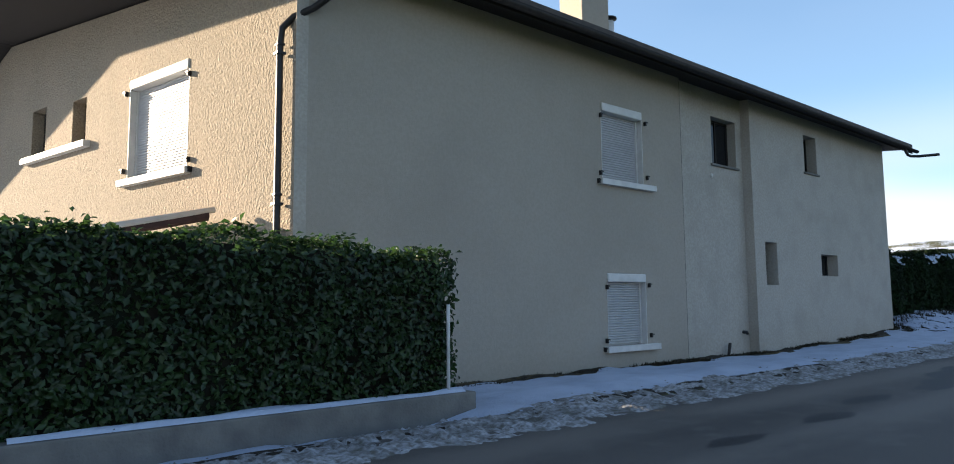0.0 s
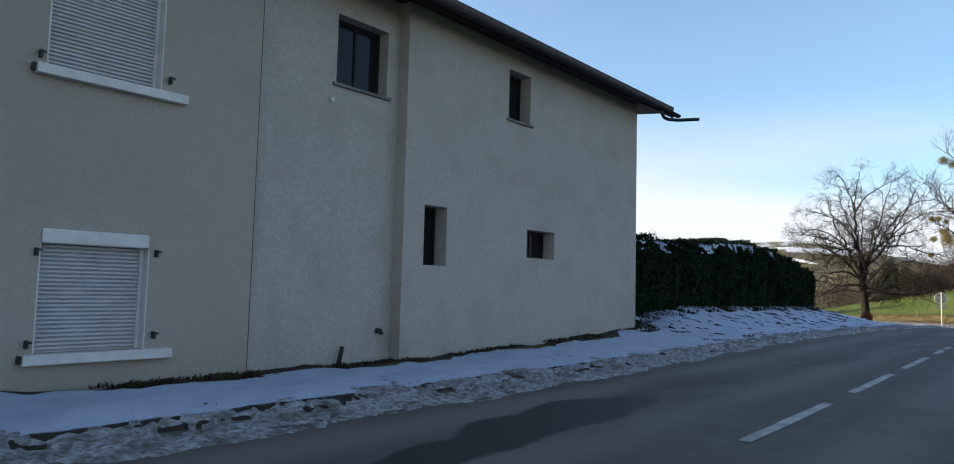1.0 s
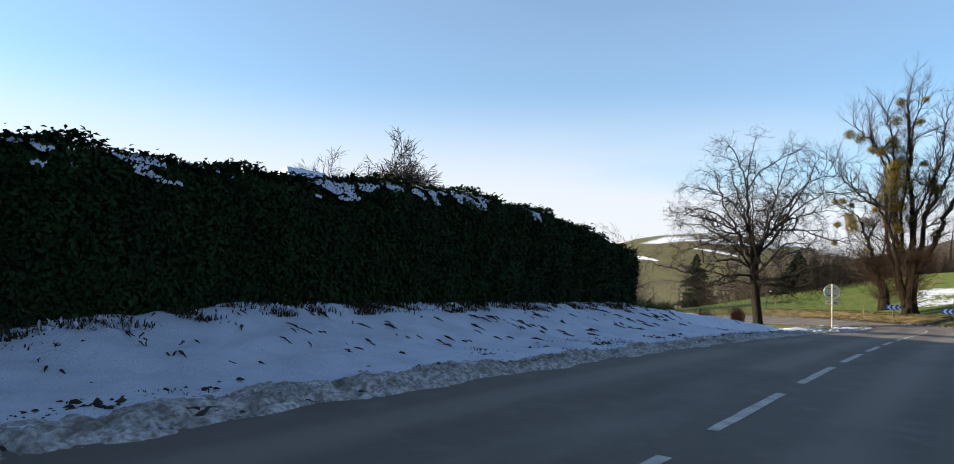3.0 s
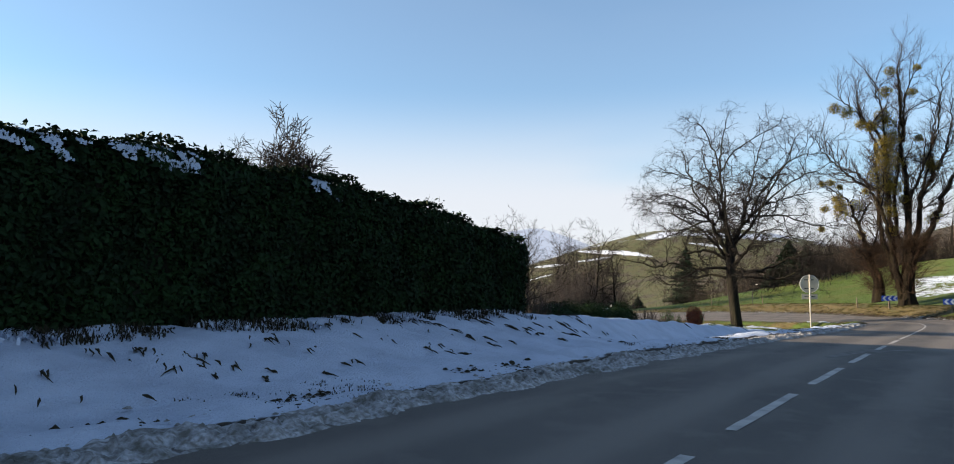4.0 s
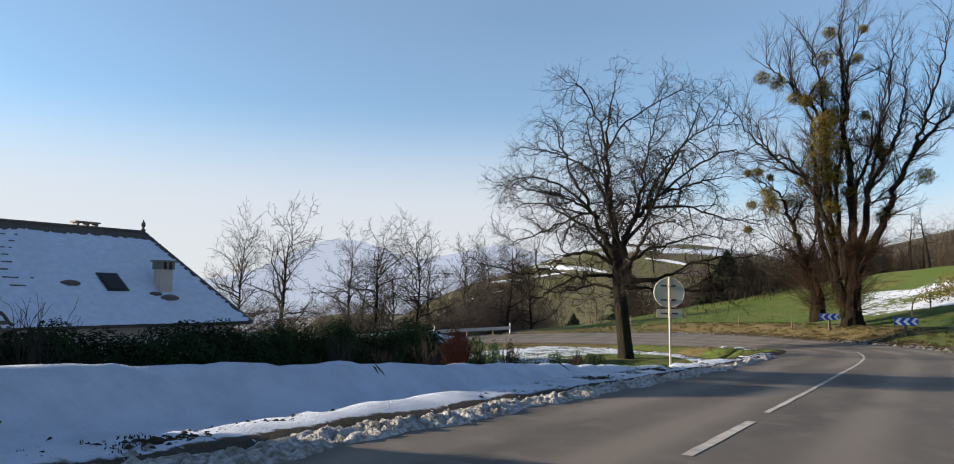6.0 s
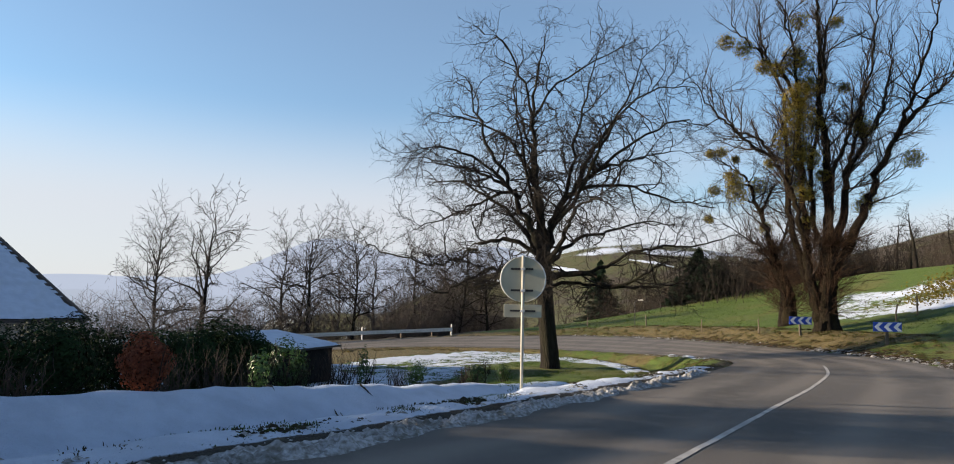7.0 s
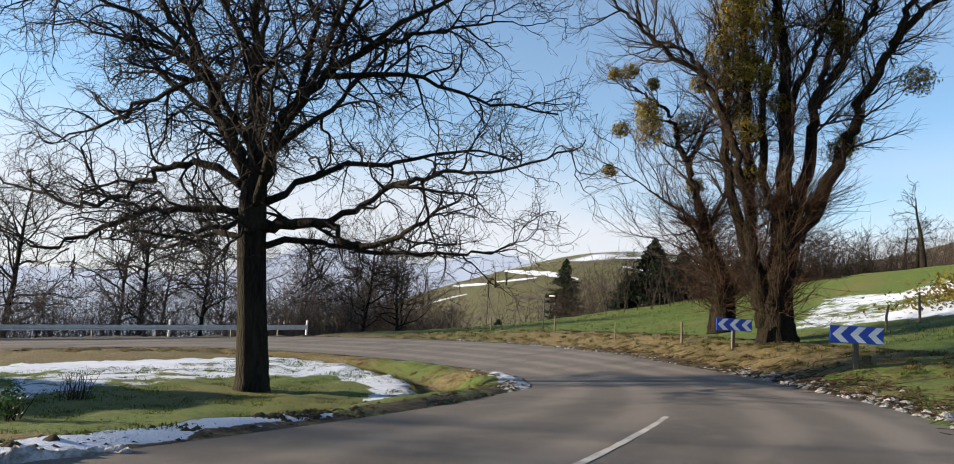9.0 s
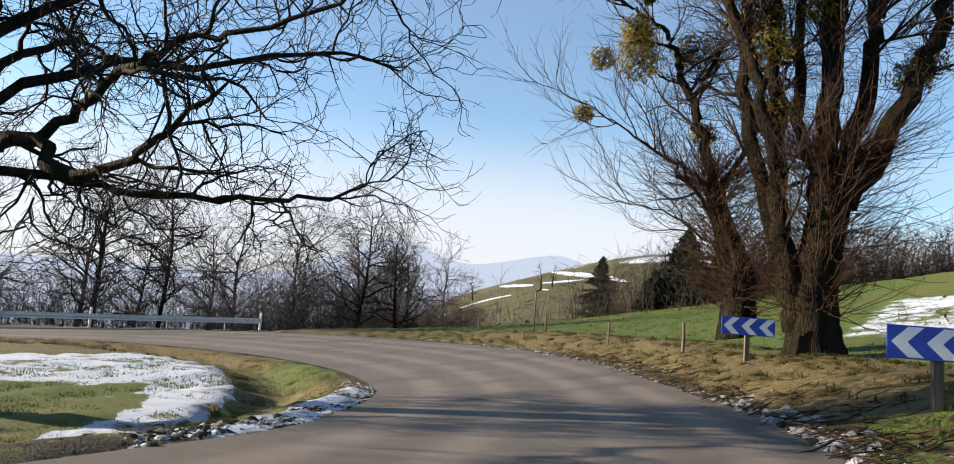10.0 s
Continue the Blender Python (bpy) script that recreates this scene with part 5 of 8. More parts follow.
    b = [bm.verts.new((65.8, y, z)) for y, z in prof]
    bm.faces.new(a[::-1])
    bm.faces.new(b)
    for k in range(6):
        bm.faces.new([a[k], a[(k + 1) % 6], b[(k + 1) % 6], b[k]])
    part("gable_wall", bm, M_HIP_WALL, o)
    part("gable_window", box_bm((65.36, 37.6, -0.2), (65.42, 39.0, 1.3)), M_GLASS, o)
    for y in (37.0, 39.1):
        part("window_shutter", box_bm((65.33, y, -0.2), (65.38, y + .55, 1.3)), M_WOOD, o)
    bal = new("balcony")
    attach(bal, o)
    part("balcony_floor", box_bm((64.2, 34.5, -1.35), (65.4, 44, -1.2)), M_WOOD, bal)
    part("handrail", box_bm((64.2, 34.5, -0.3), (64.3, 44, -0.2)), M_WOOD, bal)
    for k in range(48):
        part("baluster", box_bm((64.22, 34.55 + k * .195, -1.2), (64.27, 34.63 + k * .195, -0.3)), M_WOOD, bal)
    # skylight, chimney, roof items
    sl = Vector((71.1, 35.3, 1.55)) + n * 0.09
    t = Vector((0, 0.81, 0.58)).normalized()
    for name, mat_, gx0, grow_ in (("skylight_frame", M_GUTTER, 0.0, 0.0), ("skylight_pane", M_GLASS, 0.09, 0.025)):
        bm = bmesh.new()
        lo = [sl + Vector((sx * (0.55 - gx0), 0, 0)) + t * sy * (0.75 - gx0) + n * grow_ for sx, sy in ((-1, -1), (1, -1), (1, 1), (-1, 1))]
        vs = [bm.verts.new(p) for p in lo] + [bm.verts.new(p + n * 0.06) for p in lo]
        bm.faces.new(vs[:4][::-1])
        bm.faces.new(vs[4:])
        for k in range(4):
            bm.faces.new([vs[k], vs[(k + 1) % 4], vs[4 + (k + 1) % 4], vs[4 + k]])
        part(name, bm, mat_, roof)
    ch = new("chimney")
    attach(ch, o)
    part("chimney_shaft", box_bm((73.3, 34.6, 0.8), (74.0, 35.2, 2.35)), M_RENDER_PALE, ch)
    part("cap", box_bm((73.15, 34.45, 2.75), (74.15, 35.35, 2.83)), M_CONCRETE, ch)
    for x in (73.25, 73.57, 73.9):
        part("cap_pillar", box_bm((x, 34.5, 2.35), (x + .14, 35.3, 2.75)), M_CONCRETE, ch)
    part("cap", box_bm((71.6, 40.0, 4.95), (73.0, 40.6, 5.03)), M_CONCRETE, ch)
    for x in (71.7, 72.25, 72.75):
        part("cap_pillar", box_bm((x, 40.05, 4.4), (x + .14, 40.5, 4.95)), M_CONCRETE, ch)
    # flattened dark mounds on the front slope
    for px, py, pz, s in ((69.0, 35.2, 1.5, 0.5), (73.0, 34.5, 1.05, 0.35), (73.6, 34.2, 0.85, 0.5)):
        bm = bmesh.new()
        bmesh.ops.create_icosphere(bm, subdivisions=2, radius=s, matrix=Matrix.Translation((px, py, pz)) @ Matrix.Diagonal((1.1, .5, .4, 1)))
        for v in bm.verts:
            v.co += v.co.normalized() * 0.1 * lump(v.co.x * 3, v.co.z * 3, 1.2)
        part("bare_tile_patch", bm, M_DARK_TILE, roof, "dark flattened mound on the snowy roof")


hipped_house()


# ---- garden shed ----
def shed():
    o = thing("shed", (78.6, 21.3, -2.9), "black timber shed with snow on its flat roof", "shed")
    m = Matrix.Translation((77.9, 19.9, 0)) @ Matrix.Rotation(radians(14), 4, "Z")
    for k in range(15):
        part("board", box_bm((0.1 + k * .2, 0.1, -3.1), (0.29 + k * .2, 0.13, -1.22), m), M_BLACK, o)
    part("side_wall", box_bm((0.06, 0.1, -3.1), (0.1, 2.7, -1.05), m), M_BLACK, o)
    part("side_wall", box_bm((3.1, 0.1, -3.1), (3.14, 2.7, -1.05), m), M_BLACK, o)
    part("back_wall", box_bm((0.1, 2.66, -3.1), (3.1, 2.7, -0.9), m), M_BLACK, o)
    tilt = m @ Matrix.Translation((0, 0, -1.15)) @ Matrix.Rotation(radians(9), 4, "X")
    part("roof_panel", box_bm((-0.15, -0.2, 0), (3.35, 2.95, 0.07), tilt), M_GUTTER, o)
    bm = bmesh.new()
    bmesh.ops.create_grid(bm, x_segments=24, y_segments=20, size=1)
    for v in bm.verts:
        e = min(1 - abs(v.co.x), 1 - abs(v.co.y))
        v.co = tilt @ Vector((1.6 + v.co.x * 1.72, 1.38 + v.co.y * 1.53, 0.075 + 0.07 * min(1, e * 9) + 0.015 * lump(v.co.x * 5, v.co.y * 5, 1)))
    part("roof_snow", bm, M_SNOW, o, "even layer of snow", True)
    part("notice", box_bm((0.05, 0.9, -1.75), (0.062, 1.15, -1.45), m), M_SIGNWHITE, o)


shed()


# ---- road furniture ----
def road_sign():
    zb = height(71.93, 7.3)
    o = thing("road_sign", (71.93, 7.3, zb), "round road sign with bare grey back and small plate below", "road sign")
    top = zb + 2.66
    turn = Matrix.Translation((71.93, 7.3, 0)) @ Matrix.Rotation(radians(-62), 4, "Z")
    v, f = tubes([([Vector((71.93, 7.3, zb - 0.3)), Vector((71.93, 7.3, top))], [0.032, 0.032])], 10)
    piece("post", v, f, M_POST, o, "pale round steel post", True)
    zc = top - 0.46
    bm = bmesh.new()
    bmesh.ops.create_cone(bm, cap_ends=True, segments=48, radius1=0.445, radius2=0.445, depth=0.012, matrix=turn @ Matrix.Translation((0, 0.06, zc)) @ Matrix.Rotation(radians(90), 4, "X"))
    disc = part("disc", bm, M_SIGNBACK, o, "grey sheet-metal back of a round sign")
    vs, fs = tubes([([turn @ Vector((math.cos(a) * 0.442, 0.05, zc + math.sin(a) * 0.442)) for a in np.linspace(0, 2 * math.pi, 49)], [0.014] * 49)], 6)
    piece("disc_rim", vs, fs, M_STEEL, disc, smooth=False)
    for dz in (-0.22, 0.2):
        part("clamp_rail", box_bm((-0.24, 0.02, zc + dz - 0.02), (0.2, 0.052, zc + dz + 0.02), turn), M_GUTTER, o, "dark mounting rail")
        part("clamp", box_bm((-0.045, -0.045, zc + dz - 0.025), (0.045, 0.019, zc + dz + 0.025), turn, 0.008), M_STEEL, o)
    zp = zc - 0.62
    plate = part("plate", box_bm((-0.37, 0.055, zp - 0.125), (0.37, 0.067, zp + 0.125), turn, 0.005), M_SIGNBACK, o, "small rectangular plate, grey back")
    part("clamp_rail", box_bm((-0.25, 0.02, zp - 0.015), (0.25, 0.052, zp + 0.02), turn), M_GUTTER, o, "dark mounting rail")
    part("clamp", box_bm((-0.045, -0.045, zp - 0.025), (0.045, 0.019, zp + 0.025), turn, 0.008), M_STEEL, o)
    return plate


road_sign()


def chevron(x, y, yaw, top, width=1.55, label="blue and white chevron board on a wooden post"):
    zb = height(x, y)
    o = thing("chevron_board", (x, y, zb), label, "chevron sign", "chevron boards")
    m = Matrix.Translation((x, y, 0)) @ Matrix.Rotation(radians(yaw), 4, "Z")
    h = width * 0.34
    part("board", box_bm((-width / 2, -0.03, top - h), (width / 2, 0.0, top), m, 0.01), M_BLUE, o, "blue reflective board")
    n = 3
    step_ = width / n
    for k in range(n):
        x0 = -width / 2 + 0.05 + k * step_
        tip, arm = x0, 0.36 * step_ + 0.05
        bm = bmesh.new()
        zt, zm, zl = top - 0.02, top - h / 2, top - h + 0.02
        pts = [(tip, zm), (tip + arm, zt), (tip + arm + 0.19, zt), (tip + 0.19, zm), (tip + arm + 0.19, zl), (tip + arm, zl)]
        f0 = [bm.verts.new(m @ Vector((a, -0.034, b))) for a, b in pts]
        f1 = [bm.verts.new(m @ Vector((a, -0.029, b))) for a, b in pts]
        bm.faces.new([f0[0], f0[1], f0[2], f0[3]])
        bm.faces.new([f0[0], f0[3], f0[4], f0[5]])
        for k2 in range(6):
            bm.faces.new([f0[k2], f1[k2], f1[(k2 + 1) % 6], f0[(k2 + 1) % 6]])
        part("chevron", bm, M_SIGNWHITE, o, "white arrow shape")
    part("post", box_bm((-0.06, 0.0, zb - 0.3), (0.06, 0.1, top - 0.05), m, 0.01), M_WOOD, o, "weathered wooden post")
    return o


chevron(105.3, 6.75, -57, 0.18, 1.34)
chevron(97.42, 2.05, -62, 0.16, 1.27)


def guard_rail():
    line = [(111.6, 35.6), (109.0, 37.0), (105.2, 38.5), (100.5, 39.9), (95.5, 41.3), (90, 43.2), (84.5, 46.2)]
    pts = smooth_line([(x, y, 0) for x, y in line], 6)
    z = np.interp(np.arange(len(pts)), [0, len(pts) - 1], [-2.45, -3.0])
    o = thing("guard_rail", (100, 40, -2.8), "long galvanised crash barrier on white posts", "guard rail")
    prof = [(0.0, -0.15), (0.04, -0.12), (0.04, -0.06), (-0.01, -0.02), (-0.01, 0.02), (0.04, 0.06), (0.04, 0.12), (0.0, 0.15)]
    verts, faces = [], []
    for i, p in enumerate(pts):
        d = pts[min(i + 1, len(pts) - 1)] - pts[max(i - 1, 0)]
        d /= np.linalg.norm(d)
        for s in (0.0, -0.006):
            for a, b in prof:
                verts.append((p[0] + d[1] * -(a + s), p[1] + d[0] * (a + s) * -1 * -1 * -1, z[i] + 0.55 + b))
    m = len(prof)
    for i in range(len(pts) - 1):
        for k in range(m - 1):
            for o2 in (0, m):
                a = i * 2 * m + o2 + k
                faces.append((a, a + 1, a + 2 * m + 1, a + 2 * m))
    piece("rail", verts, faces, M_STEEL, o, "galvanised W-profile rail", True)
    for i in (0, 14, 29):
        p = pts[i]
        v, f = tubes([([Vector((p[0], p[1] + 0.1, z[i] + h)) for h in (-0.4, 0.95, 1.02)], [0.07, 0.07, 0.04])], 8)
        piece("marker_post", v, f, M_WHITE, o, "white round-topped post")
    for i in range(4, len(pts), 5):
        p = pts[i]
        part("rail_post", box_bm((p[0] - .04, p[1] + .05, z[i] - .4), (p[0] + .04, p[1] + .15, z[i] + .62)), M_WOOD, o)


guard_rail()


def fence():
    spots = [(108.5, 9.66, 0.95, 0.05, 0.03), (112.8, 14.4, 0.85, 0.045, -0.02), (117.0, 20.0, 0.95, 0.05, 0.06), (120.3, 26.6, 0.9, 0.05, 0.02),
             (111.4, 0.9, 1.25, 0.05, 0.0), (110.0, 2.0, 1.0, 0.05, -0.18), (114.5, -1.5, 1.1, 0.05, 0.05), (104.5, 12.9, 0.0, 0.04, 0)]
    for x, y, h, r, lean in spots:
        if h <= 0:
            continue
        z = height(x, y)
        o = thing("fence_post", (x, y, z), "weathered wooden pasture fence post", "fence post", "pasture fence posts")
        v, f = tubes([([Vector((x, y, z - 0.3)), Vector((x + lean * h * 0.5, y, z + h * .5)), Vector((x + lean * h, y + lean * .5, z + h))], [r, r * 0.95, r * 0.8])], 7, 0.12, int(x * 10))
        piece("post", v, f, M_WOOD, o)
    pts = [(110.0, 2.0), (108.5, 9.66), (112.8, 14.4), (117.0, 20.0), (120.3, 26.6)]
    w = thing("fence_wire", (108.5, 9.66, height(108.5, 9.66)), "thin rusty fence wire between the posts", "wire")
    for hgt in (0.45, 0.8):
        v, f = tubes([([Vector((x, y, height(x, y) + hgt)) for x, y in pts], [0.002] * len(pts))], 4)
        piece("wire", v, f, M_GUTTER, w)


fence()


# ---- the house behind the long hedge, whose shadow falls across the road ----
def house_behind():
    o = thing("white_house", (50.8, 29.3, -1), "pale rendered house with snow on its hipped roof", "house")
    part("wall", box_bm((48.2, 26.6, -2.5), (53.4, 32.0, 4.3)), M_RENDER_PALE, o)
    E = [Vector(p) for p in ((47.7, 26.1, 4.25), (53.9, 26.1, 4.25), (53.9, 32.5, 4.25), (47.7, 32.5, 4.25))]
    R = [Vector((49.6, 29.3, 6.5)), Vector((52.2, 29.3, 6.5))]
    for name, pts in (("roof_slope", [E[0], E[1], R[1], R[0]]), ("roof_slope", [E[2], E[3], R[0], R[1]]), ("roof_hip", [E[1], E[2], R[1]]), ("roof_hip", [E[3], E[0], R[0]])):
        bm = bmesh.new()
        low = [bm.verts.new(p) for p in pts]
        top = [bm.verts.new(p + Vector((0, 0, 0.16))) for p in pts]
        bm.faces.new(low[::-1])
        bm.faces.new(top)
        for k in range(len(pts)):
            bm.faces.new([low[k], low[(k + 1) % len(pts)], top[(k + 1) % len(pts)], top[k]])
        part(name, bm, M_SNOW, o, "snow-covered roof slope")


house_behind()


# ---- trees ----
def wander(rr, p, d, length, r0, r1, n, gnarl, lift):
    """A wandering line of points with its tapering radii."""
    pts, radii = [p.copy()], [r0]
    d = d.normalized()
    for i in range(n):
        d = (d + Vector((rr.gauss(0, gnarl), rr.gauss(0, gnarl), rr.gauss(0, gnarl) + lift))).normalized()
        p = p + d * (length / n)
        pts.append(p.copy())
        radii.append(r0 + (r1 - r0) * (i + 1) / n)
    return pts, radii


def ramify(rr, line, level, spec, out):
    """Give a branch its side branches, level by level. spec: rows of (count per metre, length, spread, gnarl, lift, points, least radius)."""
    if level >= len(spec):
        return
    pts, radii = line
    per_m, lo, hi, spread, gnarl, lift, n, rmin, first = spec[level]
    total = sum((b - a).length for a, b in zip(pts, pts[1:]))
    count = max(2, int(total * per_m * rr.uniform(0.8, 1.2)))
    for k in range(count + 1):
        f = first + (1 - first) * (k + rr.random() * 0.8) / count if k < count else 1.0
        f = min(f, 0.999)
        i = min(int(f * (len(pts) - 1)), len(pts) - 2)
        q = f * (len(pts) - 1) - i
        p = pts[i].lerp(pts[i + 1], q)
        r = radii[i] + (radii[i + 1] - radii[i]) * q
        axis = (pts[i + 1] - pts[i]).normalized()
        side = axis.cross(Vector((rr.gauss(0, 1), rr.gauss(0, 1), rr.gauss(0, 1)))).normalized()
        ang = spread * rr.uniform(0.6, 1.3) * (0.35 if k == count else 1)
        d = axis * math.cos(ang) + side * math.sin(ang)
        if d.z < -0.55:
            d = Vector((d.x, d.y, -0.45)).normalized()
        length = rr.uniform(lo, hi) * (1 - 0.35 * f)
        rb = max(rmin, min(r * 0.72, length * 0.017 + rmin * 0.5))
        new_line = wander(rr, p, d, length, rb, max(rmin * 0.5, rb * 0.3), n, gnarl, lift)
        out[level].append(new_line)
        ramify(rr, new_line, level + 1, spec, out)


def limb_line(points, r0, r1, rr, steps=4, jitter=0.05):
    """A limb through rough points, slightly knotted."""
    p = smooth_line([tuple(q) for q in points], steps)
    n = len(p)
    pts = [Vector(q) + Vector((rr.gauss(0, jitter), rr.gauss(0, jitter), rr.gauss(0, jitter * 0.6))) * (i > 0) for i, q in enumerate(p)]
    radii = [r0 + (r1 - r0) * (i / (n - 1)) ** 0.75 for i in range(n)]
    return pts, radii


def add_lines(name, lines, sides, material, parent, label="", jag=0.0, seed=0, smooth=True):
    if lines:
        ob = attach(new(name, tube_mesh(name, lines, sides, material, jag, seed)), parent)
        tagged(ob, label)
        if len(lines) > 12:
            tagged(ob, kind="stuff")
        return ob


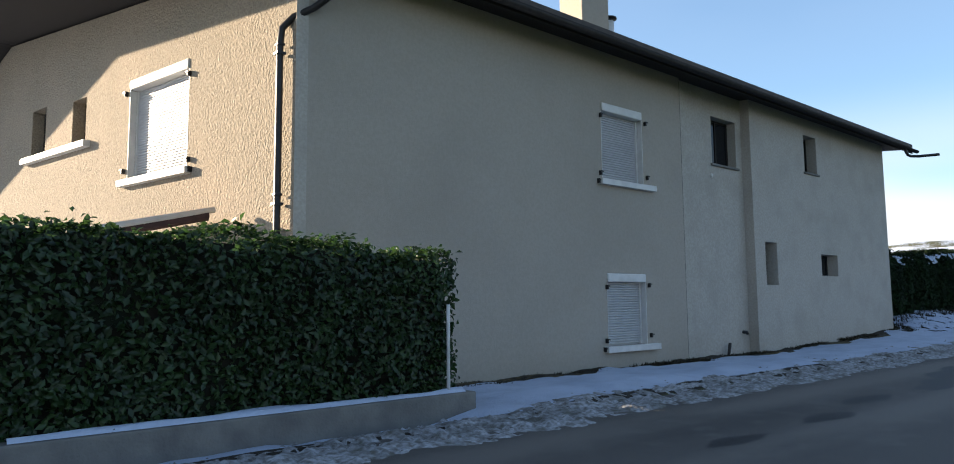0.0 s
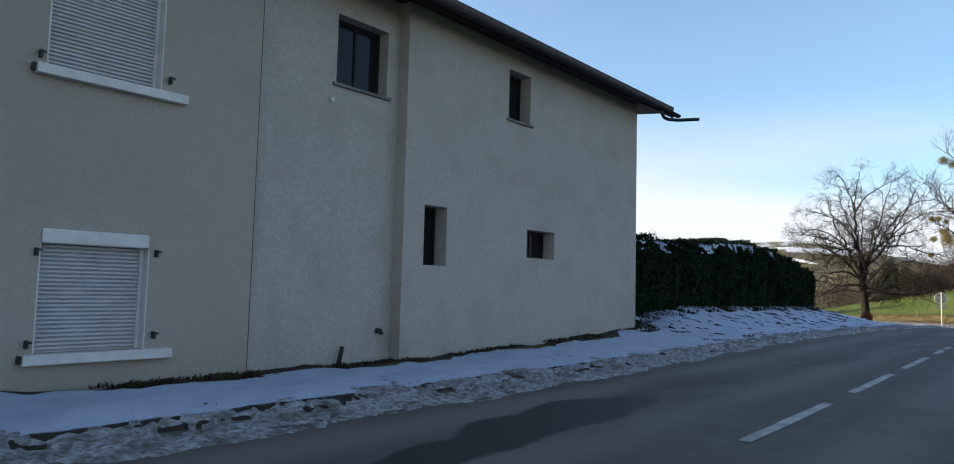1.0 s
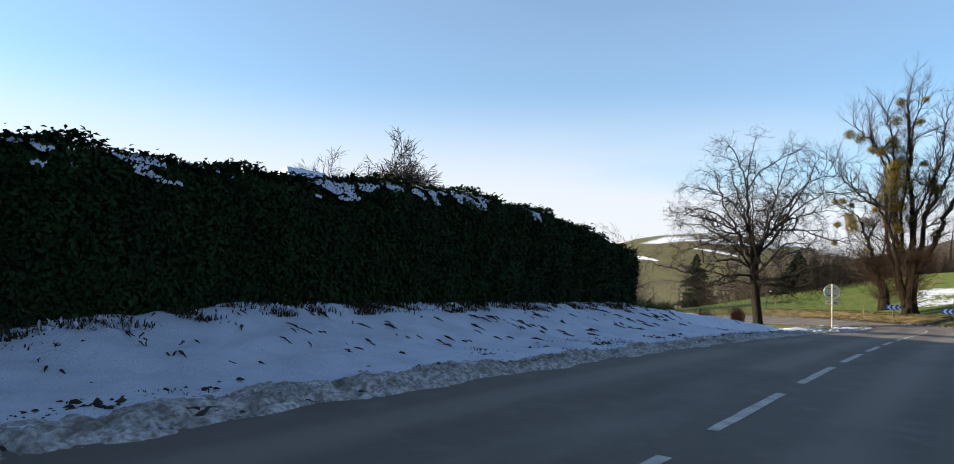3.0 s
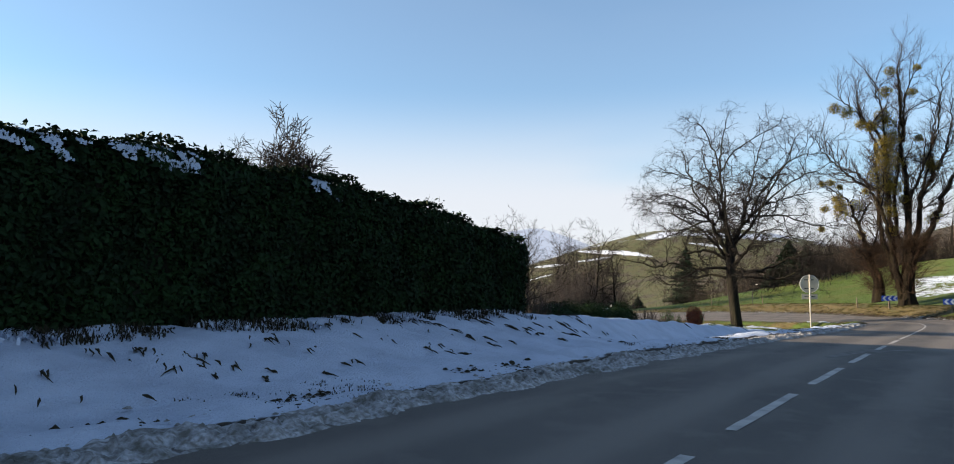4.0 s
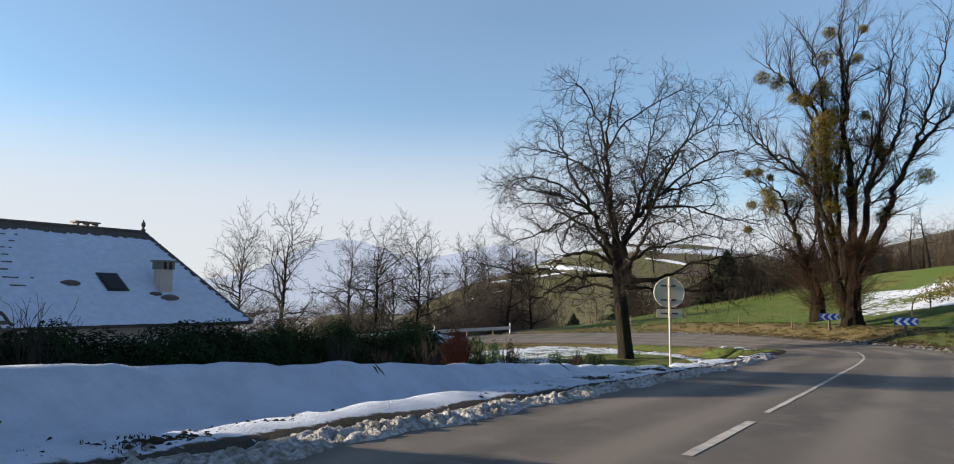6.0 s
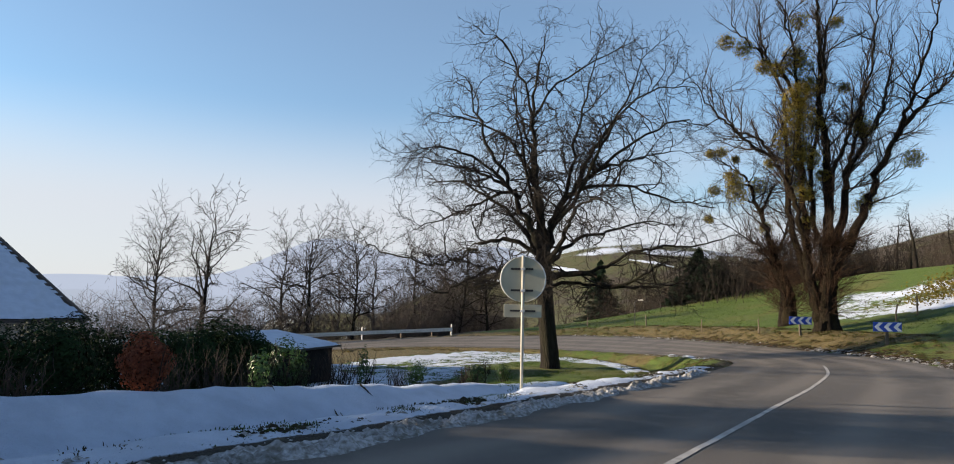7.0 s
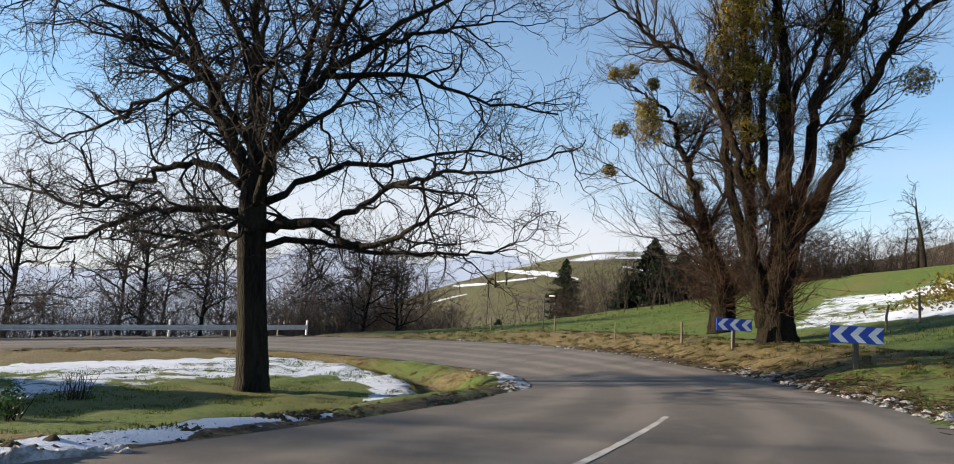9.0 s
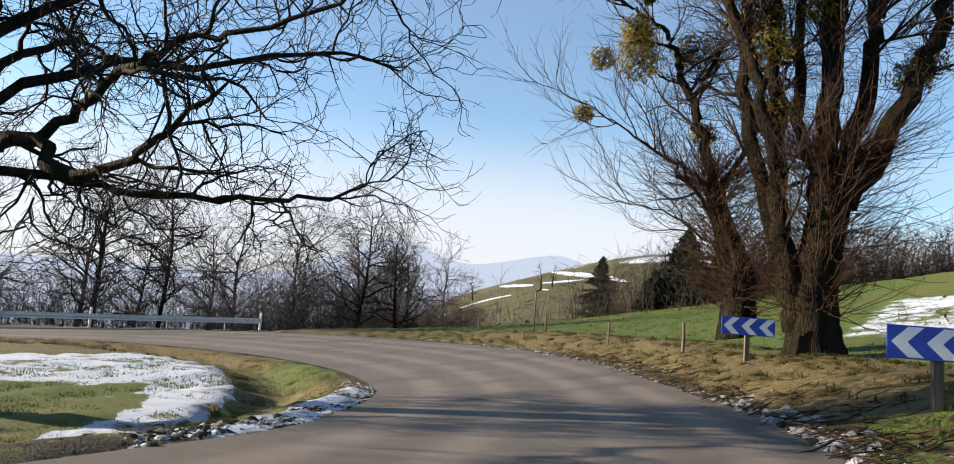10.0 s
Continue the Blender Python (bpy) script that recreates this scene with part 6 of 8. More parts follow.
def big_walnut():
    """The broad bare tree on the lawn inside the bend. Limbs by (sideways, depth, up) from the trunk's foot."""
    base = Vector((90.5, 15.78, height(90.5, 15.78) - 0.1))
    right, deep = Vector((0.516, -0.857, 0)), Vector((0.857, 0.516, 0))
    rr = random.Random(11)
    o = thing("walnut_tree", base, "broad bare walnut tree on the snowy lawn", "tree")

    def at(u, w, v):
        return base + right * u + deep * w + Vector((0, 0, v))

    def inside_crown(line):
        """The crown is a broad rounded dome, wider at its skirts."""
        tip = line[0][-1] - base
        u, w, v = tip.dot(right), tip.dot(deep), tip.z
        half = 8.9 if v > 7.5 else 8.9 + 0.9 * (7.5 - v)
        return (math.hypot(u, w) / half) ** 2.4 + (abs(v - 9.6) / 8.6) ** 2.4 < 1

    trunk = [at(0.02, 0, -0.2), at(0.0, 0, 0.4), at(-0.06, 0, 1.2), at(-0.2, 0, 2.6), at(-0.33, 0, 4.2), at(-0.38, 0, 5.3), at(-0.36, 0.05, 6.6)]
    tr = [0.56, 0.44, 0.40, 0.37, 0.37, 0.35, 0.27]
    fine = smooth_line([(*p, r) for p, r in zip(trunk, tr)], 4)
    v, f = tubes([([Vector(q[:3]) for q in fine], list(fine[:, 3]))], 18, 0.07, 5)
    piece("trunk", v, f, M_BARK, o, "dark furrowed trunk", True)
    limbs = [
        ([(-0.2, 0, 4.5), (0.8, -0.2, 4.6), (1.8, -0.4, 4.6), (2.6, -0.6, 4.0), (3.7, -0.9, 4.3), (4.7, -1.2, 4.9), (5.5, -1.4, 5.4)], 0.21, 0.03),
        ([(1.6, -0.3, 4.6), (2.8, -0.8, 5.2), (3.9, -1.3, 5.7), (5.0, -1.8, 5.9), (6.2, -2.2, 5.9), (7.4, -2.5, 6.2), (8.4, -2.7, 6.6)], 0.13, 0.02),
        ([(-0.6, 0, 4.9), (-1.9, -0.3, 4.9), (-3.1, -0.6, 4.7), (-4.2, -0.9, 4.0), (-5.2, -1.2, 3.6), (-6.2, -1.4, 3.9)], 0.16, 0.03),
        ([(-0.6, 0.1, 5.5), (-1.7, 0.3, 6.1), (-2.7, 0.5, 6.2), (-3.7, 0.7, 5.9), (-4.7, 0.9, 5.2), (-5.9, 1.1, 5.0), (-7.4, 1.3, 5.3), (-8.8, 1.5, 5.8), (-9.8, 1.5, 6.8)], 0.18, 0.02),
        ([(-0.5, -0.1, 5.8), (-1.0, -0.2, 6.8), (-1.5, -0.3, 7.8), (-2.1, -0.5, 8.9), (-3.0, -0.8, 10.3), (-3.7, -1.0, 12.3), (-4.3, -1.2, 13.8)], 0.23, 0.03),
        ([(-1.8, -0.4, 8.4), (-2.7, 0, 9.2), (-3.8, 0.3, 9.6), (-5.2, 0.5, 9.9), (-6.8, 0.6, 10.3)], 0.13, 0.03),
        ([(-0.38, 0, 6.0), (-0.5, 0.1, 7.6), (-0.7, 0.2, 9.0), (-0.9, 0.3, 10.7), (-1.0, 0.4, 12.4), (-0.7, 0.5, 14.4), (-0.4, 0.6, 16.6)], 0.25, 0.03),
        ([(-0.25, 0.1, 5.8), (0.1, 0.1, 7.3), (0.6, 0.2, 8.2), (1.4, 0.3, 9.1), (2.4, 0.4, 9.8), (3.6, 0.5, 10.2), (4.8, 0.6, 10.6), (6.4, 0.8, 10.9)], 0.24, 0.03),
        ([(-0.5, 0.1, 7.6), (-0.8, 0.8, 9.4), (-1.1, 1.5, 11.5), (-1.7, 2.0, 13.6), (-2.0, 2.4, 15.6)], 0.16, 0.03),
        ([(-0.06, 0.1, 6.6), (1.2, -0.7, 8.4), (2.2, -1.4, 10.6), (3.2, -1.8, 12.6), (3.9, -2.0, 14.6)], 0.16, 0.03),
        ([(-0.3, -0.2, 5.0), (0.3, -1.6, 6.2), (0.7, -3.2, 7.2), (1.3, -4.8, 7.6), (1.4, -6.4, 7.4)], 0.17, 0.03),
        ([(-0.3, 0.2, 5.2), (-0.8, 1.8, 6.6), (-1.0, 3.6, 7.8), (-1.5, 5.4, 8.2), (-1.7, 7.0, 8.0)], 0.17, 0.03),
        ([(-0.2, -0.2, 6.2), (-1.0, -1.8, 8.0), (-1.7, -3.4, 10.2), (-2.0, -4.6, 12.2)], 0.15, 0.03),
        ([(-0.2, 0.2, 6.4), (1.0, 2.0, 8.4), (2.0, 3.6, 10.6), (2.9, 4.6, 12.6)], 0.15, 0.03),
        ([(-0.6, 0, 5.6), (-1.8, 0.9, 7.4), (-3.4, 1.6, 8.6), (-4.9, 2.2, 9.4), (-6.3, 2.6, 9.2)], 0.15, 0.03),
        ([(0.0, 0, 5.2), (1.4, 1.2, 6.4), (3.1, 2.4, 6.9), (5.2, 3.2, 7.6), (6.7, 3.6, 7.4)], 0.15, 0.03),
        ([(-0.65, 0.17, 8.5), (-1.8, 0.5, 10.8), (-3.7, 1.0, 12.3), (-5.7, 1.2, 12.7)], 0.13, 0.03),
        ([(1.4, 0.3, 9.1), (2.4, -0.3, 11.4), (4.6, -0.8, 13.4), (6.7, -1.0, 13.6)], 0.13, 0.03),
        ([(-1.5, -0.3, 8.2), (-3.4, -0.6, 9.8), (-5.3, -1.0, 10.5), (-6.8, -1.2, 10.2)], 0.12, 0.03),
        ([(2.2, 0.4, 9.7), (4.2, 1.0, 11.4), (6.5, 1.4, 12.6), (8.2, 1.6, 12.2)], 0.12, 0.03),
        ([(-0.97, 0.36, 11.8), (-1.4, 0.1, 14.0), (-2.4, -0.4, 15.8), (-3.4, -0.6, 16.2)], 0.10, 0.03),
        ([(-1.0, 0.4, 12.3), (0.9, 0.6, 14.6), (3.7, 0.8, 16.2)], 0.10, 0.03),
        ([(-0.2, -0.1, 4.0), (1.0, 0.4, 4.3), (2.5, 0.9, 4.0), (4.2, 1.2, 4.1), (5.8, 1.5, 4.2), (7.1, 1.6, 4.6)], 0.13, 0.03),
        ([(-0.4, 0.1, 4.1), (-1.7, 0.8, 4.4), (-2.9, 1.6, 4.0), (-4.3, 2.2, 4.0), (-5.5, 2.6, 4.4)], 0.12, 0.03),
        ([(-0.3, -0.2, 4.3), (-0.1, -1.8, 4.4), (-0.8, -3.4, 3.9), (-1.1, -5.0, 3.8)], 0.12, 0.03),
        ([(1.2, 0.3, 8.9), (3.5, 0.2, 9.0), (5.6, 0.0, 8.3), (7.8, -0.3, 7.9)], 0.12, 0.03),
        ([(-1.7, -0.4, 8.6), (-3.2, 0.2, 8.2), (-4.9, 0.6, 7.4), (-6.5, 0.8, 6.8)], 0.12, 0.03),
        ([(0.6, 0.2, 8.2), (1.0, -0.4, 10.2), (1.4, -0.8, 12.6), (2.0, -1.0, 15.0)], 0.13, 0.03),
    ]
    #        per m  length      spread gnarl lift  n  rmin  first
    spec = [(1.7, 1.5, 3.4, 0.95, 0.30, 0.0, 9, 0.019, 0.14),
            (3.3, 0.8, 1.9, 0.90, 0.36, -0.01, 5, 0.0105, 0.10),
            (4.9, 0.35, 1.0, 0.85, 0.42, -0.02, 3, 0.0070, 0.10)]
    out = [[], [], []]
    for k, (pts, r0, r1) in enumerate(limbs):
        line = limb_line([at(*p) for p in pts], r0 * (1.0 if r0 > 0.2 else 0.82), r1 * 0.8, rr, 4, 0.085)
        v, f = tubes([line], 9, 0.10, k)
        piece("limb", v, f, M_BARK, o, smooth=True)
        ramify(rr, line, 0, spec, out)
    # nothing hangs lower than a man can reach
    out = [[ln for ln in rows if min(q.z for q in ln[0]) > base.z + low and inside_crown(ln)] for rows, low in zip(out, (2.9, 2.6, 2.4))]
    add_lines("bough", out[0], 5, M_TWIG_DARK, o)
    add_lines("branchwork", out[1], 4, M_TWIG_DARK, o)
    add_lines("twig_crown", out[2], 3, M_TWIG_DARK, o, "fine bare twigs")


big_walnut()


def clump(name, centre, radius, count, seed, material=None, group="mistletoe in the poplars"):
    rng = np.random.default_rng(seed)
    d = rng.normal(0, 1, (count, 3))
    d /= np.linalg.norm(d, axis=1, keepdims=True)
    rad = radius * rng.uniform(0.25, 1.0, count) ** 0.5
    bump = 1 + 0.25 * np.sin(d[:, 0] * 5 + seed) * np.cos(d[:, 2] * 4)
    c = np.array(centre) + d * (rad * bump)[:, None] * np.array([1, 1, 0.9])
    o = thing(name, centre, "round yellow-green mistletoe clump in a bare poplar", "mistletoe", group)
    leaves("foliage", c, d, 0.15, material or M_MISTLETOE, o, seed=seed, spread=0.7, aspect=0.3)
    lines = []
    rr = random.Random(seed)
    for k in range(22):
        v = Vector((rr.gauss(0, 1), rr.gauss(0, 1), rr.gauss(0, 1))).normalized() * radius * rr.uniform(0.7, 1)
        lines.append(([Vector(centre), Vector(centre) + v * 0.5 + Vector((0, 0, 0.04)), Vector(centre) + v], [0.015, 0.01, 0.006]))
    add_lines("stalk", lines, 3, M_SHOOT, o)


def poplars():
    right, deep = Vector((0.516, -0.857, 0)), Vector((0.857, 0.516, 0))

    def make(name, label, foot, trunk, tr, limbs, shoots, shoot_top, seed, spec):
        base = Vector((*foot, -0.9))
        rr = random.Random(seed)
        o = thing(name, (*foot, height(*foot) - 0.1), label, "tree")

        def at(u, w, v):
            return base + right * u + deep * w + Vector((0, 0, v))

        fine = smooth_line([(*at(*p), r) for p, r in zip(trunk, tr)], 5)
        v, f = tubes([([Vector(q[:3]) for q in fine], [r * 0.9 for r in fine[:, 3]])], 30, 0.09, seed)
        piece("trunk", v, f, M_POPLAR, o, "thick gnarled furrowed trunk", True)
        out = [[], [], []]
        spots = []
        for k, (pts, r0, r1) in enumerate(limbs):
            line = limb_line([at(*p) for p in pts], r0 * 0.80, r1 * 0.7, rr, 6, 0.075)
            v, f = tubes([line], 11, 0.07, k + seed)
            piece("limb", v, f, M_POPLAR, o, smooth=True)
            ramify(rr, line, 0, spec, out)
            spots.append(line)
        add_lines("bough", out[0], 5, M_TWIG_DARK, o)
        add_lines("branchwork", out[1], 4, M_TWIG, o)
        add_lines("twig_crown", out[2], 3, M_TWIG, o, "fine upright brown twigs")
        # thicket of shoots from the trunk
        lines, small = [], []
        for k in range(shoots):
            h = 1.2 + (shoot_top - 1.2) * rr.random()
            a = rr.uniform(0, 2 * math.pi)
            i = np.interp(h, [t[2] for t in trunk], np.arange(len(trunk)))
            j = min(int(i), len(trunk) - 2)
            c = at(*trunk[j]).lerp(at(*trunk[j + 1]), i - j)
            r = float(np.interp(h, [t[2] for t in trunk], tr)) * 0.9
            d = Vector((math.cos(a), math.sin(a), rr.uniform(-0.1, 1.1)))
            p = c + Vector((math.cos(a), math.sin(a), 0)) * r
            ln = wander(rr, p, d, rr.uniform(0.9, 3.2), 0.015, 0.005, 5, 0.16, 0.06)
            lines.append(ln)
            for _ in range(4):
                q = ln[0][rr.randrange(1, 5)]
                small.append(wander(rr, q, Vector((rr.gauss(0, 1), rr.gauss(0, 1), rr.gauss(0.3, 1))), rr.uniform(0.25, 0.8), 0.006, 0.003, 3, 0.2, 0.02))
        # water shoots up the stems
        for pts, radii in spots:
            for _ in range(int(len(pts) * 2.4)):
                i = rr.randrange(0, max(2, int(len(pts) * 0.6)))
                d = Vector((rr.gauss(0, 1), rr.gauss(0, 1), rr.uniform(-0.3, 0.9)))
                ln = wander(rr, pts[i], d, rr.uniform(0.6, 2.2), 0.012, 0.004, 5, 0.2, 0.04)
                lines.append(ln)
                for _ in range(3):
                    q = ln[0][rr.randrange(1, 5)]
                    small.append(wander(rr, q, Vector((rr.gauss(0, 1), rr.gauss(0, 1), rr.gauss(0.2, 1))), rr.uniform(0.2, 0.7), 0.006, 0.003, 3, 0.25, 0.02))
        add_lines("shoot_thicket", lines, 3, M_SHOOT, o, "reddish brown shoots round the trunk")
        add_lines("shoot_twig", small, 3, M_SHOOT, o)
        return spots

    spec = [(1.5, 1.3, 3.6, 0.70, 0.16, 0.07, 7, 0.016, 0.16),
            (2.8, 0.8, 2.2, 0.60, 0.15, 0.06, 5, 0.0095, 0.1),
            (4.2, 0.4, 1.2, 0.55, 0.16, 0.04, 3, 0.0062, 0.1)]
    make("poplar_tree", "huge old multi-stemmed poplar full of mistletoe", (106.7, 5.55),
         [(0.12, 0, -0.3), (0.1, 0, 0.5), (0.05, 0, 1.3), (0.1, 0, 2.4), (0.3, 0, 3.6), (0.45, 0, 4.6), (0.5, 0, 5.3)], [1.0, 0.80, 0.66, 0.58, 0.56, 0.56, 0.42],
         [([(-0.35, 0.1, 0.8), (-0.7, 0.1, 2.9), (-0.95, 0.2, 5.6), (-1.0, 0.3, 8.4), (-1.2, 0.3, 11.2), (-1.3, 0.2, 14.0), (-1.6, 0.1, 18.1), (-2.4, 0, 20.5)], 0.44, 0.05),
          ([(-0.7, 0.5, 2.6), (-1.6, 0.7, 7.0), (-1.7, 0.8, 9.8), (-1.75, 0.8, 12.0), (-2.0, 0.7, 14.9), (-3.0, 0.6, 17.2), (-3.6, 0.5, 19.5)], 0.30, 0.05),
          ([(-1.0, 0.1, 5.2), (-1.7, -0.1, 7.8), (-2.3, -0.2, 9.3), (-3.2, -0.4, 10.6), (-4.6, -0.6, 11.4), (-5.9, -0.8, 12.5), (-6.8, -0.9, 13.3), (-8.0, -1.0, 15.0)], 0.25, 0.04),
          ([(-1.7, 0.8, 10.4), (-2.3, 1.0, 10.9), (-3.4, 1.2, 12.1), (-4.6, 1.4, 12.7), (-5.2, 1.5, 13.7), (-5.4, 1.6, 15.4)], 0.18, 0.04),
          ([(-1.2, 0.3, 14.0), (-2.2, 0.1, 16.0), (-3.5, 0, 17.0), (-4.8, -0.1, 18.2), (-5.5, -0.2, 19.2)], 0.17, 0.04),
          ([(0.3, 0, 4.0), (0.3, 0, 6.2), (0.4, 0, 8.4), (0.3, 0.1, 11.2), (0.05, 0.2, 13.8), (0.2, 0.3, 15.5), (0.2, 0.3, 18.6), (0.0, 0.3, 21.0), (0.4, 0.3, 22.6)], 0.47, 0.04),
          ([(0.3, 0.2, 14.8), (0.7, 0.4, 18.6), (1.8, 0.5, 21.9)], 0.15, 0.04),
          ([(0.45, -0.1, 8.0), (0.7, -0.3, 10.1), (1.3, -0.5, 11.8), (2.0, -0.7, 13.8), (2.6, -0.8, 15.6), (3.0, -0.9, 18.4), (3.2, -1.0, 20.6)], 0.23, 0.04),
          ([(0.6, 0.1, 4.4), (1.4, 0.2, 7.9), (1.7, 0.3, 9.9), (2.8, 0.4, 11.9), (3.9, 0.5, 13.6), (4.6, 0.6, 16.2), (4.9, 0.6, 19.0)], 0.37, 0.04),
          ([(1.7, 0.3, 9.6), (2.1, 0.1, 11.8), (2.4, 0, 13.3), (2.7, -0.1, 15.6), (3.4, -0.2, 18.5)], 0.19, 0.04),
          ([(0.75, -0.1, 4.2), (2.0, -0.3, 6.8), (2.7, -0.4, 8.5), (3.3, -0.5, 10.2), (4.3, -0.6, 12.2), (5.0, -0.7, 13.9), (5.5, -0.8, 15.6), (6.6, -0.9, 19.0), (7.2, -0.9, 21.8)], 0.42, 0.04),
          ([(4.2, -0.6, 12.0), (5.5, -0.5, 13.5), (6.7, -0.4, 14.7), (7.6, -0.3, 15.6), (8.8, -0.2, 17.8)], 0.23, 0.04),
          ([(0.1, 0.4, 4.4), (-0.2, 1.2, 9.0), (0.6, 1.8, 13.0), (1.0, 2.2, 17.0), (1.4, 2.3, 20.0)], 0.26, 0.04)],
         560, 8.5, 21, spec)
    make("pollard_poplar", "smaller leaning poplar wrapped in brown shoots", (108.0, 7.55),
         [(-0.3, 0, 0.5), (-0.3, 0, 1.2), (-0.3, 0, 2.4), (-0.85, 0, 3.9), (-1.2, 0, 5.0)], [0.66, 0.56, 0.44, 0.34, 0.26],
         [([(-1.1, 0, 4.6), (-1.45, 0.1, 6.2), (-1.7, 0.1, 7.3), (-2.2, 0.2, 8.4), (-2.5, 0.2, 9.4), (-3.0, 0.3, 10.1), (-3.9, 0.3, 10.7), (-5.0, 0.4, 11.3)], 0.28, 0.03),
          ([(-2.0, 0.1, 7.6), (-1.2, -0.1, 8.8), (-0.9, -0.2, 9.9), (-0.8, -0.3, 11.4)], 0.13, 0.03),
          ([(-0.9, 0, 3.8), (-2.2, -0.5, 5.2), (-3.6, -0.8, 6.2), (-5.2, -1.2, 7.0)], 0.10, 0.02),
          ([(-1.0, 0.1, 4.3), (-0.2, 0.5, 6.2), (0.3, 0.8, 8.4), (0.3, 1.0, 10.0)], 0.15, 0.03),
          ([(-0.5, 0, 2.8), (-2.0, 0.3, 3.9), (-3.6, 0.5, 4.4)], 0.07, 0.02)],
         460, 6.5, 33, spec)
    rr = random.Random(8)
    big_clumps = [(2.4, 12.6, 0.62), (2.4, 13.3, 0.6), (5.3, 10.7, 0.62), (-2.0, 11.7, 0.85), (-1.6, 13.2, 0.95), (-1.7, 10.6, 0.7), (-0.9, 13.8, 0.85), (-0.8, 10.6, 0.7),
                  (-0.2, 12.8, 0.65), (-1.0, 14.9, 0.85), (2.4, 7.8, 0.55), (2.8, 8.2, 0.5), (-1.6, 14.3, 0.8), (-0.6, 15.2, 0.8), (-5.8, 17.7, 0.55), (-4.7, 17.4, 0.62),
                  (-1.0, 21.0, 0.5), (-1.3, 19.2, 0.6), (-1.3, 16.5, 0.9), (-1.3, 17.3, 0.7), (-3.5, 16.3, 0.5), (-2.8, 16.1, 0.55), (1.4, 15.0, 0.4), (2.9, 12.4, 0.45),
                  (0.9, 19.1, 0.4), (1.7, 21.5, 0.35), (-1.2, 8.5, 0.6), (-0.9, 6.8, 0.55), (0.0, 9.6, 0.45), (-1.5, 9.3, 0.7), (-1.4, 12.4, 0.8), (-1.1, 11.4, 0.6), (-2.9, 10.4, 0.4)]
    small_clumps = [(-3.6, 9.9, 0.5), (-3.5, 8.6, 0.7), (-3.6, 9.3, 0.6), (-1.8, 9.3, 0.65), (-5.0, 11.3, 0.32), (-4.4, 11.3, 0.4), (-4.6, 9.0, 0.42), (-5.1, 7.1, 0.32), (-3.3, 11.0, 0.3), (-1.4, 6.6, 0.45)]
    for foot, rows in (((106.7, 5.55, -0.9), big_clumps), ((108.0, 7.55, -0.9), small_clumps)):
        for k, (u, v, r) in enumerate(rows):
            c = Vector(foot) + right * u + deep * rr.uniform(-0.5, 0.6) + Vector((0, 0, v))
            clump("mistletoe_clump", tuple(c), r * 1.12, int(850 * r * r + 420 * r + 60), 100 + k)


poplars()


def bare_tree(name, label, h, spread_, seed, twig, group, trunk_r=0.16, density=1.0, first=0.25):
    """A bare tree at the origin, to be copied about."""
    rr = random.Random(seed)
    o = thing(name, (0, 0, 0), label, "tree", group)
    trunk = wander(rr, Vector((0, 0, -0.4)), Vector((rr.gauss(0, .04), rr.gauss(0, .04), 1)), h * 0.9, trunk_r, 0.03, 12, 0.06, 0.14)
    v, f = tubes([trunk], 8, 0.08, seed)
    piece("trunk", v, f, M_BARK, o, smooth=True)
    spec = [(2.1 * density, h * 0.20 * spread_, h * 0.40 * spread_, 0.98, 0.20, 0.03, 7, 0.022, first),
            (2.6 * density, h * 0.07, h * 0.16, 0.85, 0.22, 0.02, 4, 0.013, 0.14),
            (3.8 * density, h * 0.03, h * 0.08, 0.8, 0.22, 0.01, 2, 0.016, 0.12)]
    out = [[], [], []]
    ramify(rr, trunk, 0, spec, out)
    add_lines("bough", out[0], 4, M_BARK, o)
    add_lines("branchwork", out[1], 3, twig, o)
    add_lines("twig_crown", out[2], 3, twig, o)
    return o


def spread_copies(master, rows):
    """rows: x, y, height wanted as a factor, turn, and how deep the foot sits."""
    first = True
    for x, y, s, turn in rows:
        z = height(x, y) - 0.1
        m = Matrix.Translation((x, y, z)) @ Matrix.Rotation(radians(turn), 4, "Z")
        if first:
            master.matrix_basis = m @ Matrix.Diagonal((s, s, s, 1))
            first = False
        else:
            c = copy_thing(master, m)
            c.scale = (s, s, s)


GROVE = "bare trees beyond the bend"
ta = bare_tree("ash_tree", "slender bare tree beyond the crash barrier", 12, 1.2, 51, M_GROVE, GROVE, 0.20, 1.05)
tb = bare_tree("ash_tree", "tall bare tree with fine grey twigs", 13, 1.05, 52, M_GROVE, GROVE, 0.18, 1.05)
tc = bare_tree("field_maple", "spreading bare tree above the valley", 11, 1.25, 53, M_GROVE, GROVE, 0.22, 1.0, 0.22)
spread_copies(ta, [(110.3, 55.4, 1.15, 20), (129, 47, 1.2, 250), (121, 52, 1.12, 30), (146, 58, 1.2, 70), (158, 60, 1.35, 33), (116, 60, 1.1, 310)])
spread_copies(tb, [(112.1, 47.7, 1.05, 0), (100.5, 62, 1.2, 100), (125.5, 50, 1.12, 190), (134, 52, 1.12, 300), (150, 64, 1.2, 120), (124, 61, 1.15, 15)])
spread_copies(tc, [(104.1, 59.7, 1.45, 10), (109.0, 51, 1.2, 80), (131, 44, 0.98, 150), (138.5, 49, 1.05, 210), (142, 54, 1.12, 20), (134, 60, 1.15, 140)])

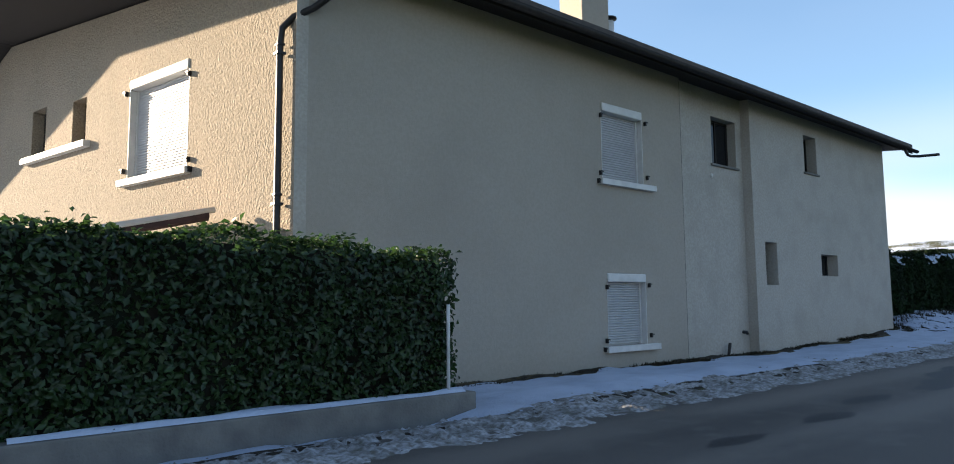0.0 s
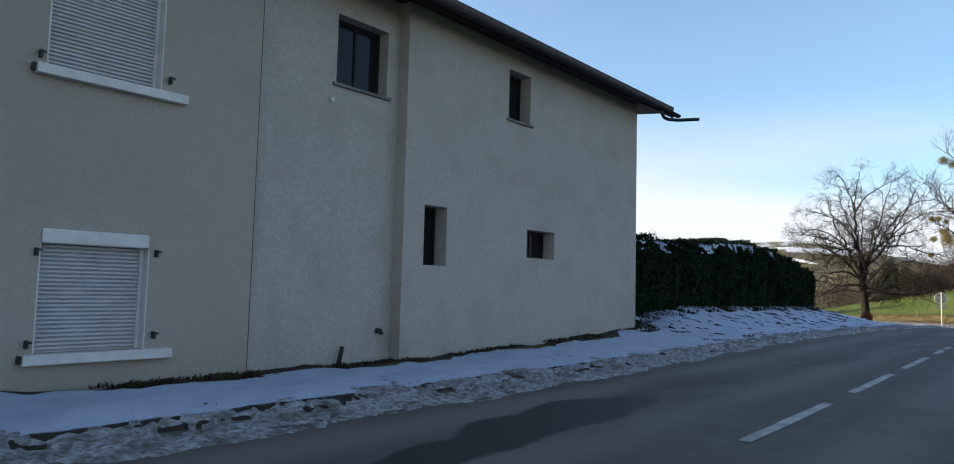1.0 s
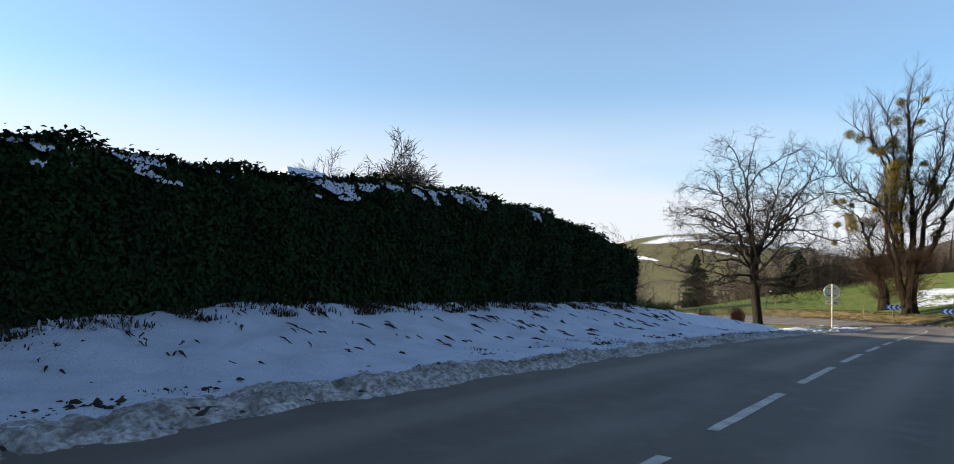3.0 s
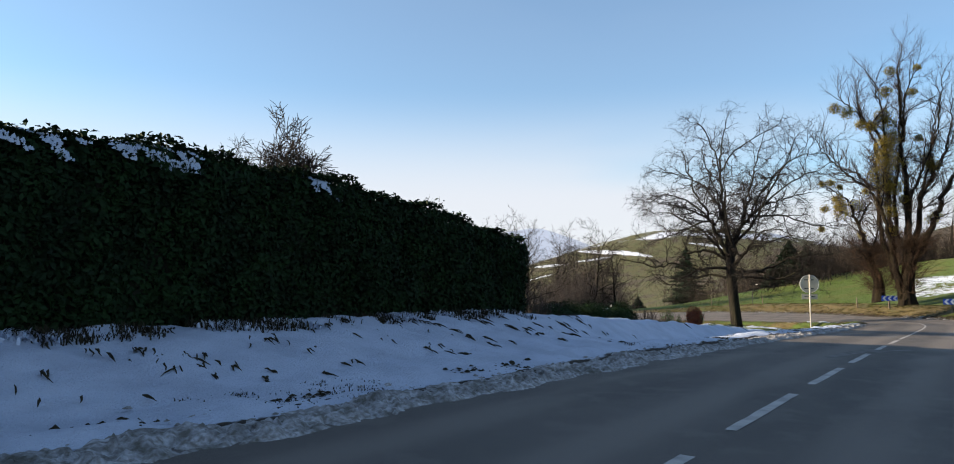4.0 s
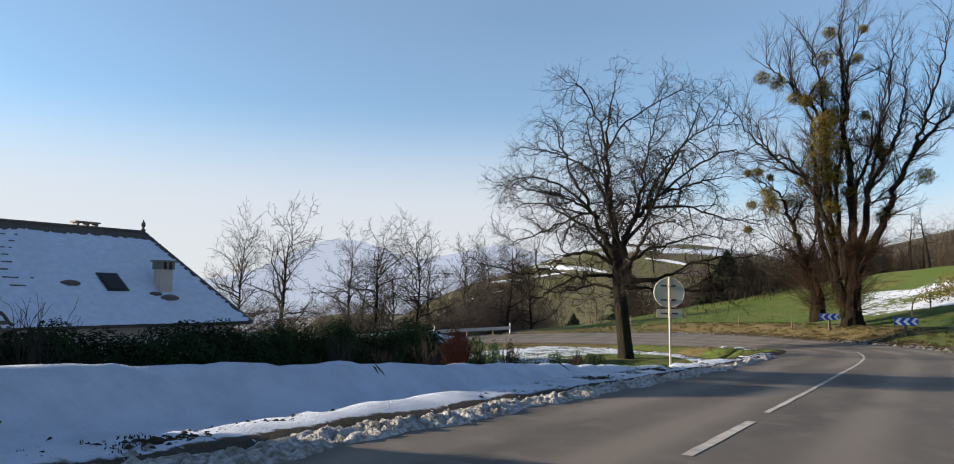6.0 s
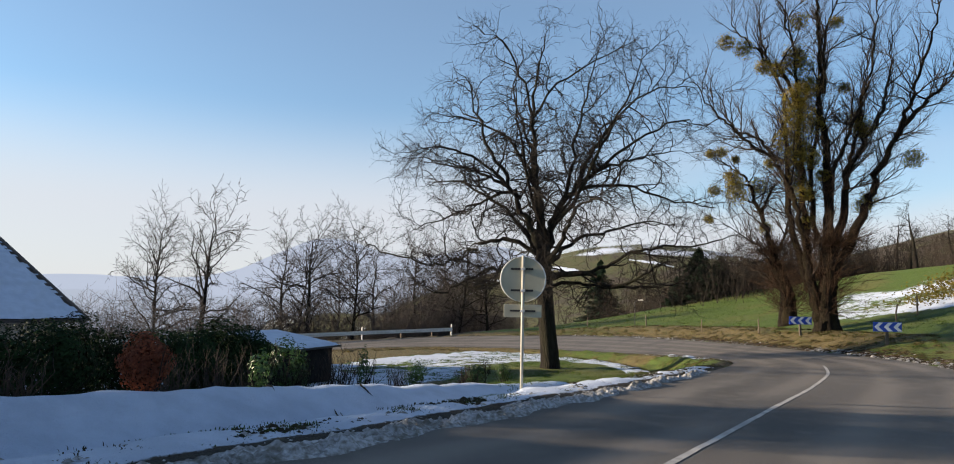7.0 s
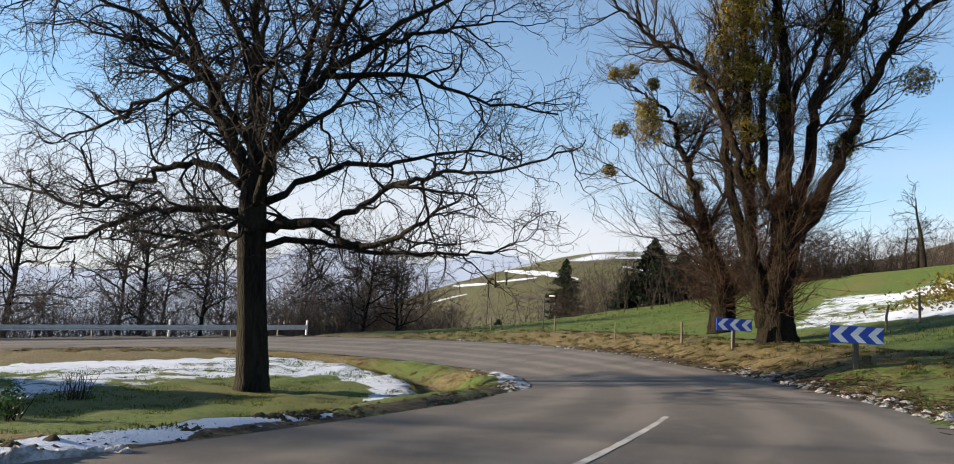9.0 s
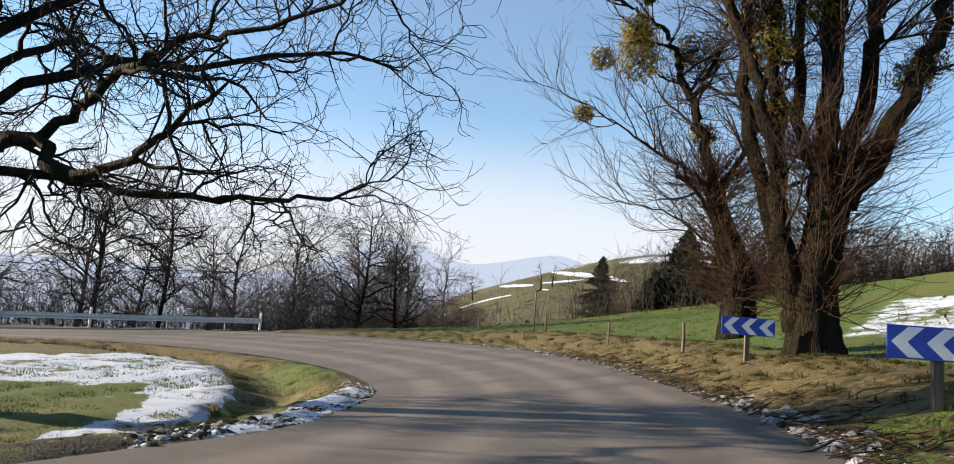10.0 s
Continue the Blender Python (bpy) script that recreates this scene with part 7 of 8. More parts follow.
shade_tree = bare_tree("lime_tree", "bare tree standing close by the hipped house", 12.5, 0.85, 57, M_TWIG_DARK, "", 0.24, 1.5, 0.30)
spread_copies(shade_tree, [(62.2, 40.3, 1.0, 40)])

# the orchard trees behind the long hedge
apple = bare_tree("apple_tree", "dense dark twiggy apple tree behind the hedge", 8.4, 0.80, 61, M_TWIG_DARK, "apple trees", 0.22, 2.5, 0.36)
spread_copies(apple, [(55.2, 26.8, 1.26, 30), (57.6, 28.0, 1.26, 200)])
hill_apple = bare_tree("field_tree", "gnarled bare tree on the hillside meadow", 6.5, 1.1, 62, M_TWIG_DARK, "hillside trees", 0.25, 1.2, 0.3)
spread_copies(hill_apple, [(139, 1.0, 1.0, 0), (146, -3.0, 0.9, 100), (150, 1.5, 0.9, 150), (160, 2, 1.0, 220), (170, 6, 1.2, 20), (158, 14, 1.1, 60), (150, 22, 1.0, 190), (143, 25, 0.9, 290), (165, 24, 1.2, 130), (172, 16, 1.3, 80), (180, 8, 1.2, 310), (306, 139, 1.5, 10), (309, 136, 1.3, 200), (305, 169, 1.6, 90), (309, 88, 1.4, 40), (196, -4, 1.3, 70), (205, 4, 1.4, 160)])


def conifer(name, label, h, width, seed, group="conifers"):
    rr = random.Random(seed)
    o = thing(name, (0, 0, 0), label, "tree", group)
    v, f = tubes([([Vector((0, 0, -0.5)), Vector((0, 0, h * .5)), Vector((0, 0, h))], [h * 0.02, h * 0.012, 0.02])], 7)
    piece("trunk", v, f, M_BARK, o)
    lines, cs, ns = [], [], []
    for k in range(int(h * 15)):
        z = h * (0.10 + 0.9 * (k / (h * 15)))
        a = rr.uniform(0, 2 * math.pi)
        l = width * (1 - z / h) ** 0.8 * rr.uniform(0.6, 1.1) + 0.15
        d = Vector((math.cos(a), math.sin(a), -0.12))
        tip = Vector((0, 0, z)) + d * l
        lines.append(([Vector((0, 0, z)), Vector((0, 0, z)) + d * l * 0.5, tip + Vector((0, 0, 0.08 * l))], [0.04, 0.025, 0.01]))
        for _ in range(int(10 + l * 26)):
            q = rr.uniform(0.2, 1.0)
            c = Vector((0, 0, z)) + d * l * q + Vector((rr.gauss(0, .12 * l), rr.gauss(0, .12 * l), rr.gauss(-0.1, .1)))
            cs.append(tuple(c))
            ns.append((0.3 * d.x, 0.3 * d.y, 1))
    add_lines("bough", lines, 3, M_BARK, o)
    leaves("foliage", cs, ns, 0.5, M_NEEDLE, o, seed=seed, spread=0.5, aspect=0.35)
    return o


fir = conifer("fir_tree", "dark green fir tree on the far meadow", 14.0, 5.4, 71)
spread_copies(fir, [(181, 50, 1.0, 0)])
spruce = conifer("spruce_tree", "low broad dark spruce at the meadow's edge", 6.6, 3.6, 72)
spread_copies(spruce, [(140.5, 21.8, 0.92, 50), (139.5, 24.0, 0.5, 120), (144, 20.2, 0.7, 10), (173, 57.5, 0.9, 70)])


def thicket(name, label, region, count, hmin, hmax, seed, material=None):
    """Brushwood nobody could count: bundles of thin stems, as one mass."""
    rr = random.Random(seed)
    lines, tw = [], []
    pts = []
    for _ in range(count):
        x, y = region(rr)
        pts.append((x, y))
    zs = on_ground(pts)
    for (x, y), z in zip(pts, zs):
        h = rr.uniform(hmin, hmax)
        ln = wander(rr, Vector((x, y, z - 0.2)), Vector((rr.gauss(0, .25), rr.gauss(0, .25), 1)), h, 0.014 + h * 0.005, 0.008, 4, 0.12, 0.05)
        lines.append(ln)
        for _ in range(int(3 + h * 1.4)):
            q = ln[0][rr.randrange(1, 5)]
            tw.append(wander(rr, q, Vector((rr.gauss(0, .8), rr.gauss(0, .8), rr.uniform(0.1, 1))), rr.uniform(0.25, 0.45) * h, 0.014, 0.008, 2, 0.2, 0.03))
    o = new(name, tube_mesh(name, lines + tw, 3, material or M_BRUSH))
    return tagged(o, label, "brushwood", kind="stuff")


def behind_rail(rr):
    t = rr.random()
    p = Vector((80, 55)).lerp(Vector((124, 46)), t)
    return p.x + rr.gauss(0, 3), p.y + abs(rr.gauss(0, 3.5)) - 1


def valley_edge(rr):
    t = rr.random()
    p = Vector((118, 46)).lerp(Vector((160, 56)), t)
    return p.x + rr.gauss(0, 3), p.y + abs(rr.gauss(0, 4)) - 2


def hill_foot(rr):
    t = rr.random()
    p = Vector((150, 36)).lerp(Vector((178, 10)), t)
    return p.x + rr.gauss(0, 6), p.y + rr.gauss(0, 6)


def hill_top(rr):
    t = rr.random()
    p = Vector((165, 2)).lerp(Vector((215, -12)), t)
    return p.x + rr.gauss(0, 9), p.y + rr.gauss(0, 9)


def hill_edge(rr):
    p = Vector((138, 21)).lerp(Vector((156, 4)), rr.random())
    return p.x + rr.gauss(0, 2.5), p.y + rr.gauss(0, 2.5)


thicket("brushwood", "grey-brown leafless brushwood beyond the road", behind_rail, 1500, 2.0, 5.2, 81)
thicket("valley_brushwood", "hazy leafless trees lining the valley edge", valley_edge, 1000, 3, 8, 82)
thicket("hillside_brushwood", "brown leafless scrub at the meadow's edge", hill_foot, 1000, 2.5, 6.5, 83, M_TWIG)
thicket("meadow_edge_brushwood", "dark leafless scrub along the meadow's upper edge", hill_edge, 700, 2.2, 5.2, 85, M_TWIG_DARK)
thicket("hilltop_brushwood", "brown leafless wood on the hill", hill_top, 800, 3, 6.0, 84, M_TWIG)


# ---- shrubs between the road and the hipped house ----
def shrub(x, y, h, w, seed, material, label, leaf=0.11, name="shrub", group="garden shrubs", count=None):
    z = height(x, y)
    rng = np.random.default_rng(seed)
    o = thing(name, (x, y, z), label, "shrub", group)
    count = count or int(1400 * h * w)
    d = rng.normal(0, 1, (count, 3))
    d /= np.linalg.norm(d, axis=1, keepdims=True)
    q = rng.uniform(0.35, 1, count) ** 0.6 * (1 + 0.22 * np.sin(d[:, 0] * 4 + seed) * np.cos(d[:, 2] * 5 + seed))
    c = np.stack([x + d[:, 0] * q * w / 2, y + d[:, 1] * q * w / 2, z + h * 0.52 + d[:, 2] * q * h * 0.5], 1)
    leaves("foliage", c, d, leaf, material, o, seed=seed, spread=0.7)
    rr = random.Random(seed)
    lines = [wander(rr, Vector((x + rr.gauss(0, .1), y + rr.gauss(0, .1), z - 0.1)), Vector((rr.gauss(0, .35), rr.gauss(0, .35), 1)), h * rr.uniform(0.6, 1.0), 0.018, 0.006, 4, 0.12, 0.03) for _ in range(14)]
    add_lines("stem", lines, 4, M_TWIG_DARK, o)


rs = random.Random(5)
for k in range(19):
    x = 55.5 + k * 1.05
    y = 15.2 + 0.16 * (x - 55) + rs.uniform(-0.5, 0.5)
    zt = 0.40 - 0.027 * (x - 55) + rs.uniform(-0.2, 0.2)
    shrub(x, y, max(0.9, zt - height(x, y)), rs.uniform(1.7, 2.3), 500 + k, M_LEAF_DARK, "dark evergreen shrub in the garden row", 0.10)
shrub(66.65, 11.3, 1.0, 0.82, 540, M_LEAF_RED, "small copper-leaved beech bush on the snowy verge", 0.065, "beech_bush", "single shrubs", 3000)
for x, y, h, w, s in ((69.6, 12.0, 0.9, 0.5, 541), (76.8, 13.5, 0.95, 0.7, 542), (79.8, 13.2, 0.85, 0.7, 543), (72.9, 14.8, 1.75, 0.85, 544), (73.6, 15.0, 1.5, 0.6, 546), (76.9, 15.6, 1.5, 0.4, 547), (84.0, 14.6, 0.7, 0.6, 545)):
    shrub(x, y, h, w, s, M_LEAF, "small straggly green laurel bush", 0.10, "laurel_bush", "laurel bushes", int(420 * h * w) + 90)


def twig_bush(x, y, h, seed, material, label, n=26):
    z = height(x, y)
    rr = random.Random(seed)
    o = thing("twig_bush", (x, y, z), label, "bush", "leafless bushes")
    lines, tw = [], []
    for _ in range(n):
        ln = wander(rr, Vector((x + rr.gauss(0, .12), y + rr.gauss(0, .12), z - 0.1)), Vector((rr.gauss(0, .28), rr.gauss(0, .28), 1)), h * rr.uniform(0.6, 1.05), 0.014, 0.005, 6, 0.07, 0.02)
        lines.append(ln)
        for _ in range(4):
            q = ln[0][rr.randrange(2, 7)]
            tw.append(wander(rr, q, Vector((rr.gauss(0, .5), rr.gauss(0, .5), 0.8)), h * 0.22, 0.006, 0.003, 3, 0.15, 0.02))
    add_lines("stem", lines, 4, material, o)
    add_lines("twig", tw, 3, material, o)


for x, y, h, s in ((55.9, 13.6, 1.9, 601), (57.4, 14.0, 1.6, 602), (63.2, 12.2, 1.0, 603), (70.4, 14.3, 1.5, 610), (71.5, 14.6, 1.5, 611), (74.5, 14.3, 1.35, 612), (69.0, 14.0, 1.4, 613), (73.2, 14.8, 1.0, 604), (75.6, 15.8, 1.3, 605), (65.3, 12.6, 1.0, 606), (78.2, 15.3, 0.9, 607), (81.3, 14.6, 0.8, 608), (86.5, 17, 0.7, 609)):
    twig_bush(x, y, h, s, M_TWIG, "pale leafless twiggy bush")


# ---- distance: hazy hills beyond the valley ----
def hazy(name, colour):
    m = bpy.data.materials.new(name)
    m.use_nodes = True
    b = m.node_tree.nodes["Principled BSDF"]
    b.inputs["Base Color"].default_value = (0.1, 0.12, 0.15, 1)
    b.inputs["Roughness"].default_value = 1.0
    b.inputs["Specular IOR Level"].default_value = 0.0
    # Haze is painted by this pale blue glow; no air fades the ridge.
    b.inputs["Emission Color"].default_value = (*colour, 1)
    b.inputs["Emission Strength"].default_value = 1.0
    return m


def far_ridge(name, dist, az0, az1, base, peaks, colour, label):
    n = 160
    verts, faces = [], []
    for i in range(n + 1):
        a = az0 + (az1 - az0) * i / n
        e = base + sum(h * math.exp(-((a - c) / w) ** 2) for c, h, w in peaks) + 0.12 * lump(a * 0.5, 3, 1.0)
        x, y = 80 + dist * math.cos(radians(a)), dist * math.sin(radians(a))
        verts += [(x, y, -200), (x, y, dist * math.tan(radians(e)))]
    for i in range(n):
        faces.append((2 * i, 2 * i + 2, 2 * i + 3, 2 * i + 1))
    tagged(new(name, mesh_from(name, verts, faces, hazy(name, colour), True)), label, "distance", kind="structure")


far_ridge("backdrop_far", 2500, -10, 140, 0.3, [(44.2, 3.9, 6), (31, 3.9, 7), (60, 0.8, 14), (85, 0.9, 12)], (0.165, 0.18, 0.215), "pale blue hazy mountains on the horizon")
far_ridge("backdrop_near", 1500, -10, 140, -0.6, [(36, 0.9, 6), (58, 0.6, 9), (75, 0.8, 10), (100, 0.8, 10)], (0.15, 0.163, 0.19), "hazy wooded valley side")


# ---- ground litter: slush, tufts, blades ----
def slush_ridge(name, x0, x1, y_mid, width, count, seed, smin, smax, line=None, material=None, label="dirty frozen slush lumps along the road edge", keep=None):
    """Frozen slush thrown up by ploughs: irregular lumps, past counting."""
    rr = random.Random(seed)
    base_v = [(1, 0, 0), (0.3, 0.9, 0), (-0.8, 0.6, 0), (-0.8, -0.6, 0), (0.3, -0.95, 0), (0.2, 0.1, 0.75), (-0.4, -0.2, 0.6)]
    base_f = [(0, 1, 5), (1, 6, 5), (1, 2, 6), (2, 3, 6), (3, 4, 6), (4, 5, 6), (4, 0, 5)]
    spots = []
    for _ in range(count):
        if line is None:
            sx, sy = rr.uniform(x0, x1), y_mid + rr.gauss(0, width)
            if keep is None or keep(sx, sy):
                spots.append((sx, sy))
        else:
            i = rr.randrange(len(line) - 1)
            f = rr.random()
            p = line[i] * (1 - f) + line[i + 1] * f
            d = line[i + 1] - line[i]
            k = abs(rr.gauss(0.35, width)) * (1 if x0 > 0 else -1)
            d = d / np.hypot(d[0], d[1])
            spots.append((p[0] - d[1] * k, p[1] + d[0] * k))
    zs = on_ground(spots)
    verts, faces = [], []
    for (x, y), z in zip(spots, zs):
        s = rr.uniform(smin, smax) * (1.6 if rr.random() < 0.08 else 1)
        a = rr.uniform(0, 6.3)
        ca, sa = math.cos(a), math.sin(a)
        o = len(verts)
        for u, v, w in base_v:
            u, v = u * s * rr.uniform(0.8, 1.4), v * s * rr.uniform(0.6, 1.1)
            verts.append((x + u * ca - v * sa, y + u * sa + v * ca, z - 0.02 + w * s * rr.uniform(0.5, 0.9)))
        faces += [tuple(o + k for k in f) for f in base_f]
    o = new(name, mesh_from(name, verts, faces, material or M_SLUSH, True))
    return tagged(o, label, "slush", kind="stuff")


def slush_bank():
    """The ploughed-up ridge of grey slush that lies over the road's inner edge, lumpy all along."""
    step_x, rows = 0.065, 15
    xs = np.arange(-8, 81, step_x)
    y_in = np.interp(xs, [-8, 4, 19, 25, 31, 38, 50, 60, 75, 84], [5.35, 5.3, 5.45, 5.75, 5.9, 5.7, 5.52, 5.55, 5.8, 6.05])
    wide = np.interp(xs, [-8, 8, 22, 30, 50, 70, 80, 84], [1.2, 1.4, 1.2, 0.95, 0.85, 0.60, 0.3, 0.2])
    y_in = y_in + 0.07 * np.sin(xs * 1.9) + 0.05 * np.sin(xs * 4.7 + 1)
    tt = np.linspace(0, 1, rows)
    gx_, gy_ = np.repeat(xs, rows), (y_in[:, None] + wide[:, None] * tt[None, :]).ravel()
    base = np.where(gy_ < 6.13, road_height(gx_, gy_), land(gx_, gy_)[0])
    prof = np.tile(np.sin(np.pi * tt ** 0.8) ** 0.7, len(xs))
    bump = np.array([0.065 + 0.06 * noise.noise(Vector((a * 2.3, b * 2.9, 1.3))) + 0.065 * noise.noise(Vector((a * 7.5, b * 8.5, 4.1))) + 0.06 * noise.noise(Vector((a * 19, b * 19, 8.8))) for a, b in zip(gx_, gy_)])
    z = base - 0.02 + prof * np.maximum(bump, 0.0) * np.interp(gx_, [20, 34], [0.7, 1.2])
    n = len(xs)
    i = np.arange(n * rows).reshape(n, rows)
    q = np.stack([i[:-1, :-1], i[1:, :-1], i[1:, 1:], i[:-1, 1:]], -1).reshape(-1, 4)
    me = mesh_from("slush_bank", np.stack([gx_, gy_, z], 1).tolist(), q.tolist(), M_SLUSH, True)
    tagged(new("slush_bank", me), "ridge of dirty frozen slush along the road edge", "slush", kind="stuff")


slush_bank()
slush_ridge("slush_verge", -8, 80, 6.2, 0.36, 6000, 91, 0.015, 0.055)
slush_ridge("soil_clods", 26, 80, 6.85, 0.16, 4200, 94, 0.015, 0.055, None, M_LITTER, "dark turf clods torn up beside the snow", lambda x, y: lump(x * 0.7, y * 1.5, 1.0) > 0.10)
inner_bend = INNER[(INNER[:, 0] > 89.5) & (INNER[:, 1] < 13.5)]
slush_ridge("slush_bend", 1, 0, 0, 0.22, 800, 92, 0.02, 0.07, inner_bend)
slush_ridge("bend_clods", 1, 0, 0, 0.30, 1500, 97, 0.02, 0.07, INNER[(INNER[:, 0] > 78) & (INNER[:, 1] < 12)], M_LITTER, "dark turf clods along the inner road edge")
outer_bend = OUTER[(OUTER[:, 0] > 90) & (OUTER[:, 1] < 26)]
slush_ridge("slush_outer", -1, 0, 0, 0.3, 1300, 93, 0.02, 0.07, outer_bend)
slush_ridge("slush_lumps", -1, 0, 0, 0.35, 420, 95, 0.05, 0.14, OUTER[(OUTER[:, 0] > 88) & (OUTER[:, 1] < 6)], M_SLUSH, "lumps of old dirty snow on the outer road edge")


def roadside_twigs(name, label, line, count, seed, material):
    """Broken twigs and stalks lying about along a line."""
    rr = random.Random(seed)
    plan_, lines = [], []
    for _ in range(count):
        i = rr.randrange(len(line) - 1)
        d = line[i + 1] - line[i]
        d = d / np.hypot(d[0], d[1])
        k = -abs(rr.gauss(0.55, 0.5)) - 0.05
        p = line[i] + (line[i + 1] - line[i]) * rr.random()
        a, l = rr.uniform(0, 6.3), rr.uniform(0.12, 0.7)
        x, y = p[0] - d[1] * k, p[1] + d[0] * k
        plan_ += [(x + math.cos(a) * l * f + rr.gauss(0, 0.02), y + math.sin(a) * l * f + rr.gauss(0, 0.02)) for f in (0, 0.5, 1)]
    hs_ = on_ground(plan_)
    for i in range(0, len(plan_), 3):
        r = rr.uniform(0.004, 0.014)
        lines.append(([Vector((*plan_[i + k], hs_[i + k] + 0.03 + rr.uniform(0, 0.07))) for k in range(3)], [r, r * 0.9, r * 0.4]))
    tagged(new(name, tube_mesh(name, lines, 4, material)), label, "twigs", kind="stuff")


roadside_twigs("fallen_twigs", "broken brown twigs and stalks along the outer road edge", OUTER[(OUTER[:, 0] > 89) & (OUTER[:, 1] < 16)], 520, 131, M_SHOOT)
slush_ridge("dark_debris", -1, 0, 0, 0.45, 900, 132, 0.03, 0.11, OUTER[(OUTER[:, 0] > 88) & (OUTER[:, 1] < 10)], M_LITTER, "dark turf and leaf debris on the outer road edge")


def tufts(name, label, places, blades, hmin, hmax, lean, material, seed, width=0.012, flow=None, lie=0.3):
    """Grass as separate blades, past counting."""
    rng = np.random.default_rng(seed)
    p = np.repeat(np.asarray(places, float), blades, axis=0)
    n = len(p)
    p[:, :2] += rng.normal(0, 0.07, (n, 2))
    h = rng.uniform(hmin, hmax, n)
    a = rng.uniform(0, 2 * np.pi, n) if flow is None else rng.normal(flow, 0.28, n)
    d = np.stack([np.cos(a), np.sin(a)], 1)
    side = np.stack([-d[:, 1], d[:, 0]], 1)
    k = rng.uniform(0.1, 1.0, n) * lean
    v = np.zeros((n, 5, 3))
    for row, (f, w, up) in enumerate(((0, 1, 0), (0, -1, 0), (0.45, 0.7, 0.6), (0.45, -0.7, 0.6), (1, 0, 0.95))):
        v[:, row, :2] = p[:, :2] + d * (k * h * f * f * 1.2)[:, None] + side * (w * width)
        if flow is None:
            v[:, row, 2] = p[:, 2] - 0.02 + h * up * (1 - 0.35 * k * f)
        else:
            v[:, row, :2] = p[:, :2] + d * (h * f)[:, None] + side * (w * width)
            v[:, row, 2] = land(v[:, row, 0], v[:, row, 1])[0] + 0.02 + lie * h * f * (1.2 - f)
    me = bpy.data.meshes.new(name)
    me.vertices.add(5 * n)
    me.vertices.foreach_set("co", v.reshape(-1))
    tri = np.array([0, 1, 3, 0, 3, 2, 2, 3, 4])
    me.loops.add(9 * n)
    me.loops.foreach_set("vertex_index", (np.arange(n)[:, None] * 5 + tri).reshape(-1))
    me.polygons.add(3 * n)
    me.polygons.foreach_set("loop_start", np.arange(3 * n) * 3)
    me.polygons.foreach_set("loop_total", np.full(3 * n, 3))
    me.update(calc_edges=True)
    me.materials.append(material)
    return tagged(new(name, me), label, "grass", kind="stuff")


def scatter(count, seed, x0, x1, y0, y1, keep):
    rng = np.random.default_rng(seed)
    x, y = rng.uniform(x0, x1, count), rng.uniform(y0, y1, count)
    z, di, ai, do, ao, inside_, outside_ = land(x, y)
    m = keep(x, y, di, ai, do, ao, inside_, outside_)
    return np.stack([x, y, z], 1)[m]


bank_spots = scatter(9000, 101, 90, 122, 0, 34, lambda x, y, di, ai, do, ao, i, o: o & (do > 0.5) & (do < 4.8) & (ao[:, 1] < 31))
tufts("bank_grass", "long dry tawny grass combed down the road bank", bank_spots[::2], 14, 0.20, 0.52, 1.7, M_GRASS_DRY, 111, 0.013, 2.6, 0.45)
tufts("bank_green_grass", "green grass among the dry tufts", bank_spots[::2], 5, 0.05, 0.2, 0.8, M_GRASS_GREEN, 112)
inner_spots = scatter(12000, 102, 82, 104, 6, 36, lambda x, y, di, ai, do, ao, i, o: ~i & ~o & (di > 0.5) & (di < 3.6) & (ai[:, 0] > 90))
tufts("inner_bank_grass", "tawny grass on the slope inside the bend", inner_spots[::2], 11, 0.10, 0.30, 2.0, M_GRASS_DRY, 113, 0.010, 2.7, 0.5)
lawn_spots = scatter(9000, 103, 76, 100, 9, 24, lambda x, y, di, ai, do, ao, i, o: ~i & ~o & (di > 2.0))
tufts("lawn_grass", "short winter grass on the lawn", lawn_spots, 6, 0.025, 0.085, 1.1, M_GRASS_GREEN, 114, 0.009)
edge_spots = scatter(2600, 104, 26, 92, 6.2, 8.0, lambda x, y, di, ai, do, ao, i, o: ~i & ~o & (di > 0.25) & (di < 1.5) & (np.sin(x * 1.3) + np.sin(x * 0.47 + 2) > 0.5))
tufts("verge_grass", "grass tufts pushing through roadside slush", edge_spots, 7, 0.015, 0.055, 1.4, M_LITTER, 115, 0.008)
green_edge = scatter(3000, 121, 64, 92, 6.2, 8.6, lambda x, y, di, ai, do, ao, i, o: ~i & ~o & (di > 0.45) & (di < 1.5) & (np.sin(x * 1.1) + np.sin(x * 2.7 + 1) > -0.2))
tufts("verge_green_grass", "green grass showing beside the roadside slush", green_edge, 7, 0.015, 0.05, 1.6, M_GRASS_GREEN, 122, 0.008)
snow_spots = scatter(1100, 105, 27, 74, 7.4, 10.7, lambda x, y, di, ai, do, ao, i, o: (di > 1.5) & (np.sin(x * 3.1 + y * 2) > -0.2) & ((x < 54) & (y > 8.3 + np.sin(x * 17)) | (np.sin(x * 91) > 0.97)))
rw = random.Random(116)
plan = []
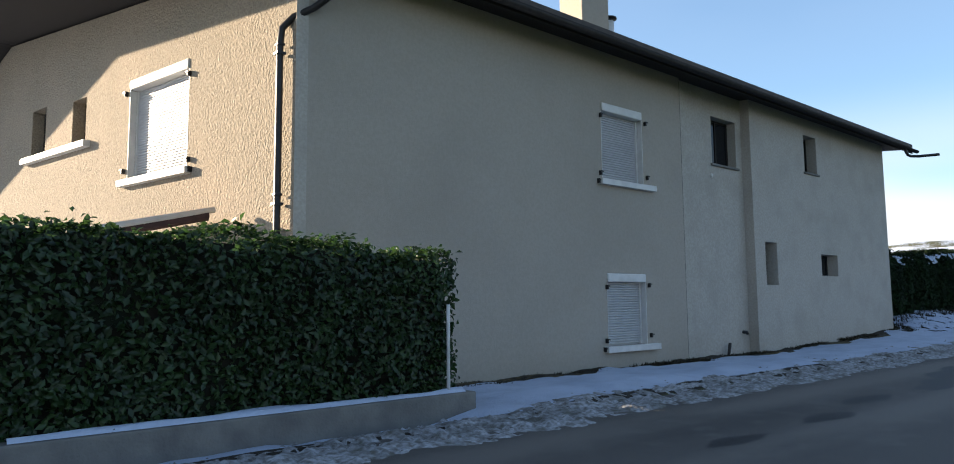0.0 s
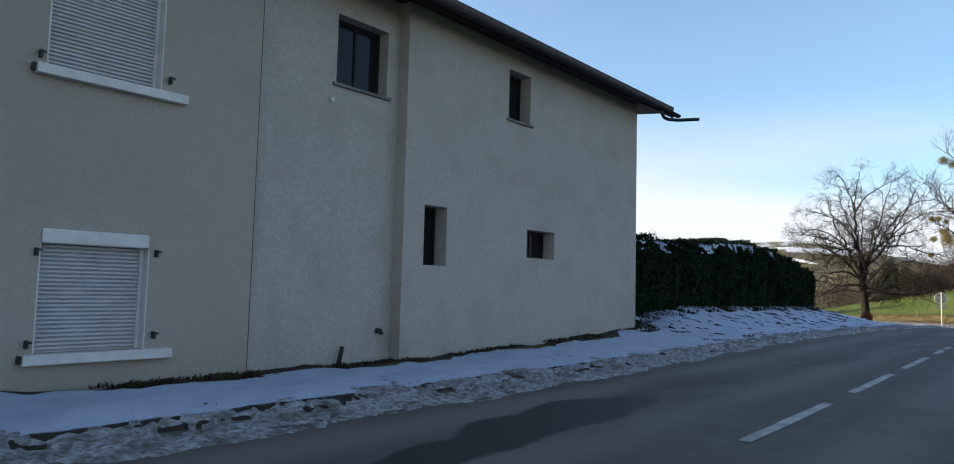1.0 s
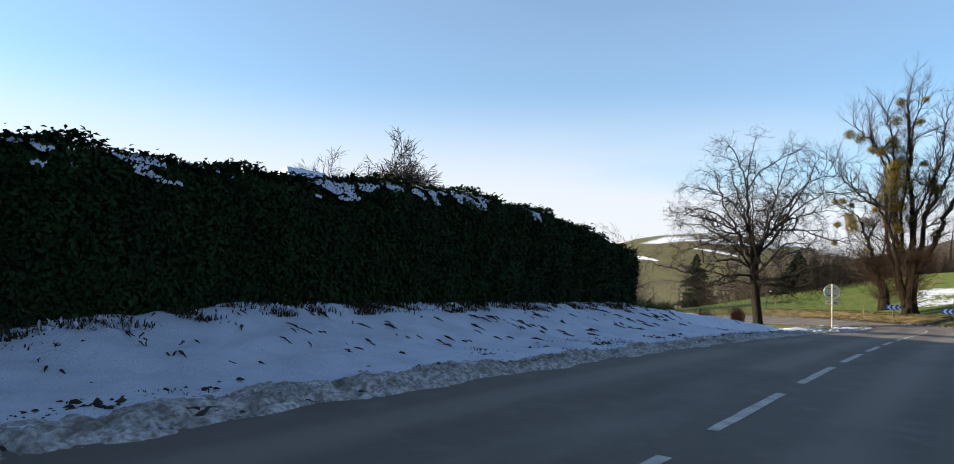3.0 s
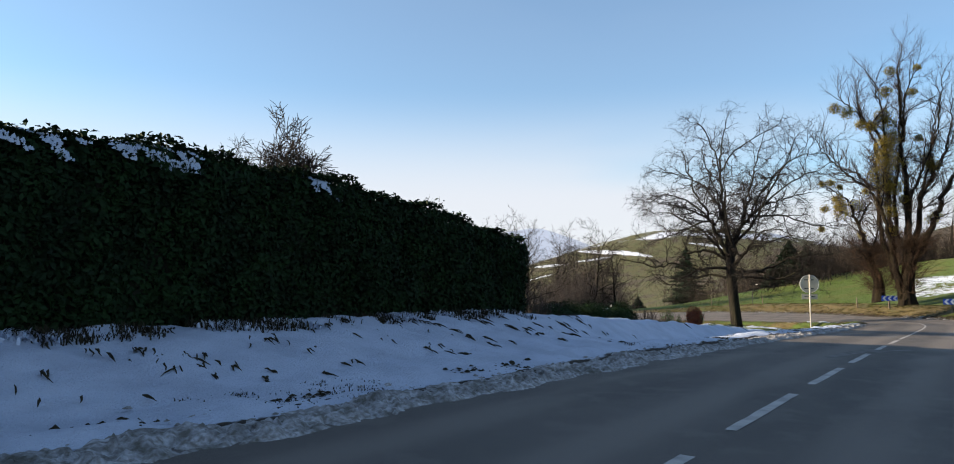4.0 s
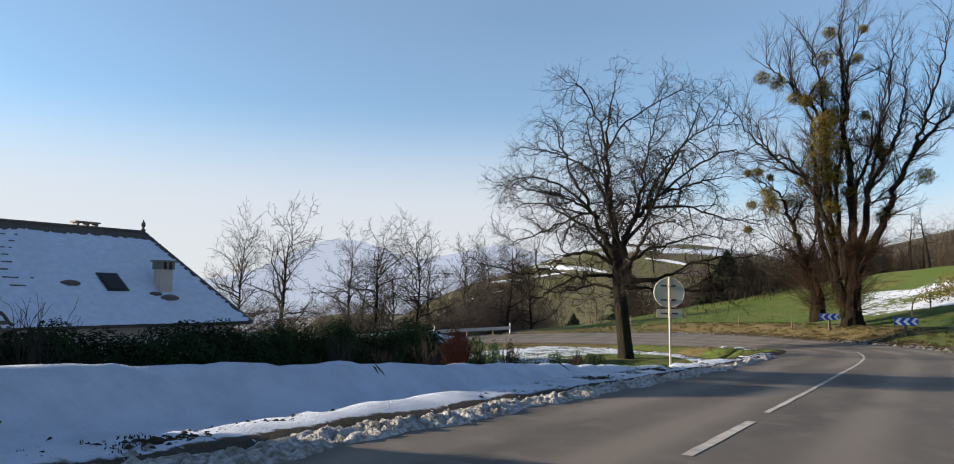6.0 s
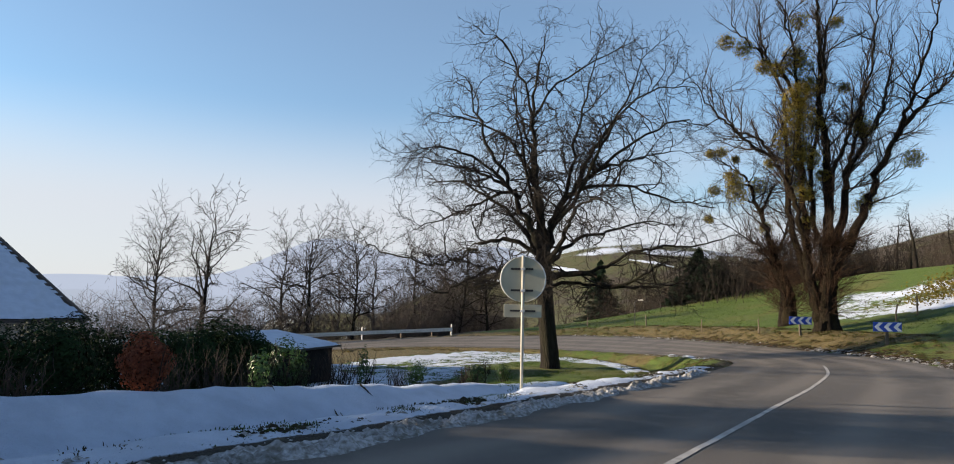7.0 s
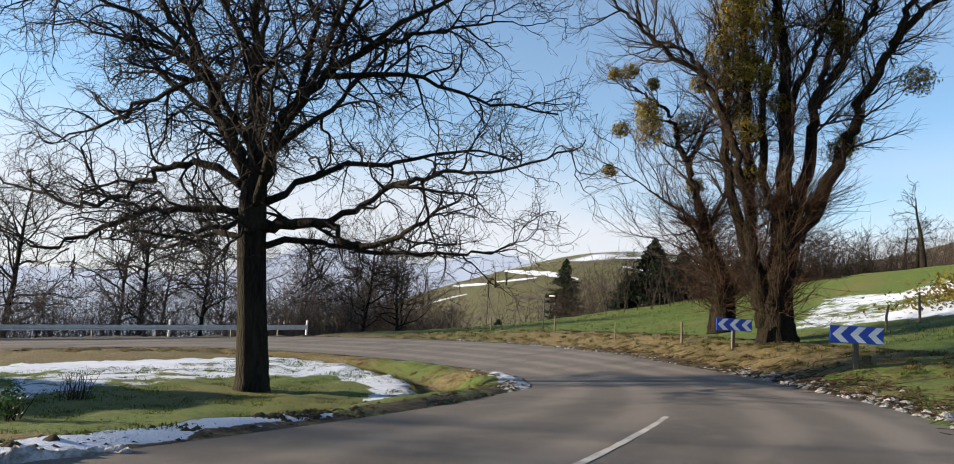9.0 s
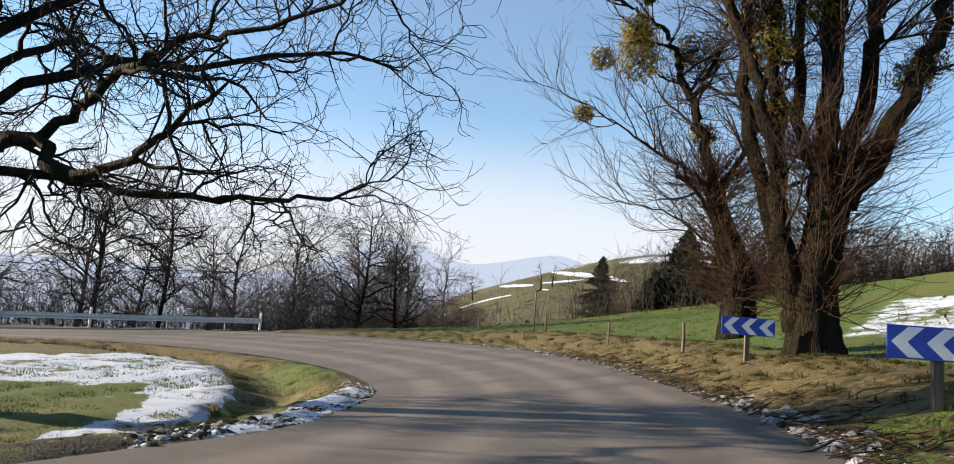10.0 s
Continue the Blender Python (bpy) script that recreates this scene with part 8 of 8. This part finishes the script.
for x, y, z in snow_spots:
    for _ in range(rw.choice((1, 1, 2, 3))):
        turn = rw.gauss(-1.95, 0.22)
        length = rw.uniform(0.09, 0.42)
        sx, sy = x + rw.gauss(0, 0.05), y + rw.gauss(0, 0.04)
        plan += [(sx + math.cos(turn) * length * f + rw.gauss(0, 0.01), sy + math.sin(turn) * length * f + rw.gauss(0, 0.01)) for f in (0, 0.35, 0.7, 1.0)]
hs = on_ground(plan)
streaks = []
for i in range(0, len(plan), 4):
    streaks.append(([Vector((*plan[i + k], hs[i + k] + g)) for k, g in enumerate((0.015, 0.03, 0.025, 0.015))], [0.006, rw.uniform(0.008, 0.020), 0.010, 0.003]))
tagged(new("snow_weeds", tube_mesh("snow_weeds", streaks, 4, M_LITTER)), "dark flattened weeds poking out of the snow bank", "weeds", kind="stuff")
foot_spots = scatter(2600, 106, 6, 30, 8.6, 10.4, lambda x, y, di, ai, do, ao, i, o: (np.abs(y - 9.55) < 0.35 + 0.2 * np.sin(x)) & (np.sin(x * 1.9) > -0.6))
tufts("wall_foot_weeds", "dark weeds along the foot of the wall", foot_spots, 8, 0.03, 0.11, 1.2, M_LITTER, 117, 0.012)
meadow_spots = scatter(9000, 107, 104, 140, -4, 32, lambda x, y, di, ai, do, ao, i, o: o & (do > 4.2) & (do < 22) & ~((x > 111) & (y < 8)))
tufts("meadow_grass", "short green meadow grass", meadow_spots, 4, 0.04, 0.14, 0.7, M_GRASS_GREEN, 118, 0.012)
crest_spots = scatter(1300, 108, 27.5, 49.8, 9.9, 10.75, lambda x, y, di, ai, do, ao, i, o: np.sin(x * 2.3) + np.sin(x * 5.1 + 1) > -0.3)
tufts("crest_weeds", "dark weeds hanging over the snow bank's crest", crest_spots, 7, 0.05, 0.20, 1.5, M_LITTER, 119, 0.012)
frost_spots = scatter(900, 109, 27.5, 49.8, 10.0, 10.7, lambda x, y, di, ai, do, ao, i, o: np.sin(x * 1.7) + np.sin(x * 4.3 + 2) > 0.2)
tufts("snowy_tufts", "grass tufts crusted with snow below the hedge", frost_spots, 7, 0.05, 0.15, 1.4, M_SNOW, 120, 0.022)


# ---- far meadow: a lamp by the fence, brambles under the hill ----
def street_lamp(x, y, h, label):
    z = height(x, y)
    o = thing("lamp_post", (x, y, z), label, "lamp post")
    bent([(x, y, z - 0.2), (x, y, z + h - 0.25), (x + 0.03, y - 0.05, z + h - 0.06), (x + 0.16, y - 0.27, z + h)], 0.035, M_GUTTER, "pole", o)
    part("lamp_head", box_bm((x + 0.12, y - 0.65, z + h - 0.03), (x + 0.24, y - 0.25, z + h + 0.04), bevel=0.03), M_STEEL, o, "flat grey lamp head")


street_lamp(118.0, 21.3, 2.2, "low grey lamp post by the meadow fence")


def brambles(rr):
    t = rr.random()
    p = Vector((116, 0.5)).lerp(Vector((140, -10)), t)
    return p.x + rr.gauss(0, 1.2), p.y + rr.gauss(0, 1.2)


bramble_pts = []
rb = random.Random(17)
for _ in range(5200):
    bx, by = brambles(rb)
    bramble_pts.append((bx, by, rb.random() ** 1.4 * 1.5 * (0.5 + 0.5 * math.sin(bx * 0.9) ** 2)))
bz = on_ground(bramble_pts)
tagged(leaves("bramble_thicket", [(x, y, z + g) for (x, y, g), z in zip(bramble_pts, bz)], [(0, -0.3, 1)] * len(bramble_pts), 0.22, M_MISTLETOE, seed=19, spread=0.9), "olive green bramble thicket above the snowy meadow", "brambles", kind="stuff")
